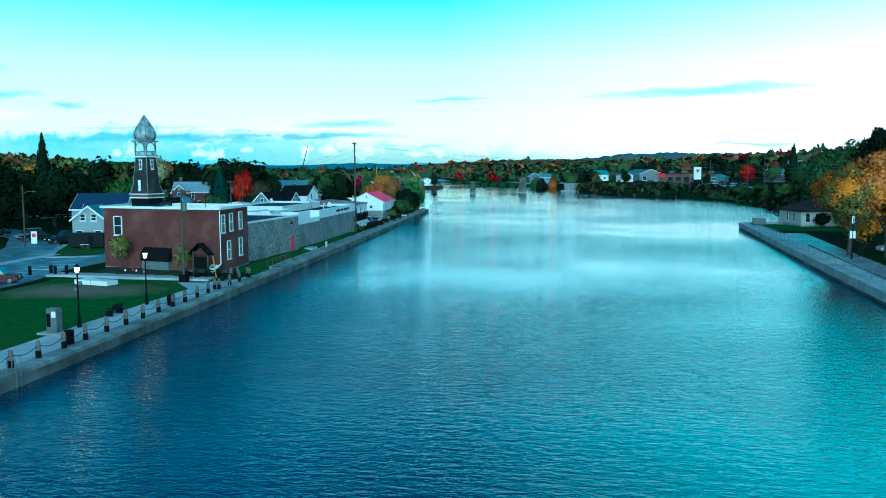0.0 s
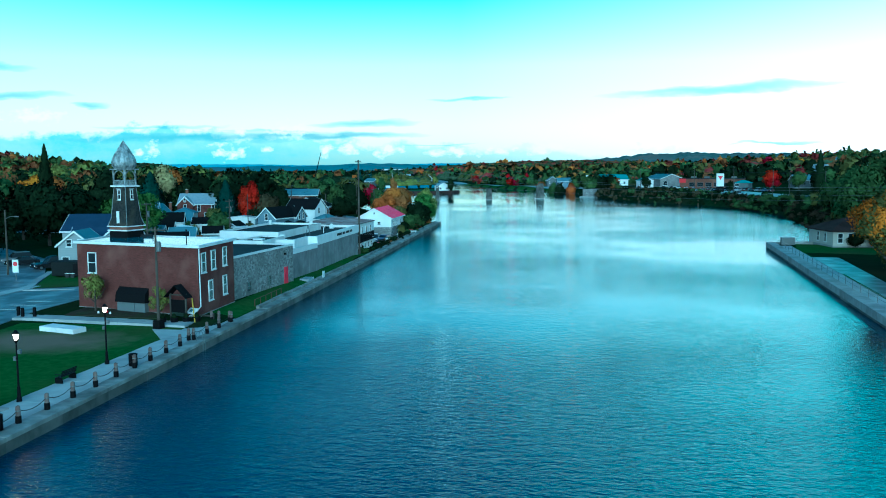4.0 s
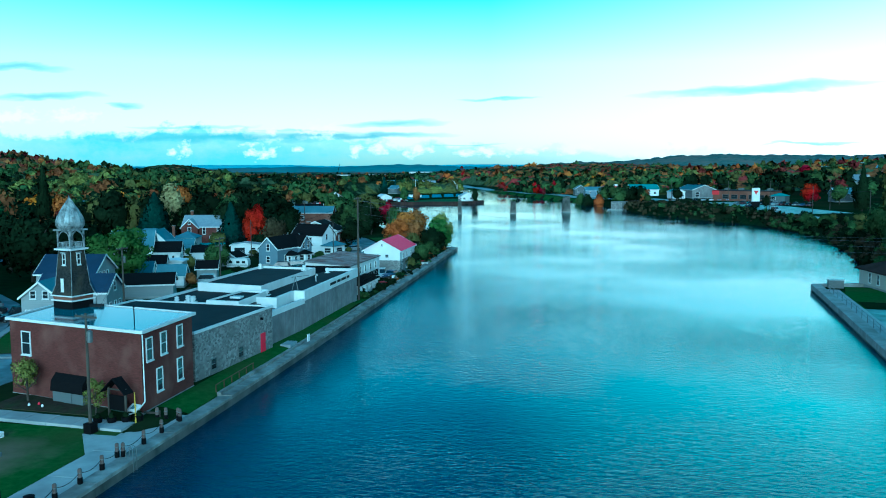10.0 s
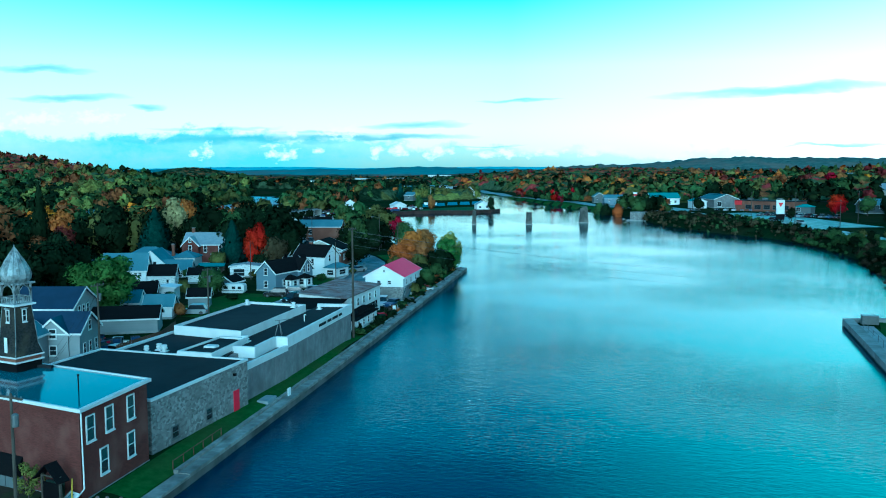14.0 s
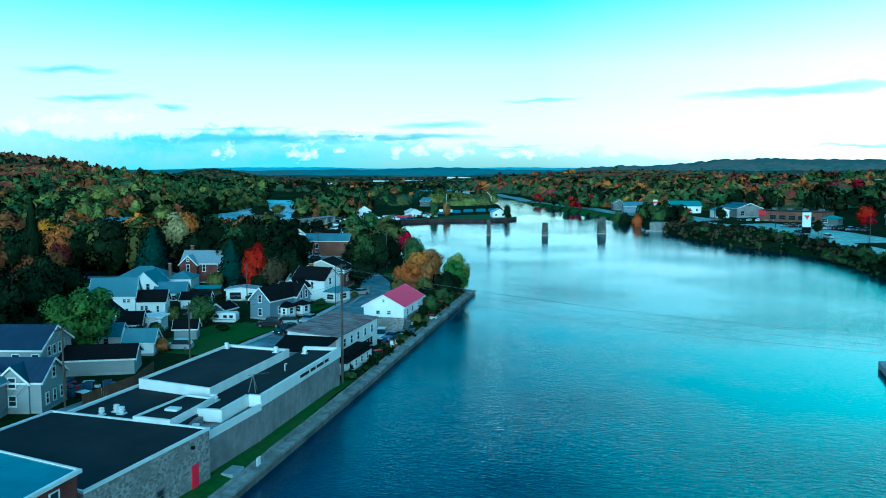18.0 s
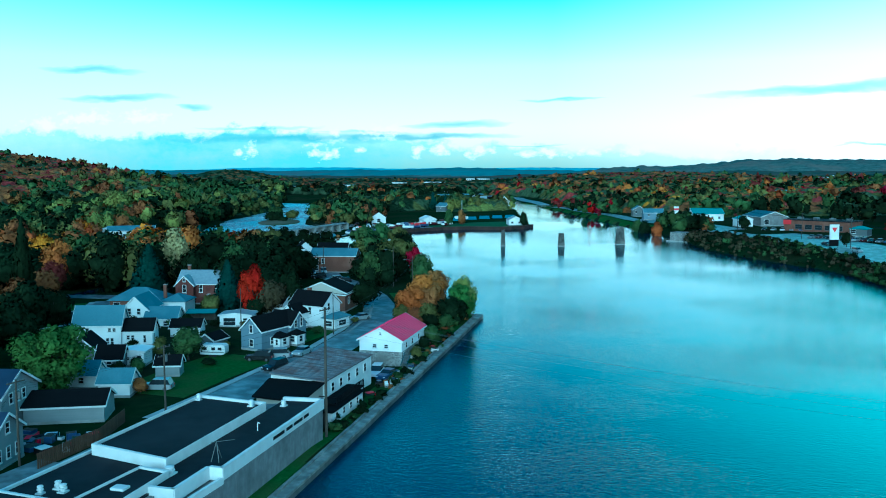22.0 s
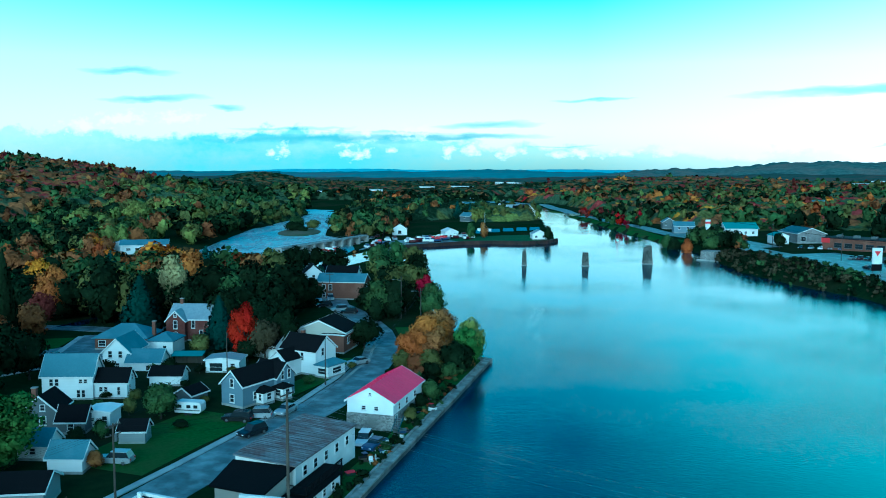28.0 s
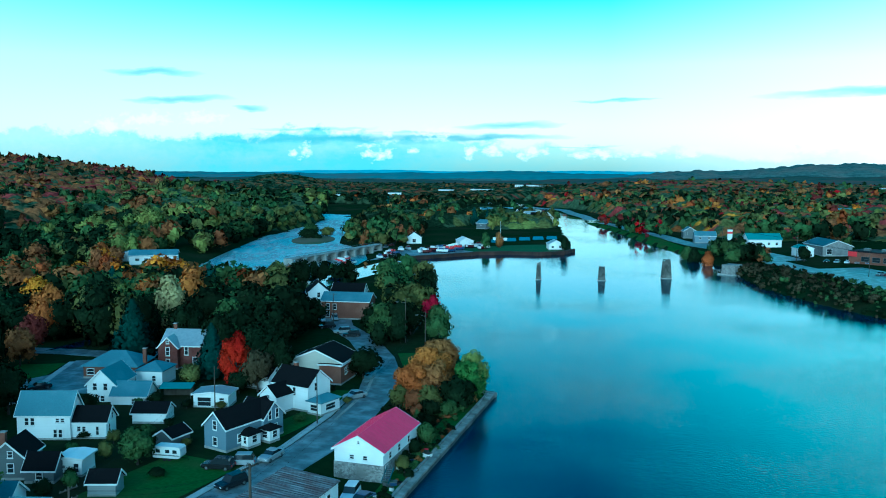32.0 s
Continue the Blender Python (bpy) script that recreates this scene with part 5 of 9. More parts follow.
# ---- houses of the village ----
house("grey sided house with a pale blue shingle roof", -34.6, 36.2, 10, 4.8, 5.0, 3.9, 5.8, LIGHTSID, BLUEROOF, [("f", -0.85, 4.2, 0.65, 0.9), ("f", 0.75, 4.2, 0.65, 0.9), ("f", -1.4, 1.7, 0.9, 1.0), ("f", 1.3, 1.7, 0.9, 1.0), ("r", 0, 1.7, 0.9, 1.2)])
house("grey two-storey house with a navy roof and cross gable", -34.3, 42.3, 102, 6.0, 9.4, 3.7, 5.75, LIGHTSID, NAVYROOF, [("f", -1.7, 1.5, 0.6, 1.2), ("f", 0, 1.5, 0.6, 1.2), ("f", 1.7, 1.5, 0.6, 1.2), ("f", 0.0, 4.2, 0.7, 1.1), ("l", 0.5, 1.4, 0.8, 1.1), ("l", 0.5, 3.2, 0.7, 1.0)], found=0.3)
house("grey front gable of the two-storey house", -32.5, 40.9, 12, 3.8, 3.0, 3.7, 5.4, LIGHTSID, NAVYROOF, [("f", 0, 1.5, 0.8, 1.1), ("f", 0, 3.6, 0.8, 1.1)])
house("pale two-storey house with a navy metal roof", -43.2, 54.6, 102, 8.4, 8.6, 4.6, 7.0, LIGHTSID, NAVYROOF, [("f", -2, 4.0, 0.7, 1.2), ("f", -0.6, 4.0, 0.7, 1.2), ("f", 0.8, 4.0, 0.7, 1.2), ("l", 1, 3.6, 0.9, 0.7), ("l", 3.6, 3.6, 0.9, 0.7), ("l", -2, 3.6, 0.9, 0.7)])
house("low grey garage with a black roof", -35.4, 60.0, 114, 5.6, 9.6, 2.2, 3.6, LIGHTSID, BLACKROOF, [], name="garage", category="garage")
house("small white outbuilding with a blue roof", -43.8, 73.9, 105, 3.8, 4.1, 2.1, 3.8, SIDING, BLUEROOF, [("l", 0, 1.3, 0.7, 0.8)], name="outbuilding", category="outbuilding")
house("small white outbuilding with a blue metal roof", -36.4, 71.2, 107, 3.8, 4.4, 2.1, 3.7, SIDING, BLUEROOF, [("f", 0.5, 1.3, 0.7, 0.8)], name="outbuilding", category="outbuilding")
house("grey cottage with a dark blue gable roof", -52.3, 84.6, 20, 4.8, 5.2, 3.2, 5.3, GREYSID, BLACKROOF, [("f", 0.4, 1.7, 0.8, 1.2), ("f", 0.4, 3.6, 0.6, 0.8)], chimney=(-2.2, 1.0, 5.6))
house("black-roofed lean wing of the grey cottage", -47.0, 84.2, 109, 3.5, 4.0, 2.0, 3.8, GREYSID, BLACKROOF, [("l", 0, 1.1, 0.8, 0.9)])
house("white flat cabin with a round window", -45.0, 87.8, 15, 3.6, 3.8, 2.5, 2.7, SIDING, SIDING, [("f", -0.8, 1.4, 0.4, 0.4), ("f", 1.0, 1.3, 0.7, 1.2)])
house("low garage with a black roof and grey gable", -35.9, 83.1, 110, 3.0, 3.6, 1.9, 3.1, LIGHTSID, BLACKROOF, [], name="garage", category="garage")
house("white two-storey house with a blue-grey shingle roof", -60.65, 99.5, 109, 4.7, 8.3, 4.2, 7.2, SIDING, BLUEROOF, [("l", -2.6, 3.0, 0.55, 1.1), ("l", -1.7, 3.0, 0.55, 1.1), ("l", 2.2, 3.2, 0.5, 0.6), ("l", 3.0, 3.2, 0.5, 0.6), ("l", 1.8, 1.1, 0.5, 1.2), ("l", 2.6, 1.1, 0.5, 1.2)], base=-0.05)
house("white house wing with a black roof", -54.6, 101.8, 109, 4.0, 6.2, 2.9, 4.8, SIDING, BLACKROOF, [("l", -1.2, 1.7, 0.5, 0.7), ("l", -0.4, 1.7, 0.5, 0.7), ("l", 1.7, 1.4, 0.4, 1.3), ("f", -0.8, 1.6, 0.6, 1.2), ("f", 0.4, 3.2, 0.6, 0.9)], base=-0.05)
house("white gabled house with a blue-grey roof", -67.6, 121.8, 14, 5.4, 8.0, 3.8, 6.4, SIDING, BLUEROOF, [("f", -1.2, 3.4, 0.7, 1.2), ("f", 0.8, 3.4, 0.7, 1.2), ("f", 0.2, 1.2, 0.7, 1.0)], base=-0.6)
house("white low wing with a blue-grey roof", -61.6, 120.6, 108, 5.6, 6.4, 2.2, 4.2, SIDING, BLUEROOF, [("l", 1.0, 1.2, 0.8, 0.9)], base=-0.6)
house("red brick bungalow with a blue-grey hip roof", -78.3, 136.6, 16, 11.0, 8.5, 2.6, 5.0, BRICK2, BLUEROOF, [("f", -4, 1.4, 1.4, 1.1), ("f", 3, 1.4, 1.4, 1.1)], hip=True, over=0.5, chimney=(6.0, -1.0, 5.6))
house("white flat-roofed house extension", -66.0, 132.6, 12, 5.4, 6.0, 3.2, 4.6, SIDING, BLUEROOF, [("f", 1, 1.7, 0.7, 1.0)], hip=True)
house("red brick house with a grey metal roof and front gable", -69.4, 149.0, 104, 8.4, 10.0, 4.9, 7.6, BRICK, GREYROOF, [("l", 0.6, 3.8, 0.7, 1.7), ("l", 4.4, 3.8, 0.7, 1.7), ("l", 2.4, 1.6, 0.7, 1.6), ("l", 4.6, 1.5, 0.7, 1.6), ("f", 0, 3.8, 0.7, 1.6), ("f", 0, 1.5, 0.7, 1.6)], chimney=(0.2, 3.4, 8.8))
house("red brick gable wing with white bargeboards", -71.2, 144.4, 14, 4.2, 3.4, 4.8, 6.9, BRICK, GREYROOF, [("f", 0, 3.9, 0.75, 1.7), ("f", 0, 6.0, 0.5, 0.7), ("f", 0, 1.4, 0.75, 1.6)])
house("white flat garage with a wide door", -46.2, 123.4, 14, 6.4, 4.4, 2.4, 2.8, SIDING, GREYROOF, [("f", -1.2, 1.1, 2.4, 1.5), ("f", 2.0, 1.4, 0.8, 0.8)], name="garage", category="garage")
house("small white shed with a dark roof", -50.6, 111.8, 108, 4.2, 5.6, 1.8, 3.1, SIDING, BLACKROOF, [], name="shed", category="shed")
house("open carport with a dark gable roof", -39.4, 102.0, -8, 3.4, 3.8, 1.9, 2.9, GREYSID, BLACKROOF, [], name="carport", category="carport")
house("blue-grey sided house with a black gable roof", -30.6, 107.2, -14, 4.7, 10.6, 3.7, 5.9, BLUESID, BLACKROOF, [("f", 0, 3.9, 0.7, 1.3), ("f", 0, 1.4, 0.8, 1.2), ("r", -2.6, 1.6, 0.7, 1.2)])
house("blue-grey cross wing with white trim", -29.4, 111.2, 76, 4.4, 5.4, 3.6, 5.7, BLUESID, BLACKROOF, [("f", -0.8, 3.8, 0.6, 1.4), ("f", 0.8, 3.8, 0.6, 1.4), ("f", 0, 1.5, 1.6, 1.2)])
house("white porch with a black roof", -28.2, 105.6, -14, 2.3, 2.6, 2.2, 3.0, SIDING, BLACKROOF, [("f", -0.5, 1.3, 0.5, 1.0), ("f", 0.5, 1.3, 0.5, 1.0), ("r", 0, 1.3, 0.9, 1.0)], name="porch", category="porch", hip=True)
house("white bay porch with a black roof", -26.4, 108.8, -14, 2.0, 2.2, 2.2, 2.9, SIDING, BLACKROOF, [("f", 0, 1.3, 1.0, 1.0), ("r", 0, 1.3, 0.9, 1.0)], name="porch", category="porch", hip=True)
house("white two-storey house with a black roof", -31.3, 128.3, 78, 6.2, 8.2, 4.5, 6.9, SIDING, BLACKROOF, [("f", -1.0, 4.2, 0.7, 1.3), ("f", 1.2, 1.6, 0.8, 1.3), ("l", 1.0, 3.4, 0.6, 1.4), ("l", -2.6, 3.4, 0.6, 1.2)], chimney=(1.0, 2.0, 7.4))
house("white gabled wing of the two-storey house", -33.6, 124.0, -14, 4.0, 5.0, 3.2, 4.9, SIDING, BLACKROOF, [("f", 0, 3.0, 0.7, 0.6)])
house("white veranda with a blue-grey roof", -25.6, 125.8, -14, 3.0, 5.0, 2.4, 3.3, SIDING, BLUEROOF, [("f", 0, 1.3, 1.6, 1.0), ("r", 0, 1.3, 2.4, 1.0)], name="porch", category="porch", hip=True)
house("beige gabled hall over brown brick walls", -36.6, 148.0, 4, 11.2, 9.0, 4.3, 6.6, BEIGE, BLACKROOF, [("r", -2, 2.6, 1.0, 1.2), ("f", 3.8, 2.6, 0.8, 1.2)])
house("brown brick block with a low roof", -33.2, 147.6, 4, 4.6, 9.2, 3.9, 4.0, BRICK2, BLACKROOF, [("r", -2.0, 2.4, 0.9, 1.2)])
house("dark brown house with a black roof among trees", -45.5, 138.5, 80, 6.5, 9.0, 2.8, 5.0, SIDING, BLACKROOF, [("l", 0, 1.4, 0.9, 1.1)])
house("brown brick house with a blue-grey roof", -62.0, 214, 100, 8.0, 14.0, 5.2, 7.2, BRICK2, BLUEROOF, [("l", -5, 3.6, 0.9, 1.5), ("l", -3, 3.6, 0.9, 1.5), ("f", 0, 3.6, 0.9, 1.4), ("l", -5, 1.4, 0.9, 1.4)])
house("white gabled house with dark roof", -79.0, 228, 30, 7.0, 9.0, 5.0, 8.0, SIDING, BLACKROOF, [("f", 0, 4.4, 0.8, 1.4), ("f", 0, 1.8, 0.8, 1.4), ("r", -2, 4.0, 0.8, 1.3)])
house("white gabled house with dark roof", -70.0, 232, 100, 6.5, 10.0, 4.6, 7.2, SIDING, BLACKROOF, [("l", -2, 3.6, 0.8, 1.4)])
house("long pale metal building with a blue-grey roof", -214, 324, 122, 11, 21, 4.6, 6.6, SIDING, BLUEROOF, [("l", k, 2.6, 1.8, 1.0) for k in (-7, -3, 1, 5)], name="workshop", category="workshop", over=0.6)
house("small pale metal shed", -231, 330, 30, 9, 8, 4.0, 5.2, WHITE, BLUEROOF, [], name="shed", category="shed")
# far bank, right
house("brown-roofed lock house with white pillars", 86.6, 89.5, 8, 13.0, 10.0, 3.0, 5.2, BEIGE, LOCKROOF, [("f", -5.2, 1.7, 0.8, 1.6), ("f", -3.4, 1.7, 0.8, 1.6), ("l", 2.0, 1.7, 0.8, 1.6), ("l", -1.0, 1.7, 0.8, 1.6)], hip=True, over=0.7)
house("long white hall with a teal metal roof", 59.8, 468, 106, 11, 17, 4.4, 7.2, SIDING, TEALROOF, [("l", k, 2.2, 1.2, 1.2) for k in (-6, -2, 2, 6)], name="hall", category="hall", over=0.5)
house("white workshop with a blue metal roof", 88, 434, 20, 14, 20, 4.6, 7.2, BLOCK, NAVYROOF, [("f", -4, 2.0, 2.4, 2.4), ("l", 0, 2.4, 1.4, 1.2)], name="workshop", category="workshop", over=0.5)
house("blue-fronted office of the workshop", 76, 421, 20, 7, 8, 4.0, 5.4, SIDING, TEALROOF, [("f", 0, 2.0, 2.0, 1.4)], name="office", category="office")
house("blue-grey house with a blue roof beside the highway", 30, 507, 100, 8, 12, 4.2, 6.6, BLUESID, BLUEROOF, [("l", -3, 3.0, 1.0, 1.4), ("l", 2, 3.0, 1.0, 1.4)])
house("grey house with dark roof beside the highway", 20, 540, 10, 8, 9, 4.4, 7.0, GREYSID, BLUEROOF, [("f", -2, 3.0, 1.0, 1.4)])
house("house with a pale blue roof on the bank", 146, 360, 100, 8, 9, 3.8, 6.4, GREYSID, BLUEROOF, [("l", -3, 3.0, 1.2, 1.4), ("l", 3, 3.0, 1.2, 1.4)])
store = thing("shop_row", "long low brown brick shop row with a red end sign", "shops", at=pose(116, 388, gz(116, 388), 0, 0, -32))
part("wall", Shape().box(-24, 6, -6, 9, -0.5, 4.6), BRICK2, store)
part("roof", Shape().box(-24.3, 6.3, -6.3, 9.3, 4.602, 5.0), TAR, store)
part("red_fascia", Shape().box(-24.2, -20.4, -6.5, -6.32, 2.6, 4.7), SIGNRED, store)
for k in range(5):
    x = -17 + k * 4.6
    window(store, x, -6.02, 1.7, 0, 3.2, 2.0, GREYMET)
for k in range(4):
    part("roof_unit", Shape().cbox(-20 + k * 7.5, -17.8 + k * 7.5, -1, 1.4, 5.002, 6.0, 0.08), GREYMET, store)
house("small petrol station with a teal roof", 119, 362, -30, 7, 6, 3.2, 4.4, GREYSID, TEALROOF, [("f", -2, 2, 2.0, 1.4)], name="shop", category="shop", hip=True)


# ---- trees ----
def crown_mesh(name, seed, mat, kind="round", clumps=420, size=0.09, lobes=0):
    """A crown in a unit box (about 1 high, 1 wide): lobes of many small leaf clumps round a darker heart."""
    r = np.random.RandomState(seed)
    if kind == "conifer":
        lobes = []
        n = clumps
        t = r.uniform(0, 1, n) ** 0.8
        rad = (1 - t) ** 0.8 * 0.42 * (0.72 + 0.28 * np.sin(t * 46 + 2.0 * np.sin(r.uniform(0, 6.28, n)))) + 0.01
        a = r.uniform(0, 2 * np.pi, n)
        q = rad * r.uniform(0.65, 1.0, n)
        cen = np.stack([q * np.cos(a), q * np.sin(a), t], -1)
        nor = np.stack([np.cos(a), np.sin(a), np.full(n, -0.3)], -1)
        sz = size * (0.5 + (1 - t))
    else:
        k = lobes or {"round": 22, "oval": 18, "spread": 26, "airy": 20}[kind]
        fine_lobes = clumps > 5000
        k = k * 3 if fine_lobes else k
        wz = {"round": 0.42, "oval": 0.46, "spread": 0.34, "airy": 0.46}[kind]
        wx = {"round": 0.36, "oval": 0.27, "spread": 0.42, "airy": 0.42}[kind]
        lc = r.normal(0, 1, (k, 3))
        lc /= np.linalg.norm(lc, axis=1)[:, None]
        lc *= r.uniform(0.25, 0.92 if fine_lobes else 0.8, (k, 1)) ** (0.5 if fine_lobes else 0.8)
        lc = lc * [wx, wx, wz] + [0, 0, 0.52]
        lr = r.uniform(0.13, 0.24, k) * (1.0 if k > 15 else 1.2) * (0.62 if kind == "airy" or fine_lobes else 1.0)
        w = r.choice(k, clumps, p=lr ** 2 / (lr ** 2).sum())
        d = r.normal(0, 1, (clumps, 3))
        d[:, 2] += 0.25
        d /= np.linalg.norm(d, axis=1)[:, None]
        cen = lc[w] + d * (lr[w] * r.uniform(0.7, 1.12, clumps))[:, None]
        nor = d
        sz = size * r.uniform(0.6, 1.35, clumps)
    n = len(cen)
    soft = nor * 0.75 + (cen - [0, 0, 0.45]) * 1.3 + [0, 0, 0.2]
    soft = soft + r.normal(0, 0.09, (n, 3))
    soft /= np.linalg.norm(soft, axis=1)[:, None]
    nor = nor + r.normal(0, 0.4, (n, 3))
    nor /= np.linalg.norm(nor, axis=1)[:, None]
    up = r.normal(0, 1, (n, 3))
    s = np.cross(nor, up)
    s /= np.linalg.norm(s, axis=1)[:, None]
    w2 = np.cross(nor, s)
    sz = np.asarray(sz)[:, None] * np.ones((n, 1))
    # each clump: a bent, uneven four-pointed leaf cluster
    pts = []
    for ca, sa, k, up_ in ((1, 0, 1.15, -0.3), (0, 1, 0.8, 0.15), (-1, 0, 1.15, -0.3), (0, -1, 0.8, 0.15)):
        j = r.uniform(0.6, 1.25, (n, 1))
        pts.append(cen + (s * ca + w2 * sa) * sz * k * j + nor * sz * up_)
    V = np.stack(pts, 1).reshape(-1, 3)
    NV = np.repeat(soft, 4, 0)
    base = np.arange(n)[:, None] * 4
    T = np.concatenate([base + np.array([[0, 1, 3]]), base + np.array([[1, 2, 3]])], 0)
    # heart that closes most of the see-through
    if kind == "conifer":
        hv, ht = [], []
        m = 8
        for z, q in ((0.02, 0.2), (0.5, 0.11), (0.98, 0.01)):
            hv += [(q * math.cos(2 * math.pi * i / m), q * math.sin(2 * math.pi * i / m), z) for i in range(m)]
        for j in range(2):
            for i in range(m):
                a, b, c, d2 = j * m + i, j * m + (i + 1) % m, (j + 1) * m + (i + 1) % m, (j + 1) * m + i
                ht += [(a, b, c), (a, c, d2)]
        hv = np.array(hv)
    else:
        bm = bmesh.new()
        bmesh.ops.create_icosphere(bm, subdivisions=1, radius=1.0)
        iv = np.array([q.co[:] for q in bm.verts])
        it = np.array([[q.index for q in f.verts] for f in bm.faces])
        bm.free()
        hv, ht = np.zeros((0, 3)), np.zeros((0, 3), int)
        for c, q in zip(lc, lr):
            ht = np.concatenate([ht, it + len(hv)])
            hv = np.concatenate([hv, iv * q * (0.02 if kind == "airy" else 0.4 if fine_lobes else 0.6 if clumps > 1000 else 0.68) * r.uniform(0.8, 1.2, (len(iv), 1)) + c])
    ht = np.array(ht)
    hn = hv - [0, 0, 0.4]
    hn = hn / (np.linalg.norm(hn, axis=1)[:, None] + 1e-6)
    verts = np.concatenate([V, hv])
    tris = np.concatenate([T, ht + len(V)])
    return verts.astype(np.float32), tris.astype(np.int32), np.concatenate([NV, hn]).astype(np.float32)


def tri_mesh(name, V, T, N, mat):
    me = bpy.data.meshes.new(name)
    me.vertices.add(len(V))
    me.vertices.foreach_set("co", V.ravel())
    me.loops.add(T.size)
    me.loops.foreach_set("vertex_index", T.ravel())
    me.polygons.add(len(T))
    me.polygons.foreach_set("loop_start", np.arange(0, T.size, 3))
    me.update(calc_edges=True)
    me.polygons.foreach_set("use_smooth", np.ones(len(T), bool))
    me.normals_split_custom_set_from_vertices(N)
    me.materials.append(mat)
    return me


CROWNS = {(k, i): crown_mesh("crown", 10 * i + j, None, k, 2000 if k != "conifer" else 2200, 0.037) for j, k in enumerate(("round", "oval", "spread", "conifer")) for i in range(3)}
HICROWNS = {(k, i): crown_mesh("crown", 10 * i + j, None, k, 8000 if k != "airy" else 1500, 0.019 if k != "airy" else 0.026) for j, k in enumerate(("round", "oval", "spread", "airy")) for i in range(3)}
FINECROWNS = {(k, i): crown_mesh("crown", 10 * i + j, None, k, 15000, 0.0135) for j, k in enumerate(("round", "oval", "spread")) for i in range(3)}
FARCROWNS = {(k, i, lod): crown_mesh("crown", 100 + 10 * i + j, None, k, (600, 180, 60, 14)[lod], (0.043, 0.070, 0.11, 0.20)[lod], (12, 7, 4, 3)[lod])
             for j, k in enumerate(("round", "oval", "spread", "conifer")) for i in range(4) for lod in range(4)}
TREE_MESH = {}
WORDS = dict(scrub="brown scrubby", dark="dark green", green="green", olive="olive green", fresh="fresh green", lime="yellow-green", orange="orange", gold="golden yellow", rust="rust brown", red="bright red", maroon="maroon", spruce="blue-green", pale="pale cream")


def trunk_mesh(kind):
    if ("trunk", kind) not in TREE_MESH:
        s = Shape()
        r = np.random.RandomState(len(kind))
        if kind == "conifer":
            s.tube([(0, 0, -0.03), (0, 0, 0.5), (0, 0, 0.97)], 0.02, 7, 0.003)
        else:
            s.tube([(0, 0, -0.03), (0.005, 0, 0.12), (0.01, 0.01, 0.3), (0, 0.01, 0.62)], 0.03, 8, 0.01)
            for i in range(7):
                a = i * 2.4
                q = r.uniform(0.18, 0.3)
                z = 0.2 + 0.04 * i
                s.tube([(0.006, 0.006, z), (q * 0.5 * math.cos(a), q * 0.5 * math.sin(a), z + 0.12), (q * math.cos(a), q * math.sin(a), z + 0.3)], 0.013, 5, 0.003)
        TREE_MESH[("trunk", kind)] = s.mesh("trunk", BARK)
    return TREE_MESH[("trunk", kind)]


TREE_N = 0


def tree(x, y, h, w, kind="round", colour="green", note="", low=0.0):
    """One tree: tapered trunk with limbs and a crown of leaf clumps, h high and w wide."""
    global TREE_N
    TREE_N += 1
    var = TREE_N % 3
    near = kind == "airy" or kind != "conifer" and (colour == "red" and y < 150 or h > 7 and x > -20 and y < 150 or h > 6 and math.hypot(x - 38, y + 5) < 118)
    key = (kind, var, colour, near)
    if key not in TREE_MESH:
        TREE_MESH[key] = tri_mesh("crown", *(FINECROWNS if near and colour == "gold" else HICROWNS if near else CROWNS)[(kind, var)], LEAF[colour])
    nm = "conifer_tree" if kind == "conifer" else "tree"
    what = "conifer" if kind == "conifer" else "broadleaf tree"
    t = thing(nm, f"{WORDS[colour]} {what} {note or 'standing on the ground'}", "tree", at=pose(x, y, gz(x, y), 0, 0, (TREE_N * 77) % 360))
    k = w / (0.78 if kind == "conifer" else {"round": 1.0, "oval": 0.78, "spread": 1.12, "airy": 1.1}[kind])
    part("trunk", trunk_mesh(kind), None, t, at=Matrix.Diagonal((h, h, h, 1)))
    z0 = h * (0.06 if kind == "conifer" else low)
    part("crown", TREE_MESH[key], None, t, at=Matrix.Translation((0, 0, z0)) @ Matrix.Diagonal((k, k, h - z0, 1)))
    if colour == "gold" and near:
        inner = (kind, (var + 1) % 3, "olive", True)
        if inner not in TREE_MESH:
            TREE_MESH[inner] = tri_mesh("inner_crown", *FINECROWNS[(kind, (var + 1) % 3)], LEAF["olive"])
        part("inner_crown", TREE_MESH[inner], None, t, "olive green inner leaves", at=Matrix.Translation((0, 0, z0)) @ Matrix.Diagonal((k * 0.97, k * 0.97, (h - z0) * 0.96, 1)))
    return t


FOREST = {}
CANOPY = []


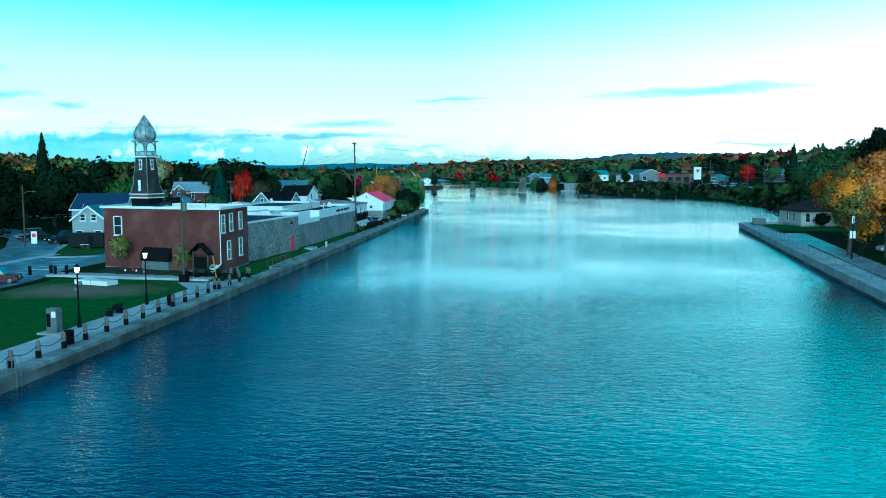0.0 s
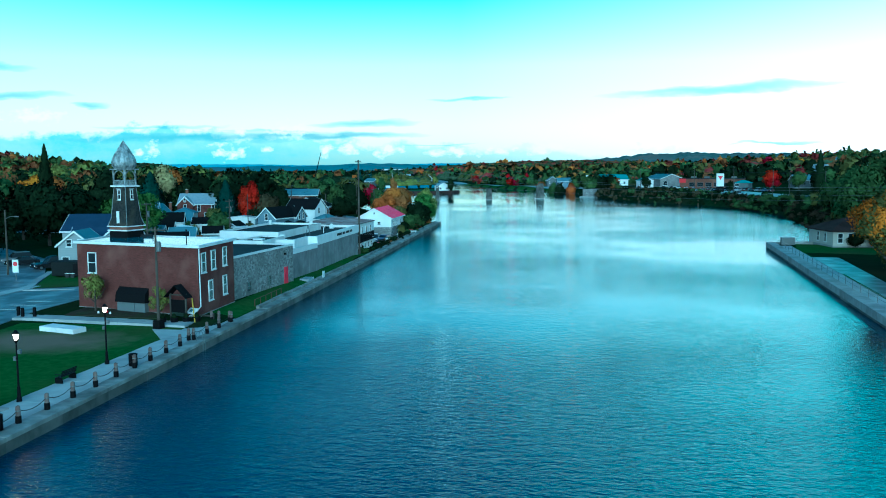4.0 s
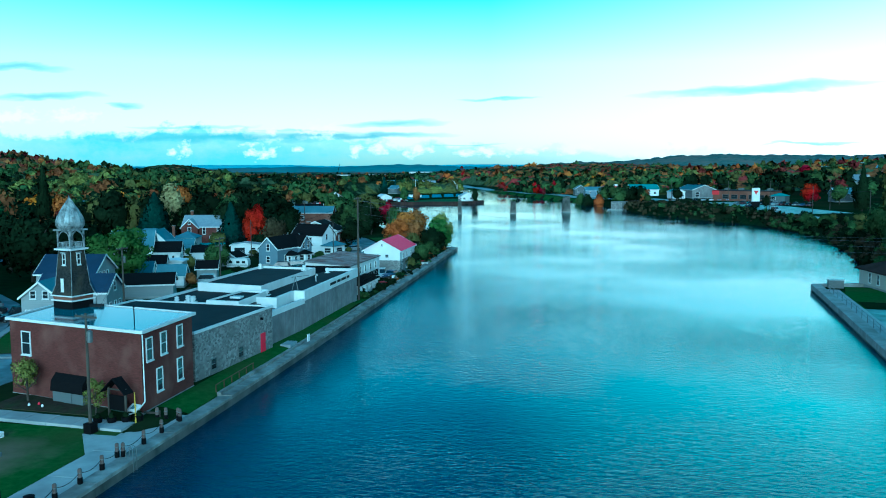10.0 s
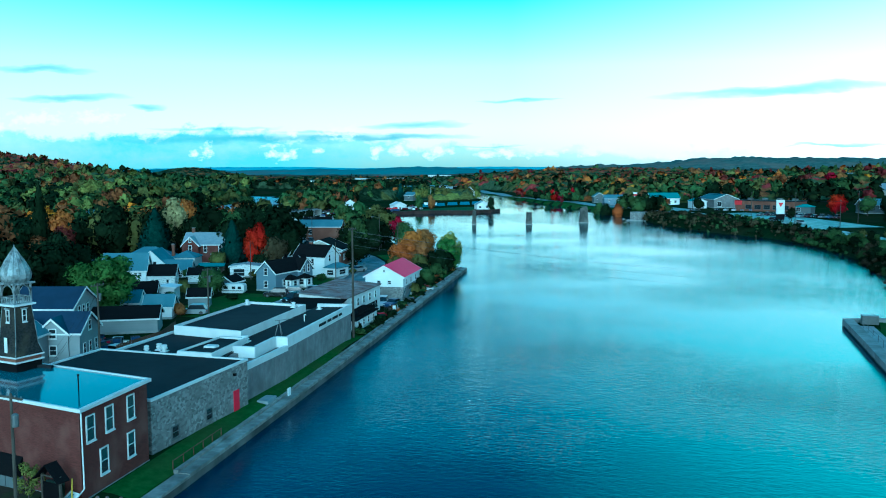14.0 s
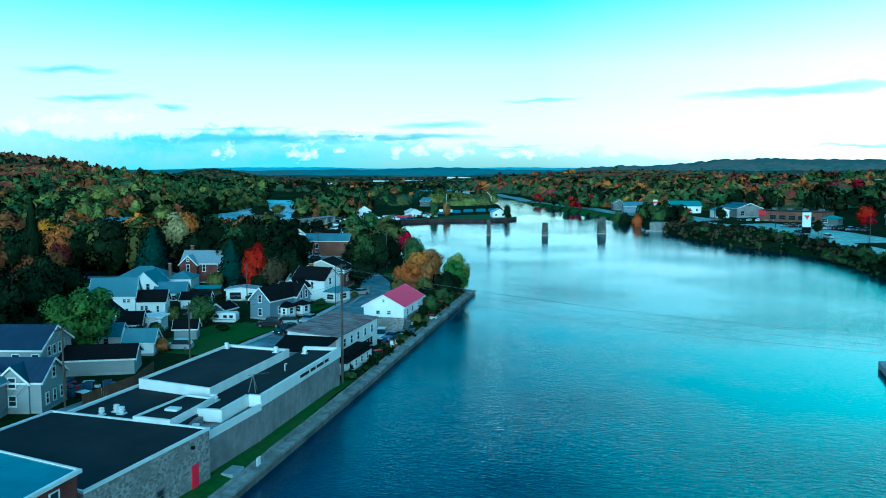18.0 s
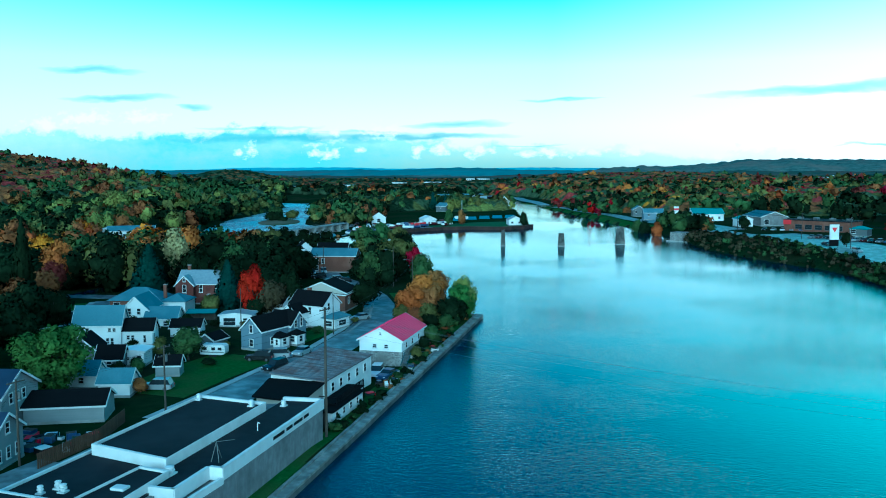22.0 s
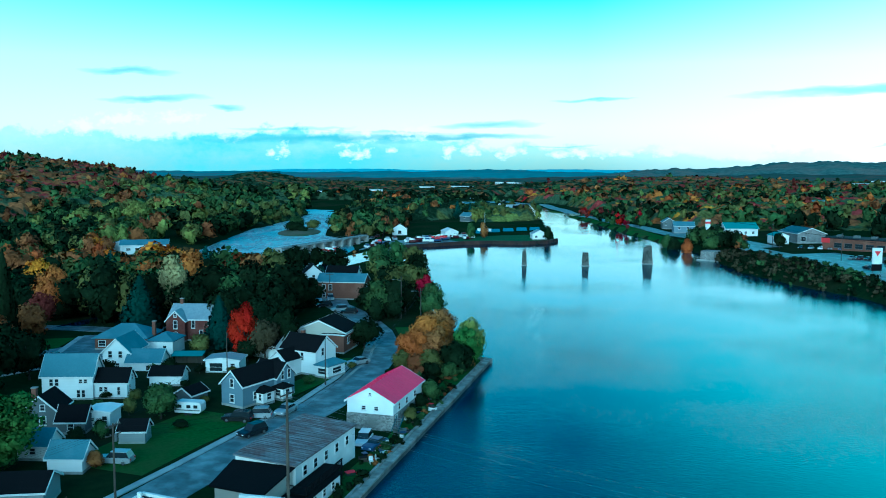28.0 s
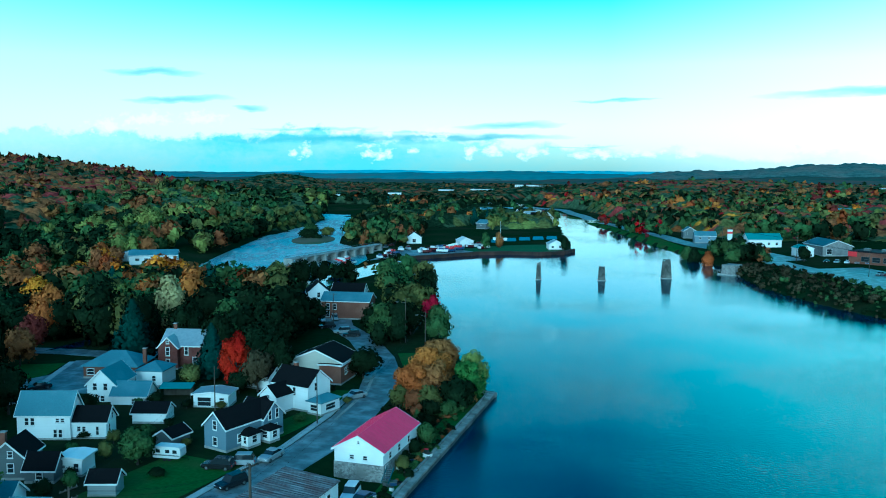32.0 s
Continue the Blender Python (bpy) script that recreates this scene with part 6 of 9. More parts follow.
def wood(poly, n, seed, mix, hmin, hmax, keep=None, fat=1.0):
    """Scatter far trees over an area; they are joined by colour later. mix: colour -> share."""
    r = np.random.RandomState(seed)
    if hmax >= 12:
        CANOPY.append((poly, mix, 0.5 * (hmin + hmax), keep))
    xs, ys = [p[0] for p in poly], [p[1] for p in poly]
    px, py = r.uniform(min(xs), max(xs), n * 3), r.uniform(min(ys), max(ys), n * 3)
    ok = inside(px, py, poly) & ~inside(px, py, RIVER_POLY) & ~inside(px, py, CANAL)
    ok &= edge_distance(px, py, CANAL) > (1.0 if hmax < 5 else 4)
    ok &= edge_distance(px, py, RIVER_POLY) > 3
    if keep is not None:
        ok &= keep(px, py)
    px, py = px[ok][:n], py[ok][:n]
    pz = height(px, py)
    cols = list(mix)
    p = np.array([mix[c] for c in cols], float)
    # neighbours tend to share a colour
    base = (np.sin(px * 0.021 + seed) * np.cos(py * 0.017 - seed) + 1) / 2 * 0.55 + r.uniform(0, 1, len(px)) * 0.45
    pick = np.searchsorted(np.cumsum(p / p.sum()), np.argsort(np.argsort(base)) / max(1, len(px)))
    for x, y, z, c in zip(px, py, pz, np.minimum(pick, len(cols) - 1)):
        FOREST.setdefault(cols[c], []).append((x, y, z, r.uniform(hmin, hmax), r.uniform(0.8, 1.2) * fat, r.randint(0, 4), r.uniform(0, 6.28), r.randint(0, 3)))


def clear_of(zones):
    def f(px, py):
        ok = np.ones(px.shape, bool)
        for cx, cy, q in zones:
            ok &= np.hypot(px - cx, py - cy) > q
        return ok
    return f


HOMES = [(-214, 324, 17), (-231, 330, 9), (-208, 312, 14), (-200, 305, 12), (-205, 300, 14), (-192, 290, 13), (-180, 272, 8), (-282, 352, 9), (-262, 312, 8), (-182, 340, 14), (-172, 330, 10), (-62, 214, 15), (-79, 228, 11), (-70, 232, 11), (-66, 148, 12), (-80, 141, 13), (-36, 148, 12), (-72, 226, 9), (-58, 200, 7), (-92, 262, 9), (-82, 244, 9),
         (-105, 152, 5), (-92, 118, 6), (-86, 140, 5), (-120, 151, 5), (-64, 205, 8), (-48, 190, 7), (-36, 172, 8), (-80, 160, 6), (-112, 150, 5), (-97, 152, 5), (-90, 152, 5)]
MIX_HILL = dict(dark=0.18, green=0.17, rust=0.36, maroon=0.19, orange=0.06, olive=0.04)
MIX_TOWN = dict(dark=0.5, green=0.25, olive=0.1, rust=0.08, orange=0.03, spruce=0.04)
MIX_RIGHT = dict(dark=0.24, green=0.30, olive=0.15, rust=0.14, maroon=0.075, gold=0.015, red=0.012, orange=0.045, lime=0.04)
wood([(-66, 240), (-85, 270), (-110, 330), (-150, 310), (-185, 240), (-130, 235)], 90, 36, dict(dark=0.45, green=0.25, olive=0.15, rust=0.15), 5, 9, clear_of(HOMES))
wood([(-75, 152), (-60, 175), (-62, 240), (-130, 240), (-160, 230), (-150, 160)], 150, 1, MIX_TOWN, 9, 15, clear_of(HOMES))
wood([(-95, 160), (-150, 160), (-260, 240), (-300, 330), (-210, 330), (-150, 270)], 190, 2, dict(dark=0.30, green=0.2, olive=0.12, rust=0.2, orange=0.12, gold=0.06), 8, 14, clear_of(HOMES))
wood([(-500, 940), (-370, 940), (-370, 1010), (-500, 1010)], 60, 30, MIX_TOWN, 10, 15)
# shade on this left side is put in as mostly dark leaves
wood([(-62, 20), (-80, 60), (-95, 110), (-130, 140), (-230, 200), (-230, 60), (-140, -20)], 170, 3, dict(dark=0.7, green=0.14, olive=0.06, rust=0.1), 9, 16)
wood([(-36, 176), (-56, 204), (-66, 240), (-84, 300), (-76, 304), (-45, 245), (-22, 190)], 55, 4, dict(dark=0.45, green=0.4, olive=0.15), 6, 11, clear_of(HOMES))
wood([(-110, 340), (-96, 352), (-108, 368), (-128, 345)], 14, 5, dict(dark=0.6, olive=0.2, rust=0.2), 3, 5)
wood([(-222, 384), (-238, 433), (-266, 513), (-283, 585), (-297, 650), (-330, 735), (-500, 1060), (-620, 900), (-470, 560), (-350, 400), (-300, 395), (-262, 360)], 420, 6, dict(dark=0.26, green=0.36, olive=0.2, lime=0.10, rust=0.08), 12, 19, clear_of(HOMES), 1.1)
wood([(-222, 384), (-238, 433), (-266, 513), (-283, 585), (-297, 650), (-310, 650), (-296, 585), (-280, 513), (-254, 433), (-240, 384)], 70, 40, dict(dark=0.4, green=0.3, olive=0.2, lime=0.1), 9, 15, clear_of(HOMES), 1.1)
wood([(-158, 452), (-140, 462), (-165, 560), (-240, 700), (-290, 770), (-283, 705), (-254, 635), (-215, 535), (-193, 485)], 110, 41, dict(dark=0.35, green=0.3, olive=0.2, rust=0.15), 8, 14)
wood([(-330, 300), (-470, 560), (-640, 940), (-1150, 1350), (-1500, 900), (-1000, 420), (-520, 260)], 2100, 7, MIX_HILL, 10, 16)
wood([(-215, 600), (-160, 590), (-110, 730), (-170, 860), (-260, 1050), (-390, 1050), (-290, 790)], 250, 8, MIX_TOWN, 9, 15)
wood([(-155, 395), (-140, 450), (-160, 560), (-215, 570), (-175, 450)], 55, 9, dict(dark=0.4, green=0.3, rust=0.2, olive=0.1), 8, 12)
# darker, bluer leaf mix in place of haze over this far stand
wood([(-500, 1080), (-240, 1080), (-230, 2300), (-1400, 2300), (-1150, 1400)], 260, 10, dict(spruce=0.10, dark=0.42, green=0.22, rust=0.18, maroon=0.08), 8, 13, None, 1.2)
wood([(-100, 880), (-40, 720), (20, 590), (60, 500), (110, 460), (200, 420), (420, 620), (420, 1100), (-80, 1150), (-180, 1000)], 1150, 11, MIX_RIGHT, 9, 16, clear_of([(59, 468, 20), (87, 432, 20), (30, 507, 12), (20, 540, 11), (76, 421, 12)]))
wood([(150, 390), (170, 330), (150, 240), (140, 150), (300, 130), (500, 300), (500, 600), (200, 430)], 420, 12, MIX_RIGHT, 8, 14, clear_of([(141, 343, 14), (150, 330, 15), (129, 262, 14), (140, 318, 12), (120, 372, 32)]))
wood([(-220, 1100), (440, 1100), (900, 1500), (900, 2400), (-220, 2400)], 700, 13, dict(dark=0.34, green=0.26, rust=0.2, maroon=0.16, orange=0.04), 10, 16, None, 1.15)
wood([(420, 600), (900, 700), (1400, 1400), (1400, 2300), (900, 1500), (430, 1000)], 500, 14, MIX_RIGHT, 13, 20, None, 1.0)
wood([(100, 95), (105, 130), (112, 200), (118, 240), (112, 255), (100, 245), (101, 190), (97, 150), (90, 112)], 40, 16, dict(dark=0.3, green=0.4, olive=0.3), 2.5, 5)
wood([(95, 80), (98, 120), (125, 125), (150, 60), (130, 20), (100, 30)], 40, 17, dict(dark=0.35, green=0.35, olive=0.3), 9, 14)
wood([(43, 378), (54, 323), (62, 308), (70, 291), (78, 279), (86, 268), (92, 251), (98, 228), (105, 240), (102, 262), (91, 305), (63, 372)], 700, 18, dict(scrub=0.42, dark=0.46, green=0.12), 0.9, 3.0, None, 1.25)
wood([(87, 100), (91, 130), (96, 160), (99, 195), (98, 226), (93, 252), (98, 254), (104, 226), (105, 190), (101, 155), (96, 125), (92, 100)], 320, 33, dict(scrub=0.3, dark=0.45, green=0.25), 1.0, 3.2, None, 1.25)
wood([(-2.2, 62), (1.2, 62), (0.2, 100), (-0.8, 130), (-5, 130), (-2.0, 100)], 110, 34, dict(dark=0.5, green=0.35, rust=0.15), 0.4, 1.3, None, 1.6)
wood([(-15, 126), (-4, 124), (-1.6, 138), (-3, 147), (-16, 150)], 70, 35, dict(dark=0.6, green=0.2, rust=0.2), 1.0, 3.0, None, 1.3)
wood([(44, 380), (30, 420), (46, 430), (58, 392)], 26, 19, dict(dark=0.4, green=0.5, rust=0.1), 5, 10)
wood([(-2, 500), (-28, 590), (-60, 690), (-20, 700), (12, 560)], 60, 20, dict(green=0.5, dark=0.3, red=0.1, maroon=0.1), 5, 10, lambda px, py: px > -0.38 * (py - 480) + 12)
wood([(-240, 318), (-228, 352), (-240, 372), (-300, 396), (-352, 398), (-330, 330), (-280, 290)], 110, 21, dict(dark=0.34, green=0.36, olive=0.12, lime=0.12, rust=0.06), 9, 15, clear_of(HOMES))
wood([(-120, 560), (-75, 600), (-100, 715), (-150, 700)], 40, 22, dict(olive=0.5, green=0.3, lime=0.2), 8, 13)
for colour, items in FOREST.items():
    VV, TT, NN, n = [], [], [], 0
    for x, y, z, h, fat, var, ang, shape in items:
        away = math.hypot(x - 38, y + 20)
        lod = 0 if away < 265 else 1 if away < 480 else 2 if away < 900 else 3
        V, T, N = FARCROWNS[("conifer" if colour == "spruce" else ("round", "oval", "spread")[shape], var, min(3, lod + (1 if h < 4.5 else 0)))]
        c, s_ = math.cos(ang), math.sin(ang)
        w = h * fat
        VV.append(np.stack([(V[:, 0] * c - V[:, 1] * s_) * w + x, (V[:, 0] * s_ + V[:, 1] * c) * w + y, V[:, 2] * h * 1.04 + z - 0.04 * h], -1))
        NN.append(np.stack([N[:, 0] * c - N[:, 1] * s_, N[:, 0] * s_ + N[:, 1] * c, N[:, 2]], -1))
        TT.append(T + n)
        n += len(V)
    me = tri_mesh("woodland", np.concatenate(VV).astype(np.float32), np.concatenate(TT).astype(np.int32), np.concatenate(NN), LEAF[colour])
    tagged(new("woodland", me), f"{WORDS[colour]} trees of the far woods", "woodland", kind="stuff")



def canopy():
    """Closed roof of the far woods: a sheet of uneven domes, one for each tree, coloured tree by tree."""
    r = np.random.RandomState(77)
    rad = 445 * np.exp(np.arange(0, 385) * 0.0046)
    ang = np.arange(-1.08, 0.62, 0.0024)
    R, A = np.meshgrid(rad, ang, indexing="ij")
    R = R * (1 + r.uniform(-0.0018, 0.0018, R.shape))
    X, Y = 38 + R * np.sin(A), -20 + R * np.cos(A)
    top, tint = np.zeros(X.shape), np.zeros(X.shape + (3,))
    free = ~inside(X, Y, CANAL) & ~inside(X, Y, RIVER_POLY)
    shore = np.minimum(edge_distance(X, Y, CANAL), edge_distance(X, Y, RIVER_POLY))
    cell = 10.0
    table = r.uniform(0, 1, (512, 512, 5))
    best, pick = np.zeros(X.shape), np.zeros(X.shape + (5,))
    I, J = np.floor(X / cell).astype(int), np.floor(Y / cell).astype(int)
    for di in (-1, 0, 1):
        for dj in (-1, 0, 1):
            h = table[(I + di) % 512, (J + dj) % 512]
            cx, cy = (I + di + 0.15 + 0.7 * h[..., 0]) * cell, (J + dj + 0.15 + 0.7 * h[..., 1]) * cell
            q = np.hypot(X - cx, Y - cy) / (cell * (0.62 + 0.3 * h[..., 2]))
            d = np.sqrt(np.clip(1 - q * q, 0, 1)) * (0.62 + 0.38 * h[..., 2])
            win = d > best
            best, pick = np.where(win, d, best), np.where(win[..., None], h, pick)
    stand = (np.sin(X * 0.011 + 1.0) * np.cos(Y * 0.009) + 1) / 2
    for poly, mix, mean, keep in CANOPY:
        m = inside(X, Y, poly) & free
        if keep is not None:
            m &= keep(X, Y)
        if not m.any():
            continue
        edge = np.clip(np.minimum(edge_distance(X, Y, poly), shore) / 9, 0, 1)
        z = mean * (0.22 + 0.62 * best) * edge * np.clip((R - np.interp(A, (-0.35, -0.1), (640, 540))) / 60, 0, 1)
        cols = list(mix)
        cum = np.cumsum([mix[c] for c in cols]) / sum(mix.values())
        k = np.minimum(np.searchsorted(cum, np.clip(0.75 * pick[..., 3] + 0.25 * stand, 0, 0.999)), len(cols) - 1)
        rgb = np.array([LEAFMID[c] for c in cols])[k] * (0.75 + 0.5 * pick[..., 4:5])
        win = m & (z > top)
        top, tint = np.where(win, z, top), np.where(win[..., None], rgb, tint)
    on = top > 0.6
    Z = height(X, Y) - 0.3 + top + r.uniform(-0.7, 0.7, X.shape) * (top > 3)
    n0, n1 = X.shape
    idx = np.arange(n0 * n1).reshape(n0, n1)
    ok = on[:-1, :-1] | on[1:, :-1] | on[:-1, 1:] | on[1:, 1:]
    Q = np.stack([idx[:-1, :-1], idx[:-1, 1:], idx[1:, 1:], idx[1:, :-1]], -1)[ok][:, ::-1]
    used = np.unique(Q)
    remap = np.zeros(n0 * n1, int)
    remap[used] = np.arange(len(used))
    Q = remap[Q]
    co = np.stack([X, Y, Z], -1).reshape(-1, 3)[used]
    me = bpy.data.meshes.new("woodland_canopy")
    me.vertices.add(len(co))
    me.vertices.foreach_set("co", co.astype(np.float32).ravel())
    me.loops.add(Q.size)
    me.loops.foreach_set("vertex_index", Q.astype(np.int32).ravel())
    me.polygons.add(len(Q))
    me.polygons.foreach_set("loop_start", np.arange(0, Q.size, 4))
    me.update(calc_edges=True)
    me.polygons.foreach_set("use_smooth", np.ones(len(Q), bool))
    rgba = np.concatenate([tint.reshape(-1, 3)[used], np.ones((len(used), 1))], 1)
    me.attributes.new("species", "FLOAT_COLOR", "POINT").data.foreach_set("color", rgba.astype(np.float32).ravel())
    me.materials.append(CANOPYLEAF)
    tagged(new("woodland_canopy", me), "closed autumn canopy of the far woods", "woodland", kind="stuff")


canopy()

# trees that can be told apart
for a in (
    (-47.8, 133, 11.0, 7.8, "round", "red", "behind the blue-grey house"), (-43.5, 133.5, 8.4, 7.4, "round", "scrub", "beside the red crown"), (-46, 131, 5.0, 6.0, "spread", "dark", "under the red crown"),
    (-42.0, 139.0, 10.4, 8.4, "round", "dark", "beside the red one"), (-83, 147, 14.0, 11.5, "conifer", "spruce", "behind the bungalow"), (-57, 138.5, 11.6, 8.4, "conifer", "spruce", "beside the brick house"),
    (-101, 126, 21.5, 7.0, "conifer", "dark", "rising over the wood"), (-11.4, 142.0, 9.6, 9.6, "round", "orange", "at the end of the quay"), (-13.0, 135.5, 8.4, 8.4, "round", "orange", "at the end of the quay"), (-8.4, 136.5, 8.0, 7.6, "round", "rust", "at the end of the quay"),
    (-11.5, 149.5, 9.6, 8.5, "round", "rust", "at the end of the quay"), (-3.2, 140.5, 8.6, 7.6, "round", "fresh", "at the tip of the quay"), (-3.4, 143.2, 9.0, 7.0, "round", "lime", "at the tip of the quay"), (-4.2, 133.5, 6.4, 6.6, "round", "dark", "leaning over the quay"),
    (-7.6, 131.0, 5.6, 5.4, "round", "olive", "at the end of the quay"), (-2.6, 136.6, 5.4, 4.6, "round", "dark", "leaning over the quay"), (-6.4, 127.8, 4.0, 4.6, "spread", "dark", "in the scrub of the quay"), (-3.4, 129.6, 3.6, 4.4, "spread", "green", "in the scrub of the quay"),
    (-10.6, 130.6, 4.4, 4.6, "round", "rust", "in the scrub of the quay"), (-13.5, 131.5, 4.6, 4.6, "round", "olive", "in the scrub of the quay"), (-4.8, 122, 3.0, 4.0, "spread", "dark", "beside the quay"), (-2.6, 110, 2.8, 3.2, "round", "dark", "beside the cottage"), (-2.2, 113.5, 4.2, 4.0, "round", "green", "beside the cottage"), (-1.9, 103.2, 2.6, 2.6, "round", "olive", "beside the cottage"),
    (-3.0, 106.5, 2.2, 2.6, "spread", "dark", "beside the cottage"), (-16.5, 158, 7.5, 7.5, "round", "rust", "above the water"),
    (-28.6, 149.5, 7.4, 8.6, "round", "dark", "beside the bend of the street"), (-41, 214, 12.5, 13, "spread", "olive", "above the water"), (-33, 205, 9.5, 7.0, "round", "red", "above the water"), (-36, 196, 9.5, 9.5, "round", "dark", "above the water"),
    (-29, 198, 8.5, 8.0, "round", "green", "above the water"), (-44, 228, 11, 10, "round", "dark", "above the water"), (-55, 262, 12, 11, "spread", "dark", "on the bank"), (-63, 280, 12, 11, "spread", "olive", "on the bank"),
    (-57, 163, 13.5, 14, "spread", "dark", "behind the houses"), (-50.5, 147, 9.5, 9.0, "round", "dark", "behind the red one"), (-64, 152, 12, 10, "round", "dark", "behind the brick house"), (-76, 157, 13, 11, "round", "dark", "behind the brick house"), (-68, 163, 14, 11, "round", "green", "behind the brick house"), (-76, 106, 9, 9, "round", "dark", "beside the white house"), (-84, 109, 10, 9, "round", "dark", "beside the parking area"), (-96, 118, 10, 9, "round", "rust", "beside the lawn"), (-104, 136, 9, 9, "round", "rust", "beside the lawn"), (-110, 146, 10, 9, "round", "maroon", "beside the lawn"), (-60, 168, 14, 13, "round", "dark", "behind the houses"), (-70, 176, 17, 15, "spread", "dark", "behind the houses"), (-56, 158, 10, 9, "round", "dark", "behind the houses"), (-54, 150, 9, 8, "oval", "dark", "beside the brick house"),
    (-75, 196, 15, 12, "oval", "olive", "behind the houses"), (-92, 172, 15.5, 9, "oval", "pale", "among darker trees"), (-98, 188, 17, 13, "round", "orange", "among darker trees"), (-106, 202, 16, 11, "round", "orange", "among darker trees"), (-128, 170, 14, 11, "round", "orange", "among darker trees"), (-148, 186, 15, 12, "round", "gold", "among darker trees"), (-116, 184, 13, 11, "round", "lime", "among darker trees"),
    (-90, 160, 11, 9, "oval", "dark", "behind the bungalow"), (-110, 168, 13, 12, "spread", "orange", "among darker trees"), (-121, 160, 13, 11, "spread", "orange", "among darker trees"), (-138, 176, 15, 11, "round", "gold", "among darker trees"),
    (-43.8, 66.8, 11.2, 13.0, "round", "fresh", "beside the blue-roofed outbuildings"), (-66, 84, 11, 11, "round", "dark", "beside the white house"), (-74, 96, 12, 11, "round", "dark", "beside the street"), (-78, 84, 13, 12, "spread", "dark", "beside the street"),
    (-64, 72, 13, 12, "round", "dark", "behind the navy-roofed house"), (-60, 50, 13, 12, "round", "dark", "beside the side street"), (-72, 60, 14, 12, "round", "green", "beside the side street"), (-56, 34, 12, 11, "spread", "dark", "beside the side street"),
    (-68, 40, 14, 12, "round", "dark", "beside the side street"), (-88, 70, 15, 13, "round", "green", "beside the side street"), (-41.0, 82.4, 2.6, 2.8, "round", "green", "in a garden"), (-41.6, 78.2, 3.0, 3.2, "round", "dark", "in a garden"), (-33.6, 72.3, 2.6, 3.0, "round", "rust", "in a garden"),
    (-38.8, 93.0, 6.0, 6.4, "round", "green", "in a garden"), (-44.6, 93, 3.0, 2.6, "round", "olive", "in a garden"), (-58, 133, 5, 6.5, "spread", "olive", "in a garden"), (-55, 118, 3.0, 3.6, "round", "dark", "in a garden"), (-64, 112, 3.4, 4.0, "round", "dark", "in a garden"),
    (-11.6, 1.6, 4.3, 3.4, "airy", "lime", "with sparse leaves before the brick wall", 0.12), (-3.6, -0.9, 3.3, 2.9, "airy", "lime", "with sparse leaves beside the pole", 0.2),
    (71.6, 29.5, 12.6, 11.5, "spread", "gold", "beside the far quay", 0.24), (75.6, 28.0, 14.0, 11.5, "round", "orange", "beside the far quay", 0.24), (79.5, 48, 12, 11, "round", "gold", "beside the car park"), (92, 104, 14.5, 13, "round", "green", "beside the lock house"), (99, 128, 16, 14, "round", "green", "on the bank"), (106, 132, 17, 15, "round", "green", "on the bank"), (111, 128, 21, 16, "round", "dark", "on the bank"), (116, 136, 20, 16, "round", "green", "on the bank"), (96, 116, 11, 11, "spread", "green", "on the bank"), (104, 160, 12, 12, "spread", "green", "on the bank"), (112, 182, 12, 12, "spread", "olive", "on the bank"), (95, 44, 18, 15, "round", "dark", "behind the golden trees"), (98, 58, 18, 15, "round", "green", "behind the golden trees"),
    (84.5, 83.2, 3.0, 3.8, "round", "dark", "before the lock house"), (88, 82.6, 4.2, 4.6, "round", "green", "before the lock house"), (141, 344, 9, 9, "round", "green", "beside the highway"), (150, 346, 10, 10, "round", "dark", "beside the highway"), (99, 74, 14, 13, "round", "dark", "behind the lock house"), (100, 94, 12, 11, "round", "olive", "behind the lock house"), (94, 100, 9, 9, "round", "green", "on the bank"),
    (129, 346, 10, 10.5, "round", "red", "beside the highway"), (34, 398, 9.5, 6.0, "oval", "orange", "at the bank of the canal"), (27, 412, 11, 8, "round", "dark", "at the bank of the canal"), (24, 424, 10, 7, "oval", "green", "at the bank of the canal"),
    (104, 312, 6, 4.5, "round", "dark", "beside the highway"), (75, 400, 8, 7, "round", "dark", "before the workshop"), (-39, 432, 8, 5, "oval", "dark", "at the point"), (-82, 432, 9, 6, "oval", "green", "on the point"), (-76, 438, 8, 5, "oval", "rust", "on the point"),
    (-300, 431, 19, 21, "round", "lime", "above the river meadow"), (-288, 384, 15, 16, "spread", "lime", "above the river meadow"), (-322, 408, 16, 18, "round", "lime", "above the river meadow"), (-276, 392, 11, 11, "round", "green", "above the river meadow"), (-250, 424, 12, 9, "oval", "lime", "on the river bank"), (-276, 478, 14, 14, "round", "olive", "on the river bank"), (-266, 372, 10, 9, "oval", "dark", "above the river meadow"),
    (-226, 502, 10, 16, "spread", "dark", "on the river island"), (-231, 516, 12, 16, "spread", "green", "on the river island"), (-222, 522, 10, 13, "spread", "olive", "on the river island"), (-219, 500, 6.5, 9, "spread", "dark", "on the river island"), (-238, 527, 12, 14, "round", "green", "on the river island"),
    (-111, 259, 12, 12, "spread", "olive", "before the river dam"), (-106, 268, 11, 10, "round", "dark", "before the river dam"), (-122, 268, 9, 9, "round", "dark", "before the river dam"), (-134, 276, 7, 8, "round", "green", "before the river dam"),
    (138, 300, 19, 7, "conifer", "dark", "rising over the far bank"), (122, 215, 8, 9, "round", "green", "on the far bank")):
    tree(*a)
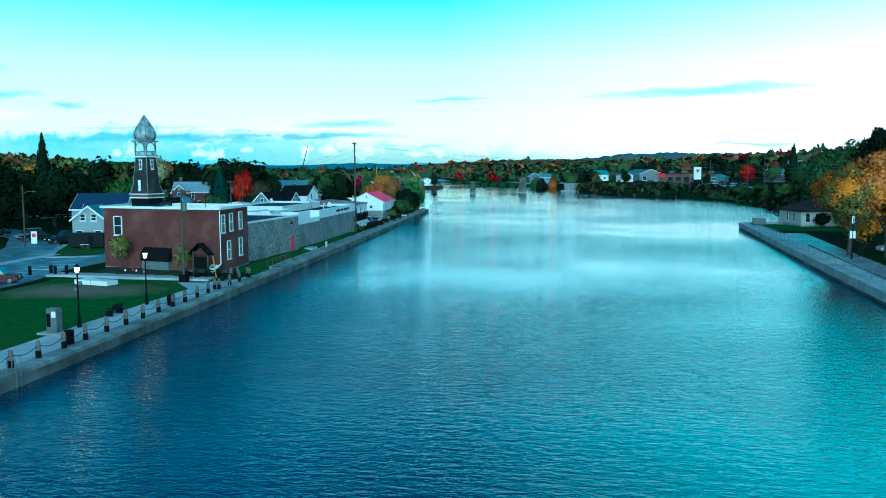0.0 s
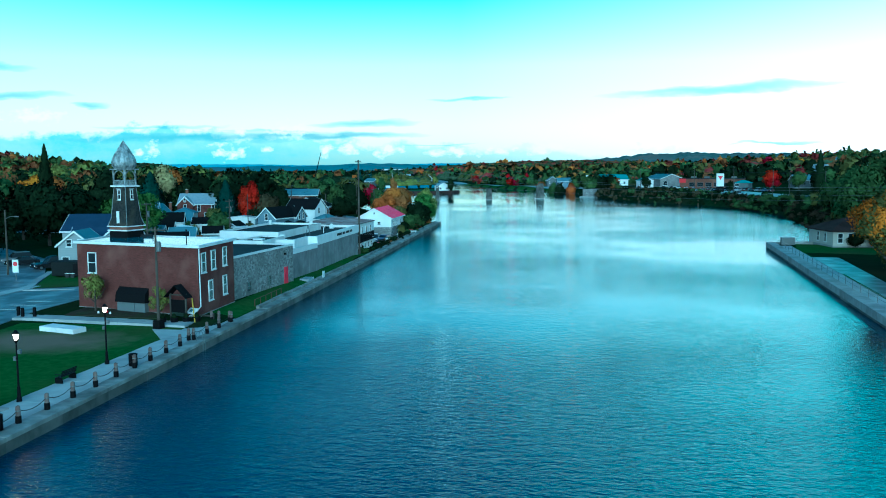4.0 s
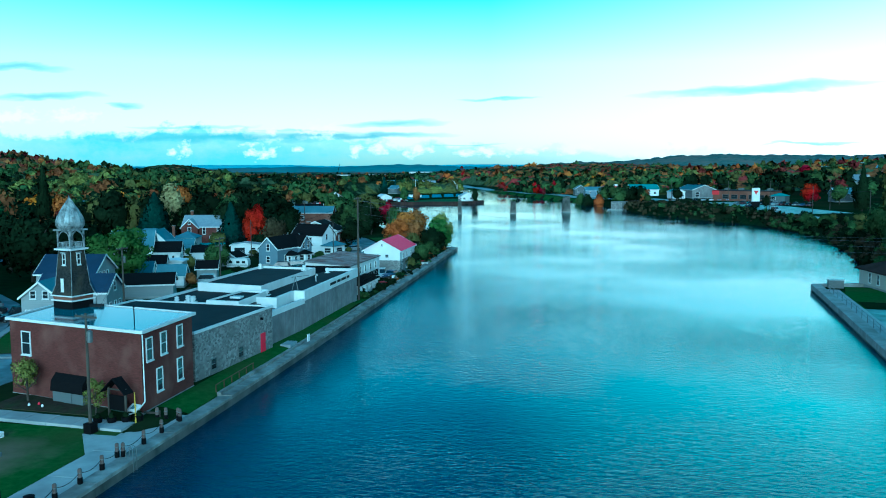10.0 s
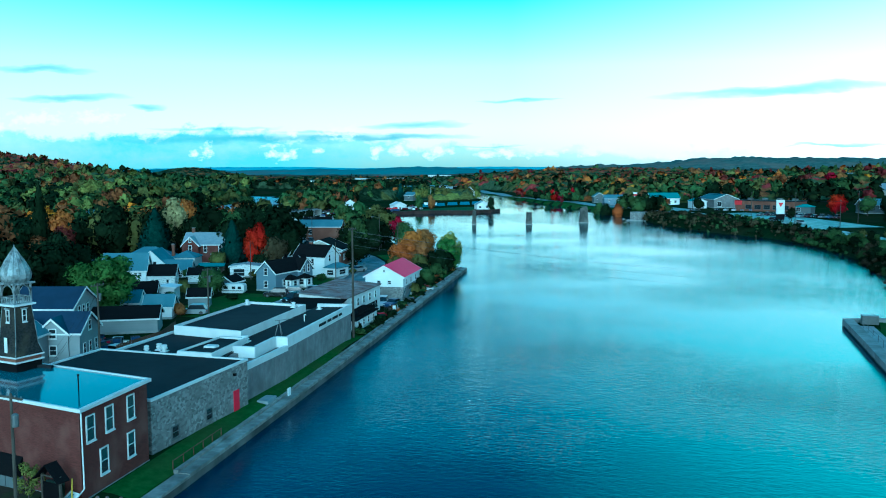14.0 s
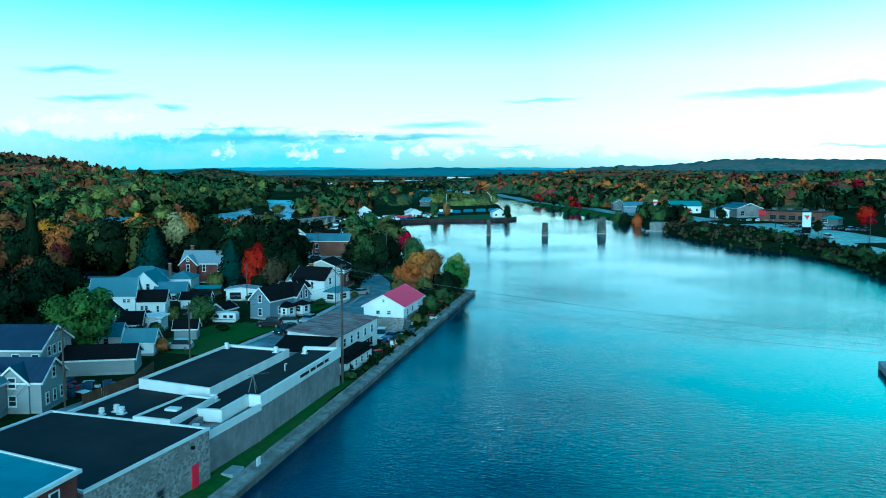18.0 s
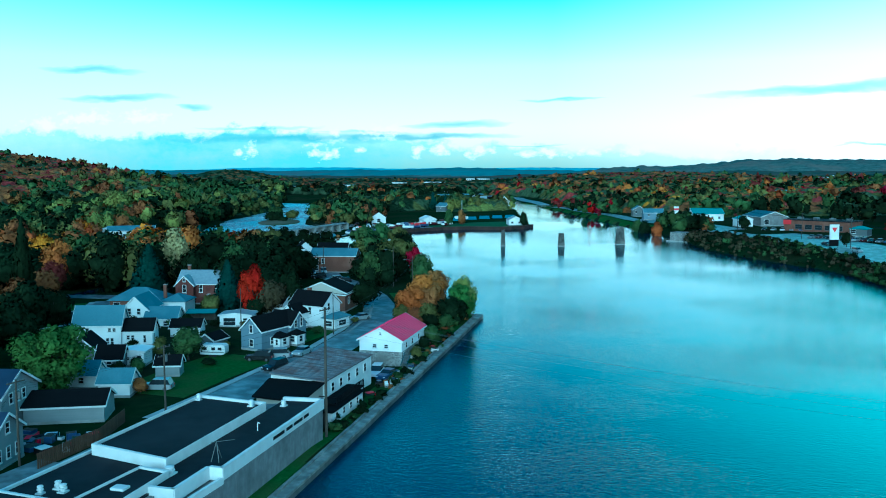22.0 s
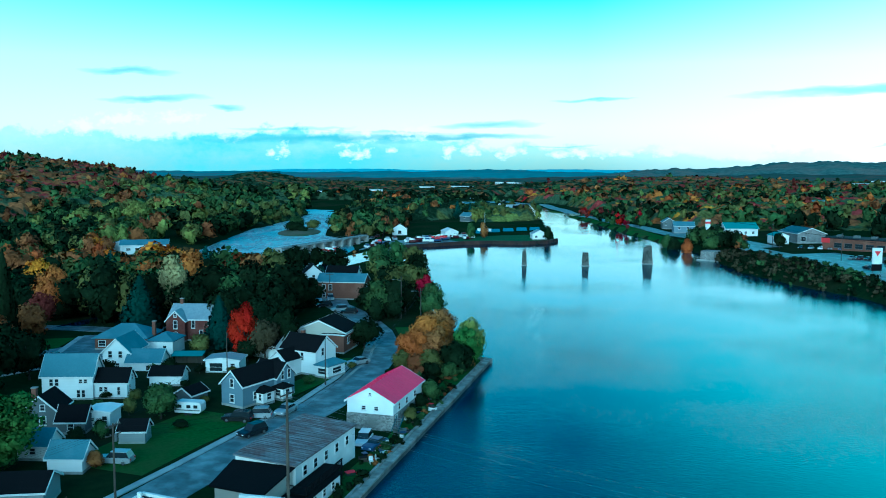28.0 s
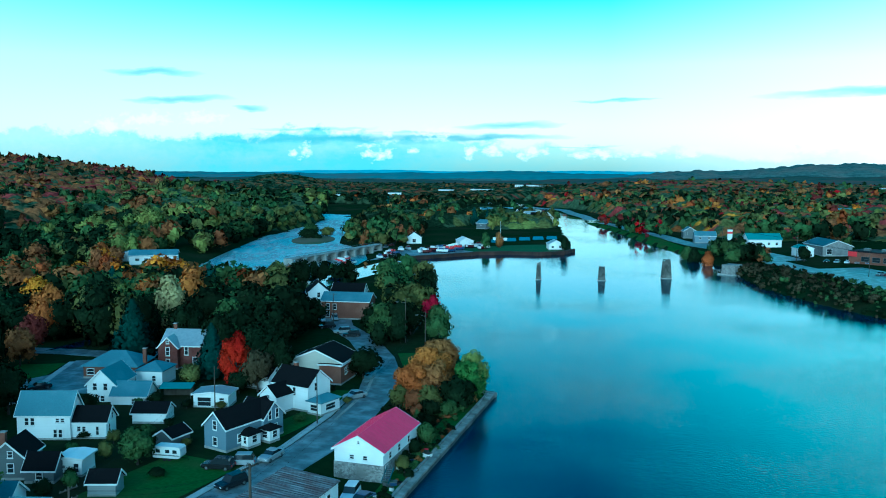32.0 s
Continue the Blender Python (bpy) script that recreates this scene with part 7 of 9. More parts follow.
for k, (x, y) in enumerate(((-52, 113), (-49.5, 119.5), (-46, 104.5), (-61, 120.5), (-43.5, 121), (-58, 109), (-67, 119), (-50, 92.5), (-54.5, 100), (-36.5, 101.5), (-41.5, 101), (-30.5, 116.5), (-37.5, 119), (-39, 113.5),
                            (-48, 126.5), (-52.5, 128.5), (-60.5, 128), (-26.5, 119), (-43, 84.5), (-48.5, 99.5), (-33, 90), (-45.5, 109), (-57, 116), (-42.5, 97), (-23.8, 131.5), (-30, 137.5))):
    tree(x, y, 1.5 + 0.35 * (k % 4), 2.2 + 0.4 * (k % 3), ("round", "spread")[k % 2], ("dark", "dark", "green", "dark", "olive")[k % 5], "low in a back garden")

# ---- old bridge piers ----
for x, y, w, d, h, mess in ((-29.1, 321.6, 1.9, 2.6, 7.2, 1.2), (-5.0, 327.9, 2.9, 3.4, 5.6, 0.2), (18.8, 344.4, 4.0, 4.6, 8.4, 1.2)):
    pr = thing("bridge_pier", "old weathered stone pier standing alone in the water", "bridge pier", at=pose(x, y, WATER_Z, 0, 0, 8), group="old bridge piers")
    r = np.random.RandomState(int(h * 10))
    z, k = -3.0, 0
    while z < h:
        c = 0.9 if z > -1 else 3.4
        t = 1 - 0.035 * max(z, 0)
        z1 = min(z + c, h)
        nb = 2 if k % 2 else 3
        for i in range(nb):
            x0, x1 = -w / 2 * t + w * t * i / nb, -w / 2 * t + w * t * (i + 1) / nb
            top = z1 - (r.uniform(0, mess) if z1 > h - 1 else 0)
            j = r.uniform(-0.06, 0.06)
            part("stone_block", Shape().cbox(x0 + 0.02, x1 - 0.02, -d / 2 * t + j, d / 2 * t + j, z, top, 0.06), WETSHADECONC, pr)
        z, k = z1, k + 1
    part("footing", Shape().cbox(-w / 2 - 0.3, w / 2 + 0.3, -d / 2 - 0.3, d / 2 + 0.3, -3, 0.25, 0.1), CONCRETE, pr)
ab = thing("bridge_abutment", "old stone bridge abutment on the bank", "abutment", at=pose(44, 367, WATER_Z, 0, 0, -25))
part("abutment_block", Shape().cbox(-3, 3, -3, 4, -3, 4.2, 0.1), STONE, ab)
part("ledge", Shape().cbox(-4, 12, -4.6, -3.02, -3, 0.5, 0.1), CONCRETE, ab)


# ---- things on the quay and in the park ----
def bollard(x, y):
    b = thing("bollard", "weathered timber bollard with a dark banded foot", "bollard", at=pose(x, y, 0.08), group="quay bollards")
    part("foot", Shape().lathe(0, 0, [(0.17, 0), (0.17, 0.42), (0.16, 0.45)], 10), BLACKMET, b)
    part("post", Shape().lathe(0, 0, [(0.135, 0.452), (0.13, 0.95), (0.10, 1.02), (0.03, 1.05)], 10), BOLLARD, b)
    part("band", Shape().lathe(0, 0, [(0.145, 0.72), (0.145, 0.78)], 10), GREYMET, b)
    return b


BY = [-55.6, -52.9, -50.2, -47.5, -44.8, -42.1, -39.4, -36.8, -34.1, -31.6, -28.9, -26.2, -23.6, -21.0, -18.4, -16.0, -13.4, -10.9, -8.3, -5.5, -2.9, 0.0]
BX_ = [along(LQUAY, y) - 1.0 for y in BY]
for x, y in zip(BX_, BY):
    bollard(x, y)
bollard(3.0, -8.5), bollard(1.9, 0.1), bollard(1.2, 0.0), bollard(2.9, 0.2)
for (x0, y0), (x1, y1) in zip(list(zip(BX_, BY)), list(zip(BX_, BY))[1:]):
    pts = [(x0 + (x1 - x0) * k / 8, y0 + (y1 - y0) * k / 8, 0.86 - 0.28 * (1 - (k / 4 - 1) ** 2)) for k in range(9)]
    tagged(part("chain", Shape().tube(pts, 0.022, 5), BLACKMET), "dark chain slung between two bollards", "chain", "quay chains")
part_rail = thing("barrier", "low timber barrier across the end of the walkway", "barrier", at=pose(0.4, 0.1, 0.1))
part("rail", Shape().box(-1.6, 1.0, -0.06, 0.06, 0.45, 0.6), WOOD, part_rail)
for x in (-1.6, 0.9):
    part("post", Shape().box(x, x + 0.12, -0.06, 0.06, 0, 0.75), WOOD, part_rail)


def street_lamp(x, y, h):
    l = thing("street_lamp", "black park lamp with a lit lantern", "street lamp", at=pose(x, y, 0.08), group="park lamps")
    part("base", Shape().lathe(0, 0, [(0.17, 0), (0.16, 0.25), (0.11, 0.35), (0.1, 0.9), (0.07, 1.0)], 10), BLACKMET, l)
    part("post", Shape().lathe(0, 0, [(0.065, 1.002), (0.05, h - 0.55)], 10), BLACKMET, l)
    ln = part("lantern", Shape().lathe(0, 0, [(0.10, h - 0.4), (0.155, h - 0.2), (0.16, h - 0.02)], 8), LAMPGLASS, l, "glowing warm glass")
    part("cap", Shape().lathe(0, 0, [(0.22, h - 0.018), (0.19, h + 0.06), (0.05, h + 0.22)], 8), BLACKMET, ln)
    part("collar", Shape().lathe(0, 0, [(0.1, h - 0.548), (0.13, h - 0.402)], 8), BLACKMET, ln)
    part("speaker", Shape().box(0.1, 0.3, -0.08, 0.08, h - 1.25, h - 1.0), GREYMET, l)
    part("junction_box", Shape().box(-0.22, -0.05, -0.06, 0.06, h - 1.7, h - 1.45), GREYMET, l)
    return l


for x, y in ((0.85, -17.4), (0.95, -27.5), (1.05, -37.6)):
    street_lamp(x, y, 4.3)

kiosk = thing("service_pedestal", "grey steel electrical pedestal on a concrete pad", "service box", at=pose(0.4, -29.6, 0.05, 0, 0, -8))
part("pad", Shape().cbox(-0.9, 0.9, -0.7, 0.7, -0.1, 0.12), CONCRETE, kiosk)
part("body", Shape().cbox(-0.42, 0.42, -0.3, 0.3, 0.121, 1.75, 0.03), GREYMET, kiosk)
part("panel", Shape().box(0.05, 0.38, -0.33, -0.302, 1.15, 1.55), WHITE, kiosk)
part("panel", Shape().box(-0.35, -0.05, -0.33, -0.302, 0.5, 1.4), BLACKMET, kiosk)


def bin_can(x, y):
    b = thing("litter_bin", "black slatted steel litter bin", "litter bin", at=pose(x, y, 0.08), group="litter bins")
    part("liner", Shape().lathe(0, 0, [(0.25, 0.02), (0.27, 0.8)], 12), BLACKMET, b)
    for i in range(14):
        a = 2 * math.pi * i / 14
        part("slat", Shape().box(-0.03, 0.03, -0.31, -0.285, 0.03, 0.85), BLACKMET, b, at=pose(0, 0, 0, 0, 0, math.degrees(a)))
    part("rim", Shape().lathe(0, 0, [(0.32, 0.852), (0.33, 0.9), (0.2, 0.95)], 14), BLACKMET, b)


bin_can(3.1, -17.7), bin_can(3.55, -33.0)


def bench(x, y, rot):
    b = thing("bench", "dark metal park bench facing the canal", "bench", at=pose(x, y, 0.06, 0, 0, rot))
    for i in range(4):
        part("seat_slat", Shape().box(-0.85, 0.85, -0.22 + i * 0.11, -0.14 + i * 0.11, 0.42, 0.45), BLACKMET, b)
    for i in range(4):
        part("back_slat", Shape().box(-0.85, 0.85, 0.25 + i * 0.02, 0.28 + i * 0.02, 0.52 + i * 0.1, 0.59 + i * 0.1), BLACKMET, b)
    for x in (-0.8, 0.74):
        part("leg", Shape().box(x, x + 0.06, -0.24, 0.3, 0, 0.418), BLACKMET, b)
        part("arm", Shape().box(x, x + 0.06, -0.24, 0.28, 0.62, 0.66), BLACKMET, b)
    return b


bench(0.75, -22.4, -90)

slab = thing("concrete_platform", "two pale concrete platforms lying on the lawn", "platform", at=pose(-10.2, -6.0, 0.05, 0, 0, -16))
part("block", Shape().cbox(-2.1, -0.04, -0.75, 0.75, 0, 0.42, 0.04), WHITE, slab)
part("block", Shape().cbox(0.04, 2.1, -0.75, 0.75, 0, 0.42, 0.04), WHITE, slab)


def ladder(x, y):
    l = thing("ladder", "grey steel ladder hooked over the quay edge", "ladder", at=pose(x, y, 0.1))
    for s_ in (-0.22, 0.22):
        part("rail", Shape().tube([(-0.5, s_, 0.02), (-0.45, s_, 0.75), (-0.2, s_, 0.9), (0.06, s_, 0.75), (0.07, s_, -1.6)], 0.03, 6), GREYMET, l)
    for k in range(6):
        part("rung", Shape().tube([(0.07, -0.2, -0.25 - 0.25 * k), (0.07, 0.2, -0.25 - 0.25 * k)], 0.018, 5), GREYMET, l)


ladder(along(LQUAY, -8.6), -8.6), ladder(along(LQUAY, -40.3), -40.3)

map_stand = thing("map_shelter", "timber notice shelter with a steep little roof", "notice shelter", at=pose(-1.5, -1.2, 0.4, 0, 0, -14))
for x in (-0.9, 0.9):
    part("post", Shape().box(x - 0.07, x + 0.07, -0.07, 0.07, -0.4, 2.5), WOOD, map_stand)
for sg in (-1, 1):
    part("roof_slope", Shape().add([(0, -0.5, 3.35), (sg * 1.25, -0.5, 2.2), (sg * 1.25, 0.5, 2.2), (0, 0.5, 3.35), (0, -0.5, 3.27), (sg * 1.25, -0.5, 2.12), (sg * 1.25, 0.5, 2.12), (0, 0.5, 3.27)],
                                   [(0, 1, 2, 3), (7, 6, 5, 4), (0, 4, 5, 1), (1, 5, 6, 2), (2, 6, 7, 3)]), BLACKROOF, map_stand)
part("board", Shape().box(-0.8, 0.8, -0.04, 0.04, 0.7, 1.9), BLACKMET, map_stand)
part("tie", Shape().box(-0.9, 0.9, -0.05, 0.05, 2.3, 2.4), WOOD, map_stand)
info = thing("info_panel", "slanted white information panel on black legs", "information panel", at=pose(-0.4, -0.6, 0.25, 0, 0, -20))
part("panel", Shape().add([(-0.55, -0.35, 0.75), (0.55, -0.35, 0.75), (0.55, 0.3, 1.15), (-0.55, 0.3, 1.15), (-0.55, -0.33, 0.7), (0.55, -0.33, 0.7), (0.55, 0.32, 1.1), (-0.55, 0.32, 1.1)], [(0, 1, 2, 3), (7, 6, 5, 4), (0, 4, 5, 1), (1, 5, 6, 2), (2, 6, 7, 3), (3, 7, 4, 0)]), WHITE, info)
for x in (-0.4, 0.4):
    part("leg", Shape().box(x - 0.04, x + 0.04, -0.04, 0.04, -0.2, 0.9), BLACKMET, info)
part("picture", Shape().add([(-0.3, -0.2, 0.86), (0.1, -0.2, 0.86), (0.1, 0.15, 1.075), (-0.3, 0.15, 1.075)], [(0, 1, 2, 3)]), BLUEROOF, info)
gbox = thing("transformer_box", "dark green steel transformer cabinet", "transformer box", at=pose(-2.4, 0.9, 0.45, 0, 0, -14))
part("body", Shape().cbox(-0.8, 0.8, -0.5, 0.5, 0, 1.15, 0.04), GREENBOX, gbox)
part("lid", Shape().cbox(-0.85, 0.85, -0.55, 0.55, 1.152, 1.25, 0.03), GREENBOX, gbox)
for x, y in ((-2.6, -2.2), (-1.6, -1.9), (-0.6, -1.5), (0.2, -1.0)):
    p = thing("planter", "dark round planter with a low shrub", "planter", at=pose(x, y, 0.2), group="planters")
    part("pot", Shape().lathe(0, 0, [(0.3, 0), (0.36, 0.5), (0.33, 0.52)], 12), BLACKMET, p)
    part("shrub", tri_mesh("shrub", FARCROWNS[("round", 1, 0)][0] * np.array([0.8, 0.8, 0.5], np.float32), FARCROWNS[("round", 1, 0)][1], FARCROWNS[("round", 1, 0)][2], LEAF["dark"]), None, p, at=Matrix.Translation((0, 0, 0.42)))
gs = thing("garden_shed", "grey garden shed with a black gambrel roof", "garden shed", at=pose(-7.5, 2.6, 0.5, 0, 0, -14))
part("wall", Shape().box(-1.75, 1.75, -1.15, 1.15, -0.2, 1.15), GREYSID, gs)
s = Shape()
prof = [(-1.32, 1.0), (-1.2, 1.85), (-0.6, 2.5), (0.6, 2.5), (1.2, 1.85), (1.32, 1.0)]
s.add([(-1.85, y, z) for y, z in prof] + [(1.85, y, z) for y, z in prof], [(i, i + 1, 7 + i, 6 + i)[::-1] for i in range(5)] + [(0, 1, 2, 3, 4, 5), (11, 10, 9, 8, 7, 6), (0, 5, 11, 6)])
part("roof", s, BLACKROOF, gs)
part("door", Shape().box(-0.45, 0.45, -1.2, -1.152, -0.1, 1.05), GREYSID, gs)
for i, (x, y) in enumerate(((-10.6, 0.4), (-9.9, 0.7), (-9.3, 0.3))):
    o = thing("garden_ornament", "small red and white ornament in the bed", "ornament", at=pose(x, y, gz(x, y) + 0.05), group="garden ornaments")
    part("body", Shape().lathe(0, 0, [(0.09, 0), (0.11, 0.08), (0.07, 0.2), (0.02, 0.24)], 8), (WHITE, REDPAINT, WHITE)[i], o)
mk = thing("guy_wire_guard", "yellow guy wire guard", "wire guard")
part("sleeve", Shape().tube([(0.3, -1.6, 0.15), (-0.6, -0.2, 2.3)], 0.05, 6), YELLOW, mk)


# ---- poles and cables ----
def utility_pole(x, y, h, arms=1, label="tall weathered wooden utility pole", r=0.16, rot=0.0, lamp=None, can=False, base=False):
    p = thing("utility_pole", label, "utility pole", at=pose(x, y, gz(x, y), 0, 0, rot), group="utility poles")
    part("pole", Shape().lathe(0, 0, [(r, -0.4), (r * 0.62, h)], 8), WOOD, p)
    for i in range(arms):
        z = h - 0.35 - i * 1.1
        arm = part("crossarm", Shape().box(-1.1, 1.1, -0.06, 0.06, z, z + 0.12), WOOD, p)
        for q in (-1.0, -0.4, 0.4, 1.0):
            part("insulator", Shape().lathe(q, 0, [(0.035, z + 0.121), (0.05, z + 0.2), (0.03, z + 0.27)], 6), GREYMET, arm)
    if can:
        part("transformer_can", Shape().lathe(0.32, 0, [(0.2, h - 2.2), (0.22, h - 2.1), (0.22, h - 1.4), (0.1, h - 1.3)], 10), GREYMET, p)
    if lamp:
        part("lamp_arm", Shape().tube([(0, 0, h - 1.2), (lamp * 0.5, 0, h - 0.9), (lamp, 0, h - 0.85)], 0.035, 6), GREYMET, p)
        part("lamp_head", Shape().cbox(min(lamp, lamp * 1.35), max(lamp, lamp * 1.35), -0.12, 0.12, h - 0.95, h - 0.8, 0.03), GREYMET, p)
    if base:
        part("planter_base", Shape().cbox(-0.38, 0.38, -0.38, 0.38, 0, 0.85, 0.04), BLACKMET, p)
    return p


ALUMIN = plain("bare_cable", (0.10, 0.11, 0.115), 0.6)


def cable(a, b, sag, name="overhead_cable", r=0.009, mat=BLACKMET):
    a, b = Vector(a), Vector(b)
    n = 14
    pts = [tuple(a.lerp(b, k / n) - Vector((0, 0, sag * (1 - (2 * k / n - 1) ** 2)))) for k in range(n + 1)]
    tagged(part(name, Shape().tube(pts, r, 4), mat), "thin overhead cable strung between wooden poles", "cable", "overhead cables")


utility_pole(-2.1, -3.9, 9.3, 1, "wooden utility pole with a dark box at its foot", 0.14, -14, can=True, base=True)
utility_pole(-0.07, 60.5, 15.6, 1, "very tall bare wooden utility pole", 0.2, 80)
utility_pole(-24.2, 64.2, 9.2, 2, "wooden utility pole with two crossarms", 0.15, 80, can=True)
utility_pole(-28.5, 43.5, 9.5, 1, "wooden utility pole beside the grey house", 0.15, 80, can=True)
utility_pole(-23.4, 119, 8.5, 0, "wooden pole beside the pavement", 0.12)
utility_pole(-33.5, 186, 11, 0, "wooden pole with a street light", 0.14, 200, lamp=1.8)
utility_pole(-26.5, 181, 9, 0, "wooden pole with a street light", 0.14, 200, lamp=1.8)
utility_pole(-42, 30, 9, 0, "wooden pole with a street light", 0.14, 0, lamp=1.5)
utility_pole(-60, 200, 9, 1, "wooden utility pole by the street", 0.14, 20)
utility_pole(-42.6, 118, 8.5, 0, "wooden pole in a garden", 0.12)
utility_pole(90, 45, 12.2, 1, "wooden utility pole on the far bank", 0.17, 80)
for x, y, h in ((40, 480, 11), (72, 402, 11), (93, 345, 11), (104, 305, 12), (112, 268, 11), (120, 228, 11), (126, 300, 13)):
    utility_pole(x, y, h, 1, "wooden utility pole beside the highway", 0.15, 70)
for k, z in enumerate((15.3, 15.3, 14.6, 13.4)):
    d = (-0.4, 0.4, 0, 0)[k]
    cable((-0.07, 60.5 + d, z), (90, 45 + d, 12.0 - 0.6 * k), 1.7, mat=ALUMIN)
    cable((-0.07, 60.5 + d, z), (-24.2, 64.2 + d, 9.0 - 0.25 * k), 0.8)
    cable((-24.2, 64.2 + d, 9.0 - 0.25 * k), (-28.5, 43.5 + d, 9.1 - 0.25 * k), 0.4)
    cable((-24.2, 64.2 + d, 9.0 - 0.25 * k), (-42.6 + d, 118, 8.3 - 0.3 * k), 0.8)
    cable((-0.07 + d, 60.5, z - 0.4), (-26.5 + d, 181, 8.6 - 0.3 * k), 2.2)
    cable((-28.5, 43.5 + d, 9.1 - 0.25 * k), (-2.1, -3.9 + d, 8.9 - 0.3 * k), 0.9)
HW = [(40, 480, 13), (72, 402, 13), (93, 345, 13), (104, 305, 14), (112, 268, 13), (120, 228, 13)]
for (x0, y0, z0), (x1, y1, z1) in zip(HW, HW[1:]):
    for d in (-0.9, 0, 0.9):
        cable((x0 + d, y0, z0 - 0.4), (x1 + d, y1, z1 - 0.4), 0.9, r=0.025)


# ---- vehicles ----
CAR_MESH = {}
PAINTS = dict(black=plain("black_car_paint", (0.012, 0.013, 0.015), 0.25), silver=plain("silver_car_paint", (0.42, 0.44, 0.45), 0.3, 0.4), white=plain("white_car_paint", (0.7, 0.71, 0.72), 0.3),
              red=plain("red_car_paint", (0.05, 0.002, 0.005), 0.4, spec=0.25), blue=plain("blue_car_paint", (0.03, 0.06, 0.14), 0.3), grey=plain("grey_car_paint", (0.14, 0.15, 0.16), 0.3))
TAIL = plain("tail_light", (0.4, 0.01, 0.01), 0.3)
HEADL = plain("head_light", (0.8, 0.82, 0.84), 0.2)


def car(x, y, rot, colour, kind="sedan", group="parked cars"):
    z = gz(x, y) + 0.06
    L, H = {"sedan": (4.6, 1.42), "suv": (4.6, 1.72), "van": (4.9, 1.8), "pickup": (5.5, 1.85)}[kind]
    hw = 0.9
    c = thing("car" if kind != "pickup" else "pickup_truck", f"{colour} {kind if kind != 'suv' else 'sport utility'} vehicle parked on asphalt", "car", at=pose(x, y, z, 0, 0, rot), group=group)
    key = (kind, colour)
    if key not in CAR_MESH:
        a = L / 2
        low = [(-a, 0.35), (-a, 0.72), (-a + 0.2, 0.86), (-a + 1.15, 0.95), (a - 0.5, 0.98), (a - 0.05, 0.9), (a, 0.6), (a, 0.33), (a - 0.5, 0.24), (-a + 0.5, 0.24)]
        n = len(low)
        s = Shape()
        rings = []
        for w, k in ((-hw, 0.94), (-hw * 0.88, 1.0), (hw * 0.88, 1.0), (hw, 0.94)):
            rings.append([(px * (k if abs(px) > a - 0.3 else 1), w, 0.3 + (pz - 0.3) * (1 if abs(w) < hw else 0.93)) for px, pz in low])
        p = [q for r_ in rings for q in r_]
        f = [(j * n + i, j * n + (i + 1) % n, (j + 1) * n + (i + 1) % n, (j + 1) * n + i) for j in range(3) for i in range(n)]
        s.add(p, f + [tuple(range(n - 1, -1, -1)), tuple(range(3 * n, 4 * n))])
        body = s.mesh("body", PAINTS[colour], False)
        c0, c1, c2, c3 = {"sedan": (-0.95, -0.25, 1.0, 1.75), "suv": (-1.0, -0.35, 1.75, 2.15), "van": (-1.4, -0.7, 1.95, 2.3), "pickup": (-0.9, -0.3, 0.7, 0.95)}[kind]
        cab = Shape()
        q = 0.8
        P = [(c0, -hw * 0.9, 0.93), (c3, -hw * 0.9, 0.95), (c3, hw * 0.9, 0.95), (c0, hw * 0.9, 0.93), (c1, -hw * q, H - 0.05), (c2, -hw * q, H - 0.05), (c2, hw * q, H - 0.05), (c1, hw * q, H - 0.05)]
        cab.add(P, [(0, 1, 5, 4), (1, 2, 6, 5), (2, 3, 7, 6), (3, 0, 4, 7)])
        roof = Shape().cbox(c1 - 0.05, c2 + 0.05, -hw * q - 0.02, hw * q + 0.02, H - 0.06, H, 0.03)
        wheel = Shape()
        wheel.add([(0.33 * math.cos(t_ * math.pi / 6), sgn * 0.1, 0.33 * math.sin(t_ * math.pi / 6)) for sgn in (-1, 1) for t_ in range(12)],
                  [(i, (i + 1) % 12, 12 + (i + 1) % 12, 12 + i) for i in range(12)] + [tuple(range(12)), tuple(range(23, 11, -1))])
        rim = Shape()
        rim.add([(0.2 * math.cos(t_ * math.pi / 5), sgn * 0.115, 0.2 * math.sin(t_ * math.pi / 5)) for sgn in (-1, 1) for t_ in range(10)],
                [(i, (i + 1) % 10, 10 + (i + 1) % 10, 10 + i) for i in range(10)] + [tuple(range(10)), tuple(range(19, 9, -1))])
        CAR_MESH[key] = (body, cab.mesh("glazing", GLASS), roof.mesh("roof", PAINTS[colour]), wheel.mesh("wheel", RUBBER), rim.mesh("rim", GREYMET),
                         Shape().box(-0.02, 0.03, -0.16, 0.16, -0.07, 0.07).mesh("light", HEADL), Shape().box(-0.03, 0.02, -0.14, 0.14, -0.1, 0.1).mesh("light", TAIL))
    b, w, r_, wh, rm, hl, tl = CAR_MESH[key]
    part("body", b, None, c), part("glazing", w, None, c), part("roof", r_, None, c)
    for px in (-L / 2 + 0.85, L / 2 - 0.9):
        for py in (-0.8, 0.8):
            k = part("wheel", wh, None, c, at=pose(px, py, 0.33))
            part("rim", rm, None, k)
    for py in (-0.62, 0.62):
        part("headlight", hl, None, c, at=pose(-L / 2, py, 0.66))
        part("tail_light", tl, None, c, at=pose(L / 2, py, 0.75))
    return c


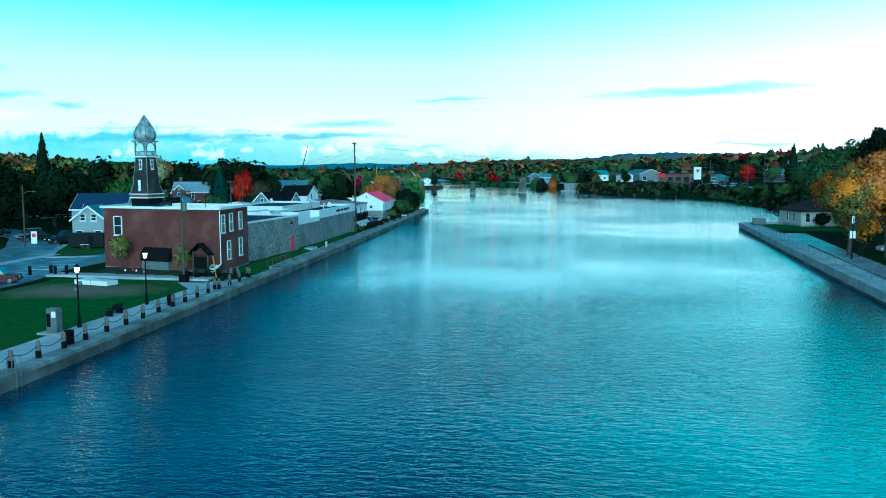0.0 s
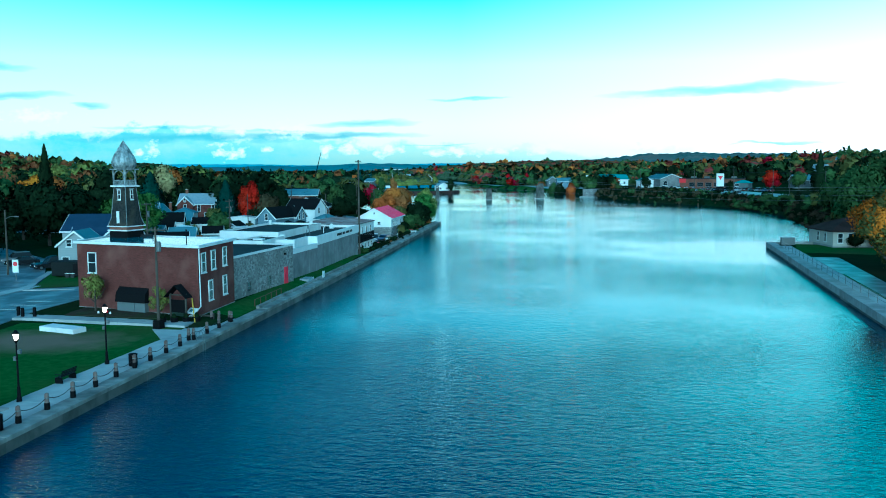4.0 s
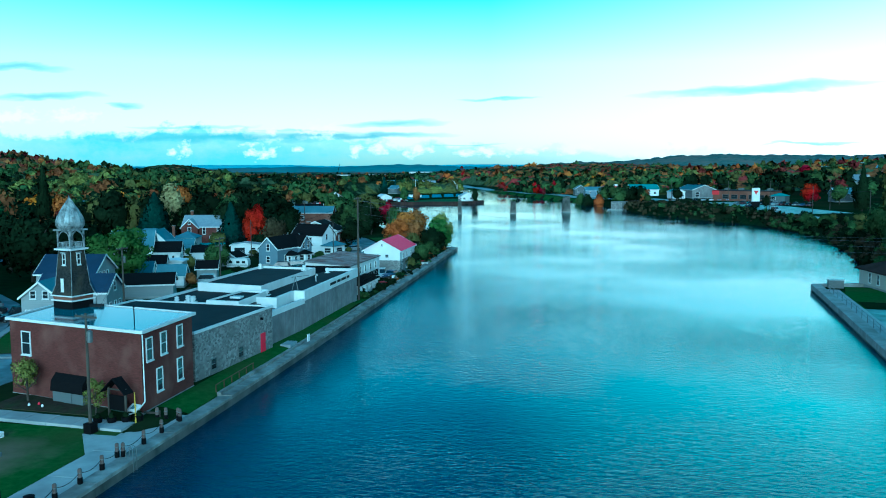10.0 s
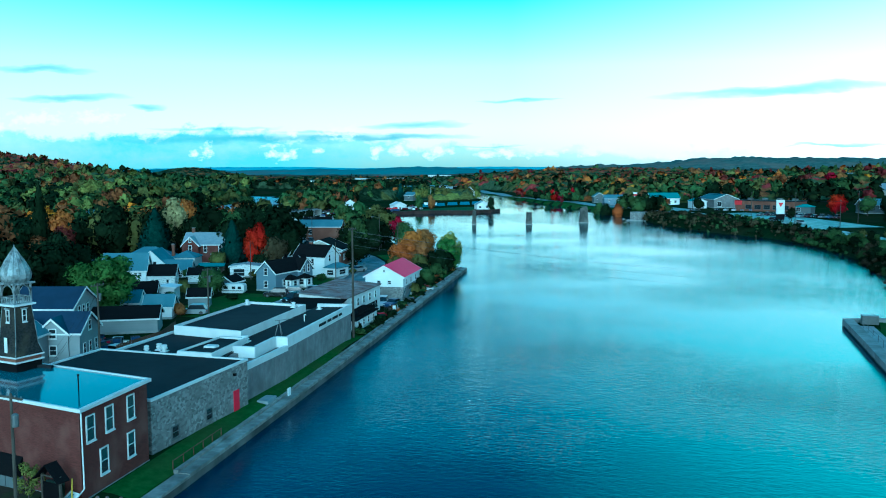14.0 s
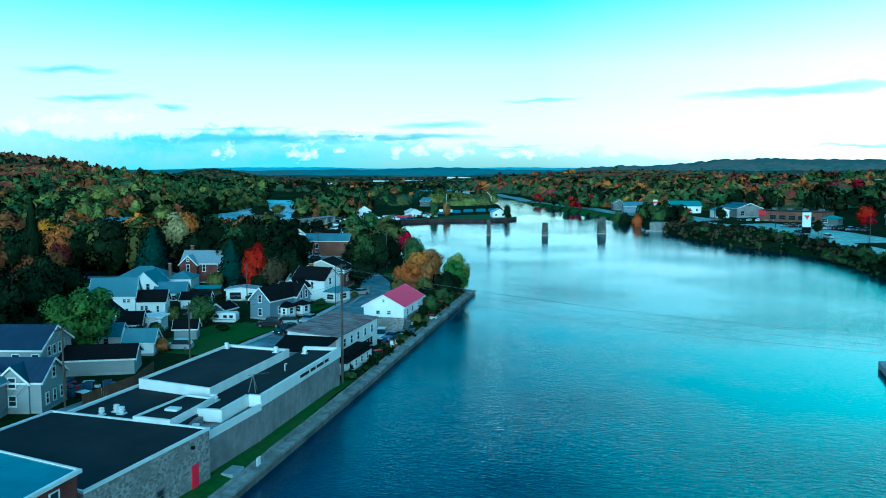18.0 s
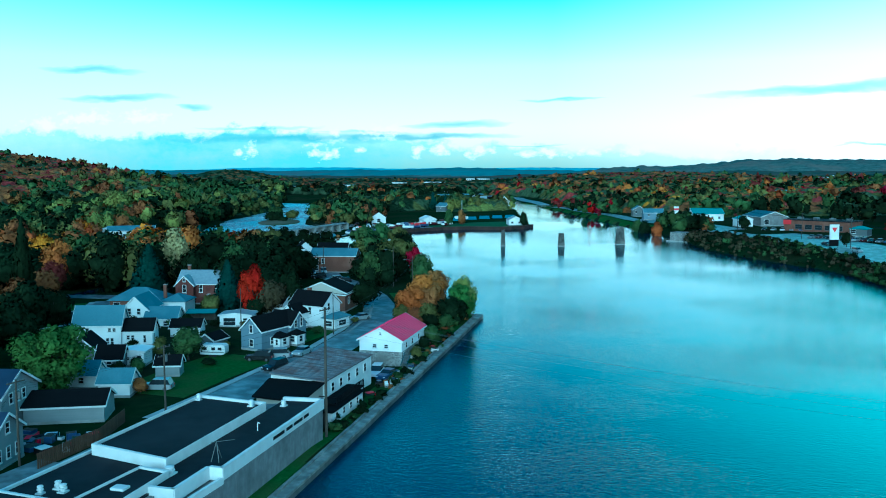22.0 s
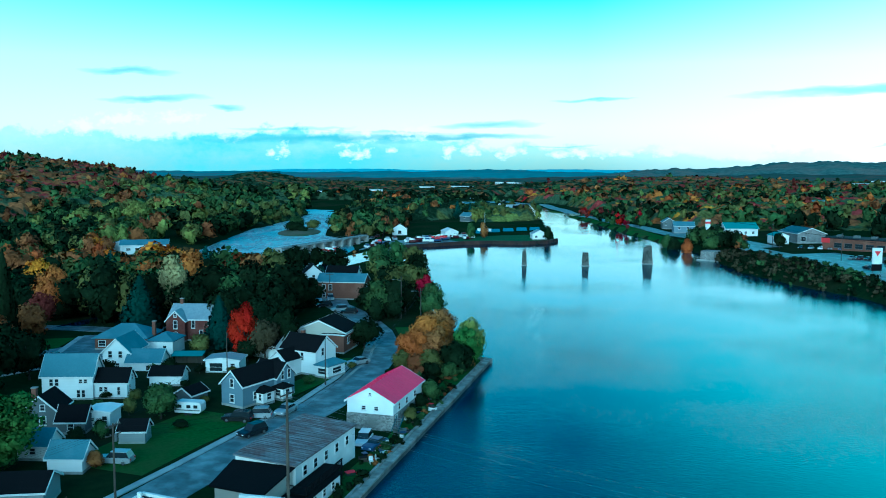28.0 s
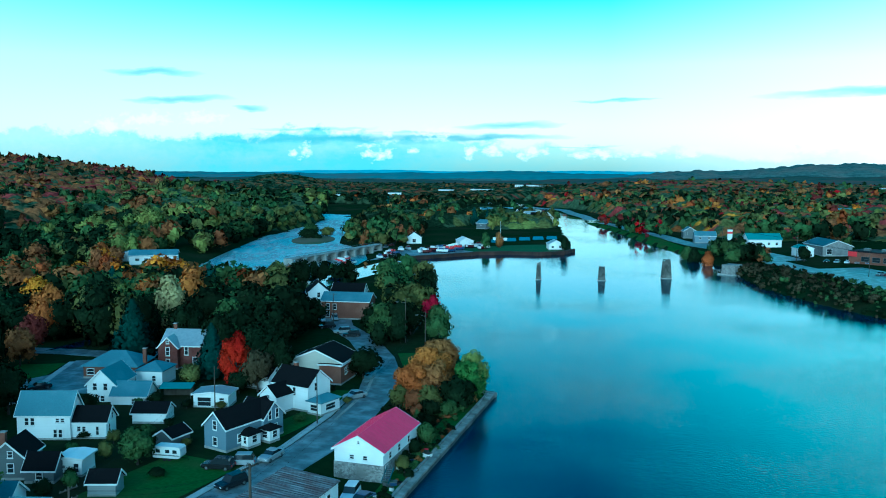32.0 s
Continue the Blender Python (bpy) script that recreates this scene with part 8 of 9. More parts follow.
car(-20.4, -6.6, 200, "red", "suv"), car(-40.5, 37.5, 60, "black", "pickup"), car(-47, 40, 50, "black", "sedan"), car(-50.5, 43.6, 50, "grey", "suv")
car(-21.9, 101.4, 86, "silver", "sedan"), car(-26.9, 95.4, 10, "black", "suv"), car(-25.0, 97.8, 20, "silver", "suv"), car(-21.4, 90.2, 70, "black", "suv"), car(-84.2, 121, 60, "black", "sedan")
car(-32.4, 74.6, 12, "silver", "suv"), car(-3.0, 91.5, 80, "blue", "sedan"), car(-5.5, 93.6, 100, "white", "suv"), car(-24.0, 135.5, 60, "silver", "sedan")
for x, y, r_, c_ in ((-66, 205, 120, "white"), (-63.5, 208, 120, "silver"), (-68, 202, 120, "grey"), (-60, 196, 40, "black"), (-53, 191, 40, "silver"), (-49, 188, 30, "black")):
    car(x, y, r_, c_, "suv")
rc = np.random.RandomState(5)
for k in range(16):
    car(98 + 3.0 * (k % 8) * 0.86 + (9 if k > 7 else 0), 352 - 3.0 * (k % 8) * 0.55 - (11 if k > 7 else 0), 58, ["black", "silver", "white", "grey", "blue", "red"][rc.randint(6)], "suv" if k % 2 else "sedan", "shop car park")
for k in range(5):
    car(84 + 4 * k, 398 - 1.2 * k, 70, ["black", "silver", "white", "grey", "blue"][k], "sedan", "shop car park")
for k in range(4):
    car(40 + 4 * k, 470 - 8 * k * 0.3, 70, ["silver", "white", "grey", "blue"][k], "sedan", "forecourt cars")
car(98, 318, 112, "black", "sedan"), car(104.5, 296, 112, "silver", "suv")
for k in range(4):
    car(78.6 - 0.32 * k, 33 - 5.4 * k, 5, ["silver", "blue", "black", "white"][k], "sedan", "quay car park")

strip([(-196, 322), (-183, 338), (-170, 352)], 6, 9, 0.12, "parking_lot", ASPHALT, "gravel parking area beside the dam", "parking lot", seg=4)
for k in range(14):
    car(-190 + 2.2 * (k % 7) + (3 if k > 6 else 0), 331 + 2.0 * (k % 7) - (7 if k > 6 else 0), 120 + 6 * (k % 3), ["white", "red", "silver", "white", "grey", "red", "blue"][k % 7], "suv" if k % 2 else "sedan", "dam car park")
for k in range(5):
    car(-150.5 + 0.6 * k, 430 + 7 * k, 84, ["red", "white", "red", "grey", "red"][k], "suv", "dam car park")
rv = thing("travel_trailer", "white travel trailer with grey stripes parked on grass", "travel trailer", at=pose(-35.9, 96.4, gz(-35.9, 96.4) + 0.02, 0, 0, 8) @ Matrix.Scale(0.82, 4))
s = Shape()
prof = [(-2.6, 0.55), (-2.75, 1.2), (-2.6, 2.2), (-2.2, 2.65), (2.3, 2.65), (2.65, 2.3), (2.7, 1.0), (2.3, 0.55)]
s.add([(x, -1.1, z) for x, z in prof] + [(x, 1.1, z) for x, z in prof], [tuple(range(8)), tuple(range(15, 7, -1))] + [(i, 8 + i, 8 + (i + 1) % 8, (i + 1) % 8) for i in range(8)])
part("body", s, WHITE, rv)
part("stripe", Shape().box(-2.5, 2.5, -1.13, -1.102, 1.0, 1.18), GREYMET, rv)
for x in (-1.6, 0.2, 1.6):
    part("window", Shape().box(x - 0.4, x + 0.4, -1.13, -1.102, 1.5, 2.1), GLASS, rv)
for x in (-0.45, 0.45):
    part("wheel", Shape().add([(x + 0.34 * math.cos(t_ * math.pi / 6), sg, 0.34 + 0.34 * math.sin(t_ * math.pi / 6)) for sg in (-1.0, -0.8) for t_ in range(12)], [(i, (i + 1) % 12, 12 + (i + 1) % 12, 12 + i) for i in range(12)] + [tuple(range(12)), tuple(range(23, 11, -1))]), RUBBER, rv)
part("hitch", Shape().tube([(2.5, 0, 0.5), (3.6, 0, 0.45), (3.6, 0, 0.0)], 0.05, 6), BLACKMET, rv)
ct = thing("cargo_trailer", "dark grey enclosed cargo trailer on a grass verge", "cargo trailer", at=pose(-31.4, 29.0, gz(-31.4, 29.0), 0, 0, 4) @ Matrix.Diagonal((0.82, 1, 0.9, 1)))
part("body", Shape().cbox(-3.2, 3.2, -1.1, 1.1, 0.45, 2.5, 0.08), material("dark_grey_panel", (0.011, 0.013, 0.013), (0.009, 0.011, 0.011), 1, 0.7, 0.1, spec=0.1), ct)
part("door", Shape().box(0.5, 1.3, -1.13, -1.102, 0.6, 2.2), BLACKMET, ct)
for x in (-0.5, 0.4):
    part("wheel", Shape().add([(x + 0.35 * math.cos(t_ * math.pi / 6), sg, 0.36 + 0.35 * math.sin(t_ * math.pi / 6)) for sg in (-1.16, -0.95) for t_ in range(12)], [(i, (i + 1) % 12, 12 + (i + 1) % 12, 12 + i) for i in range(12)] + [tuple(range(12)), tuple(range(23, 11, -1))]), RUBBER, ct)
    part("fender", Shape().box(x - 0.4, x + 0.4, -1.22, -1.102, 0.72, 0.8), WHITE, ct)
part("skirt", Shape().box(-3.2, 3.2, -1.12, 1.12, 0.36, 0.448), BLACKMET, ct)
sg_ = thing("street_sign", "white street sign with a red disc on a post", "street sign", at=pose(-37.6, 25.6, gz(-37.6, 25.6), 0, 0, 10))
part("post", Shape().box(-0.04, 0.04, -0.04, 0.04, 0, 2.6), GREYMET, sg_)
part("plate", Shape().box(-0.4, 0.4, -0.07, -0.042, 1.0, 2.7), WHITE, sg_)
part("disc", Shape().add([(0.3 * math.cos(k * math.pi / 6), -0.09 if j else -0.072, 2.15 + 0.3 * math.sin(k * math.pi / 6)) for j in (0, 1) for k in range(12)], [tuple(range(12)), tuple(range(23, 11, -1))] + [(i, 12 + i, 12 + (i + 1) % 12, (i + 1) % 12) for i in range(12)]), SIGNRED, sg_)
for x, y in ((-20.4, -1.2), (-18.2, -0.9), (-17.4, -1.4), (-16.2, -1.3)):
    p = thing("timber_post", "dark timber post beside the street", "post", at=pose(x, y, gz(x, y)), group="street posts")
    part("post", Shape().cbox(-0.13, 0.13, -0.13, 0.13, -0.2, 1.0, 0.03), BLACKROOF, p)
for k in range(5):
    y = -2.5 + 2.6 * k
    tagged(part("parking_line", Shape().prism([(-23.6, y), (-23.6, y + 0.12), (-18.6, y + 0.62), (-18.6, y + 0.5)][::-1], gz(-21, y) + 0.05, gz(-21, y) + 0.066), WHITE), "painted white parking line", "road marking", "parking lines", "structure")
strip([(-31.2, -130), (-31, 20)], 0.9, 0.9, 0.14, "pavement", PAVE, "concrete pavement beside the street", "pavement")
strip([(-24.4, 18.2), (-30.0, 16.8), (-33.6, 24), (-38.0, 33.6)], 0.45, 0.45, 0.16, "pavement", PAVE, "concrete pavement round the corner lawn", "pavement")
strip([(-86, 100), (-79, 118), (-74, 128)], 0.6, 0.6, 0.1, "pavement", PAVE, "concrete pavement beside the street", "pavement")

# fence behind the plant, and the junk beside it
fence = thing("fence", "brown board fence behind the plant", "fence", kind="")
FN = [(-25.8, 43), (-25.2, 52.5), (-27.4, 60.2)]
for (x0, y0), (x1, y1) in zip(FN, FN[1:]):
    d = math.hypot(x1 - x0, y1 - y0)
    n = int(d / 0.3)
    a = math.degrees(math.atan2(y1 - y0, x1 - x0))
    for k in range(n):
        x, y = x0 + (x1 - x0) * (k + 0.5) / n, y0 + (y1 - y0) * (k + 0.5) / n
        if ("board",) not in MESHES:
            MESHES[("board",)] = Shape().cbox(-0.135, 0.135, -0.02, 0.02, -0.1, 1.75, 0.015).mesh("board", FENCEWOOD)
        part("board", MESHES[("board",)], None, fence, at=pose(x, y, gz(x, y) + 0.02 * math.sin(k * 2.1), 0, 0, a))
rj = np.random.RandomState(8)
JUNK = [BLACKMET, REDPAINT, PAINTS["blue"], WHITE, GREYMET, WOOD, GREENBOX]
for k in range(26):
    x, y = rj.uniform(-36, -27), rj.uniform(47.5, 54.5)
    j = thing("junk_pile", "assorted boxes and scrap heaped in a yard", "junk", at=pose(x, y, gz(x, y), 0, 0, rj.uniform(0, 360)), group="yard clutter")
    a, b, c = rj.uniform(0.3, 0.9, 3)
    part("crate", Shape().cbox(-a, a, -b, b, 0, c, 0.04), JUNK[k % 7], j)
    part("sheet", Shape().box(-a * 0.8, a * 1.1, -b * 0.6, b * 0.9, c + 0.002, c + 0.05), JUNK[(k + 3) % 7], j)
for k in range(34):
    x, y = rj.uniform(-3.0, 0.3), rj.uniform(78.5, 117)
    x -= 0.02 * (y - 80)
    j = thing("yard_item", "odds and ends standing in the waterside yard", "clutter", at=pose(x, y, gz(x, y) + 0.04, 0, 0, rj.uniform(0, 360)), group="waterside clutter")
    a, b, c = rj.uniform(0.2, 0.6, 3)
    part("crate", Shape().cbox(-a, a, -b, b, 0, c, 0.03), JUNK[k % 7], j)
    part("lid", Shape().box(-a * 1.05, a * 1.05, -b * 1.05, b * 1.05, c + 0.002, c + 0.06), JUNK[(k + 2) % 7], j)
for x, y, rot in ((-0.7, 84.5, 40), (-0.3, 85.6, 100), (-1.2, 92, 60)):
    ch = thing("garden_chair", "white plastic garden chair on the grass", "chair", at=pose(x, y, gz(x, y) + 0.05, 0, 0, rot), group="garden chairs")
    part("seat", Shape().cbox(-0.27, 0.27, -0.27, 0.27, 0.38, 0.43, 0.02), WHITE, ch)
    part("backrest", Shape().box(-0.27, 0.27, 0.23, 0.28, 0.432, 0.95), WHITE, ch)
    for sx in (-0.25, 0.2):
        for sy in (-0.25, 0.2):
            part("leg", Shape().box(sx, sx + 0.05, sy, sy + 0.05, 0, 0.378), WHITE, ch)
bo = thing("rowing_boat", "upturned white boat lying on the grass", "boat", at=pose(-0.6, 88.3, gz(-0.6, 88.3) + 0.03, 0, 0, 70))
part("hull", Shape().lathe(0, 0, [(1.0, 0), (0.9, 0.2), (0.6, 0.42), (0.2, 0.5)], 14), WHITE, bo, at=Matrix.Diagonal((1.6, 0.55, 1, 1)))
stair = thing("outside_stair", "pale blue wooden outside stair against the cottage", "stair", at=pose(-2.3, 99.2, 0.1, 0, 0, 0))
for k in range(8):
    part("tread", Shape().box(-0.5, 0.5, -1.6 + k * 0.26, -1.3 + k * 0.26, 0.18 * k + 0.15, 0.18 * k + 0.2), GREYSID, stair)
for x in (-0.55, 0.5):
    part("stringer", Shape().add([(x, -1.7, 0), (x, 0.6, 1.55), (x, 0.6, 1.8), (x, -1.7, 0.25), (x + 0.05, -1.7, 0), (x + 0.05, 0.6, 1.55), (x + 0.05, 0.6, 1.8), (x + 0.05, -1.7, 0.25)], [(0, 1, 2, 3), (7, 6, 5, 4), (0, 4, 5, 1), (3, 2, 6, 7), (0, 3, 7, 4), (1, 5, 6, 2)]), SKYROOF, stair)
sc = thing("white_notice", "small white notice board on the quay", "notice", at=pose(3.2, 29.5, 0.3))
part("panel", Shape().cbox(-0.05, 0.05, -0.35, 0.35, 0.2, 1.0, 0.02), WHITE, sc)
part("post", Shape().box(-0.04, 0.04, -0.04, 0.04, -0.2, 0.198), GREYMET, sc)
hatch = thing("hatch_cover", "pale concrete hatch cover in the grass", "hatch", at=pose(1.6, 27.5, gz(1.6, 27.5)))
part("cover", Shape().cbox(-0.6, 0.6, -1.1, 1.1, -0.1, 0.3, 0.04), GREYROOF, hatch)
rail = thing("guard_rail", "low rusty rail along the quay", "rail", at=pose(0, 0, 0))
for k in range(6):
    y = 8.0 + k * 1.7
    part("post", Shape().box(along(LQUAY, y) - 1.75, along(LQUAY, y) - 1.68, y, y + 0.07, 0.1, 0.95), FENCEWOOD, rail)
part("bar", Shape().tube([(along(LQUAY, 8.0) - 1.71, 8.0, 0.93), (along(LQUAY, 16.5) - 1.71, 16.6, 0.93)], 0.035, 6), FENCEWOOD, rail)

# ---- far bank on the right ----
sign = thing("shop_sign", "tall white shop sign with a red triangle", "sign", at=pose(98.5, 306, gz(98.5, 306), 0, 0, 16))
for x in (-1.5, 1.4):
    part("leg", Shape().box(x, x + 0.15, -0.1, 0.1, 0, 8.9), GREYMET, sign)
part("panel", Shape().cbox(-1.7, 1.7, -0.25, 0.25, 3.4, 9.0, 0.05), WHITE, sign)
part("triangle", Shape().add([(-1.1, -0.3, 7.9), (1.1, -0.3, 7.9), (0, -0.3, 6.1), (-1.1, -0.26, 7.9), (1.1, -0.26, 7.9), (0, -0.26, 6.1)], [(2, 1, 0), (3, 4, 5), (0, 1, 4, 3), (1, 2, 5, 4), (2, 0, 3, 5)]), SIGNRED, sign)
part("base_panel", Shape().box(-1.7, 1.7, -0.22, 0.22, 1.0, 3.3), BLACKMET, sign)
s2 = thing("petrol_sign", "white and orange petrol price sign", "sign", at=pose(44, 500, gz(44, 500)))
part("panel", Shape().cbox(-1.4, 1.4, -0.3, 0.3, 2.0, 8.0, 0.05), WHITE, s2)
part("colour_band", Shape().box(-1.42, 1.42, -0.33, 0.33, 5.6, 6.9), SIGNRED, s2)
part("leg", Shape().box(-0.3, 0.3, -0.2, 0.2, 0, 1.998), GREYMET, s2)
bp = thing("banner_pole", "black lamp pole with white banners", "lamp pole", at=pose(70.2, 24.5, gz(70.2, 24.5)))
part("pole", Shape().lathe(0, 0, [(0.12, 0), (0.08, 1.0), (0.06, 5.2)], 8), BLACKMET, bp)
part("banner", Shape().box(-0.32, 0.32, -0.04, 0.04, 2.6, 3.5), WHITE, bp)
part("banner", Shape().box(-0.12, 0.12, -0.04, 0.04, 4.4, 5.3), WHITE, bp)
cab2 = thing("quay_cabinet", "grey steel cabinet at the quay corner", "cabinet", at=pose(74.0, 87, 0.2))
part("body", Shape().cbox(-1.2, 1.2, -0.5, 0.5, 0, 1.3, 0.04), GREYMET, cab2)
part("lid", Shape().cbox(-1.25, 1.25, -0.55, 0.55, 1.302, 1.4, 0.03), GREYROOF, cab2)
fr = thing("railing", "thin steel railing along the far quay walk", "railing")
for k in range(26):
    y = -6 + k * 3.6
    x = along(RL, y) + 1.9
    part("post", Shape().box(x - 0.03, x + 0.03, y - 0.03, y + 0.03, 0.05, 1.1), GREYMET, fr)
for z in (0.6, 1.08):
    part("bar", Shape().tube([(along(RL, y) + 1.9, y, z) for y in (-6, 30, 60, 84)], 0.025, 5), GREYMET, fr)
fr2 = thing("railing", "dark railing at the car park edge", "railing")
for k in range(14):
    part("post", Shape().box(71.8 + k * 0.55, 71.86 + k * 0.55, 27 + k * 1.1, 27.06 + k * 1.1, 0.0, 1.1), BLACKMET, fr2)
part("bar", Shape().tube([(71.8, 27, 1.08), (79.2, 41.6, 1.08)], 0.03, 5), BLACKMET, fr2)
gr = thing("guard_rail", "steel guard rail beside the highway", "guard rail")
GR = [(58, 385), (76, 345), (88, 312), (97, 280), (104, 250)]
for (x0, y0), (x1, y1) in zip(GR, GR[1:]):
    for k in range(8):
        x, y = x0 + (x1 - x0) * k / 8, y0 + (y1 - y0) * k / 8
        part("post", Shape().box(x - 0.08, x + 0.08, y - 0.08, y + 0.08, gz(x, y) - 0.2, gz(x, y) + 0.8), WOOD, gr)
part("beam", Shape().tube([(x, y, gz(x, y) + 0.7) for x, y in GR], 0.12, 4), GREYMET, gr)

# ---- the boat club point, the dam and the river ----
bw = thing("sheet_pile_wall", "rusty brown sheet pile wall of the basin", "retaining wall", kind="structure")
BW = [(-104, 371)] + BASIN
for (x0, y0), (x1, y1) in zip(BW, BW[1:]):
    d = math.hypot(x1 - x0, y1 - y0)
    n = max(1, int(d / 2.2))
    for k in range(n):
        a, b = Vector((x0, y0)).lerp(Vector((x1, y1)), k / n), Vector((x0, y0)).lerp(Vector((x1, y1)), (k + 1) / n)
        o = 0.25 if k % 2 else 0.0
        nn = Vector((b.y - a.y, -(b.x - a.x))).normalized() * o
        nb = Vector((-(b.y - a.y), b.x - a.x)).normalized() * 1.4
        part("pile", Shape().prism([tuple(a + nn), tuple(b + nn), tuple(b + nb), tuple(a + nb)], -4, 1.0), SHEETPILE, bw)
strip([(-112, 380), (-100, 400), (-84, 418)], 30, 3, 0.3, "boat_yard", ASPHALT, "gravelled boat club yard", "yard", seg=5, cross=6)
HULL = [WHITE, PAINTS["blue"], SIGNRED, WHITE, GREYROOF, PAINTS["red"]]
rb = np.random.RandomState(11)
for k in range(34):
    x, y = rb.uniform(-150, -82), 0
    y = 395 + (x + 112) * 0.75 + rb.uniform(6, 38)
    b = thing("stored_boat", "small boat on a trailer in the club yard", "boat", at=pose(x, y, gz(x, y) + 0.35, 0, 0, rb.uniform(0, 180)), group="stored boats")
    part("hull", Shape().prism([(-3, -0.7), (-3, 0.7), (1.4, 1.0), (3.2, 0), (1.4, -1.0)][::-1], 0.5, 1.6), HULL[k % 6], b)
    part("cabin", Shape().cbox(-1.8, 0.6, -0.7, 0.7, 1.602, 2.5, 0.1), HULL[(k + 1) % 6], b)
    part("cradle", Shape().box(-2.4, 1.8, -0.6, 0.6, 0.0, 0.498), BLACKMET, b)
for k in range(5):
    x, y = -86 + 7 * k, 470 + 6 * k
    t = thing("tarpaulin_row", "row of boats under blue tarpaulins on the lawn", "covered boats", at=pose(x, y, gz(x, y) + 0.05, 0, 0, 25), group="covered boats")
    part("cover", Shape().add([(-3.2, -1.3, 0), (3.2, -1.3, 0), (3.2, 1.3, 0), (-3.2, 1.3, 0), (-3, 0, 1.9), (3, 0, 1.9)], [(0, 1, 5, 4), (2, 3, 4, 5), (1, 2, 5), (3, 0, 4), (3, 2, 1, 0)]), material("blue_tarp", (0.03, 0.16, 0.22), (0.025, 0.12, 0.18), 1, 0.5, 0.2) if k == 0 else bpy.data.materials["blue_tarp"], t)
    part("trailer", Shape().box(-2.8, 2.8, -0.8, 0.8, -0.1, -0.002), BLACKMET, t)
ch = house("white clubhouse with a grey roof on the point", -45, 438, 20, 8, 9, 3.0, 5.0, SIDING, GREYROOF, [("f", -2, 1.6, 1.2, 1.0), ("f", 2, 1.6, 1.2, 1.0)], name="clubhouse", category="clubhouse")
house("dark boat shed with white gable", -140, 476, 20, 9, 10, 4.0, 7.0, SIDING, BLACKROOF, [("f", 0, 2.0, 2.0, 2.0)], name="boat_shed", category="shed")
house("house with a blue roof among trees", -124, 580, 60, 8, 10, 4.0, 6.5, GREYSID, BLUEROOF, [("l", 0, 3.0, 1.2, 1.4)])
house("white marquee building in the yard", -102, 458, 30, 8, 11, 3.0, 4.8, WHITE, WHITE, [], name="marquee", category="marquee")
sb = thing("sailing_boat", "white sailing boat ashore with a bare mast", "sailing boat", at=pose(-84, 470, gz(-84, 470)))
part("hull", Shape().prism([(-4, -1.0), (-4, 1.0), (2, 1.3), (4.4, 0), (2, -1.3)][::-1], 1.2, 2.8), WHITE, sb)
part("cradle", Shape().box(-2.5, 2.5, -0.7, 0.7, 0, 1.198), BLACKMET, sb)
part("mast", Shape().tube([(0.4, 0, 2.8), (0.4, 0, 12.5)], 0.1, 6), WHITE, sb)
dam = thing("dam", "concrete river dam with open sluice bays and a deck", "dam", kind="structure")
D0, D1 = Vector((-157, 350)), Vector((-149, 440))
N = 9
ang = math.degrees(math.atan2(D1.y - D0.y, D1.x - D0.x))
Ld = (D1 - D0).length
for k in range(N + 1):
    q = D0.lerp(D1, k / N)
    part("pier", Shape().cbox(-0.8, 0.8, -2.6, 2.6, -7, -0.6, 0.08), CONCRETE, dam, at=pose(q.x, q.y, 0, 0, 0, ang))
q = D0.lerp(D1, 0.5)
part("deck", Shape().box(-Ld / 2 - 1, Ld / 2 + 1, -2.4, 2.4, -0.598, -0.1), CONCRETE, dam, at=pose(q.x, q.y, 0, 0, 0, ang))
part("sill", Shape().box(-Ld / 2, Ld / 2, 0.4, 1.2, -7, -2.2), OLDCONC, dam, at=pose(q.x, q.y, 0, 0, 0, ang))
part("handrail", Shape().box(-Ld / 2, Ld / 2, -2.4, -2.3, 0.6, 0.7).box(-Ld / 2, Ld / 2, 2.3, 2.4, 0.6, 0.7), GREYMET, dam, at=pose(q.x, q.y, 0, 0, 0, ang))
for k in range(24):
    part("baluster", Shape().box(-0.05, 0.05, -2.4, -2.3, -0.098, 0.598), GREYMET, dam, at=pose(*D0.lerp(D1, (k + 0.5) / 24), 0, 0, 0, ang))
# rapids
rp = np.random.RandomState(21)
s = Shape()
for k in range(1700):
    t = rp.uniform(0, 1)
    cx, cy = (-172 - 128 * t + rp.uniform(-34, 34), 362 + 330 * t + rp.uniform(-16, 16))
    if not inside(np.array([cx]), np.array([cy]), RIVER_POLY)[0] or math.hypot((cx + 222) / 0.6, cy - 500) < 36:
        continue
    L, W, a = rp.uniform(1.2, 7.0), rp.uniform(0.3, 1.2), 1.9 + rp.uniform(-0.5, 0.5)
    m = 7
    ring = [(cx + L * math.cos(2 * math.pi * i / m) * math.cos(a) * rp.uniform(0.7, 1.2) - W * math.sin(2 * math.pi * i / m) * math.sin(a), cy + L * math.cos(2 * math.pi * i / m) * math.sin(a) + W * math.sin(2 * math.pi * i / m) * math.cos(a), RIVER_Z + 0.02) for i in range(m)]
    s.add(ring + [(cx, cy, RIVER_Z + rp.uniform(0.15, 0.5))], [(i, (i + 1) % m, m) for i in range(m)])
tagged(part("rapids_foam", s, FOAM), "white foam on the river rapids", "foam", kind="stuff")
isl = Shape().lathe(0, 0, [(1.0, -2), (0.95, 0.2), (0.7, 0.9), (0.2, 1.2)], 18)
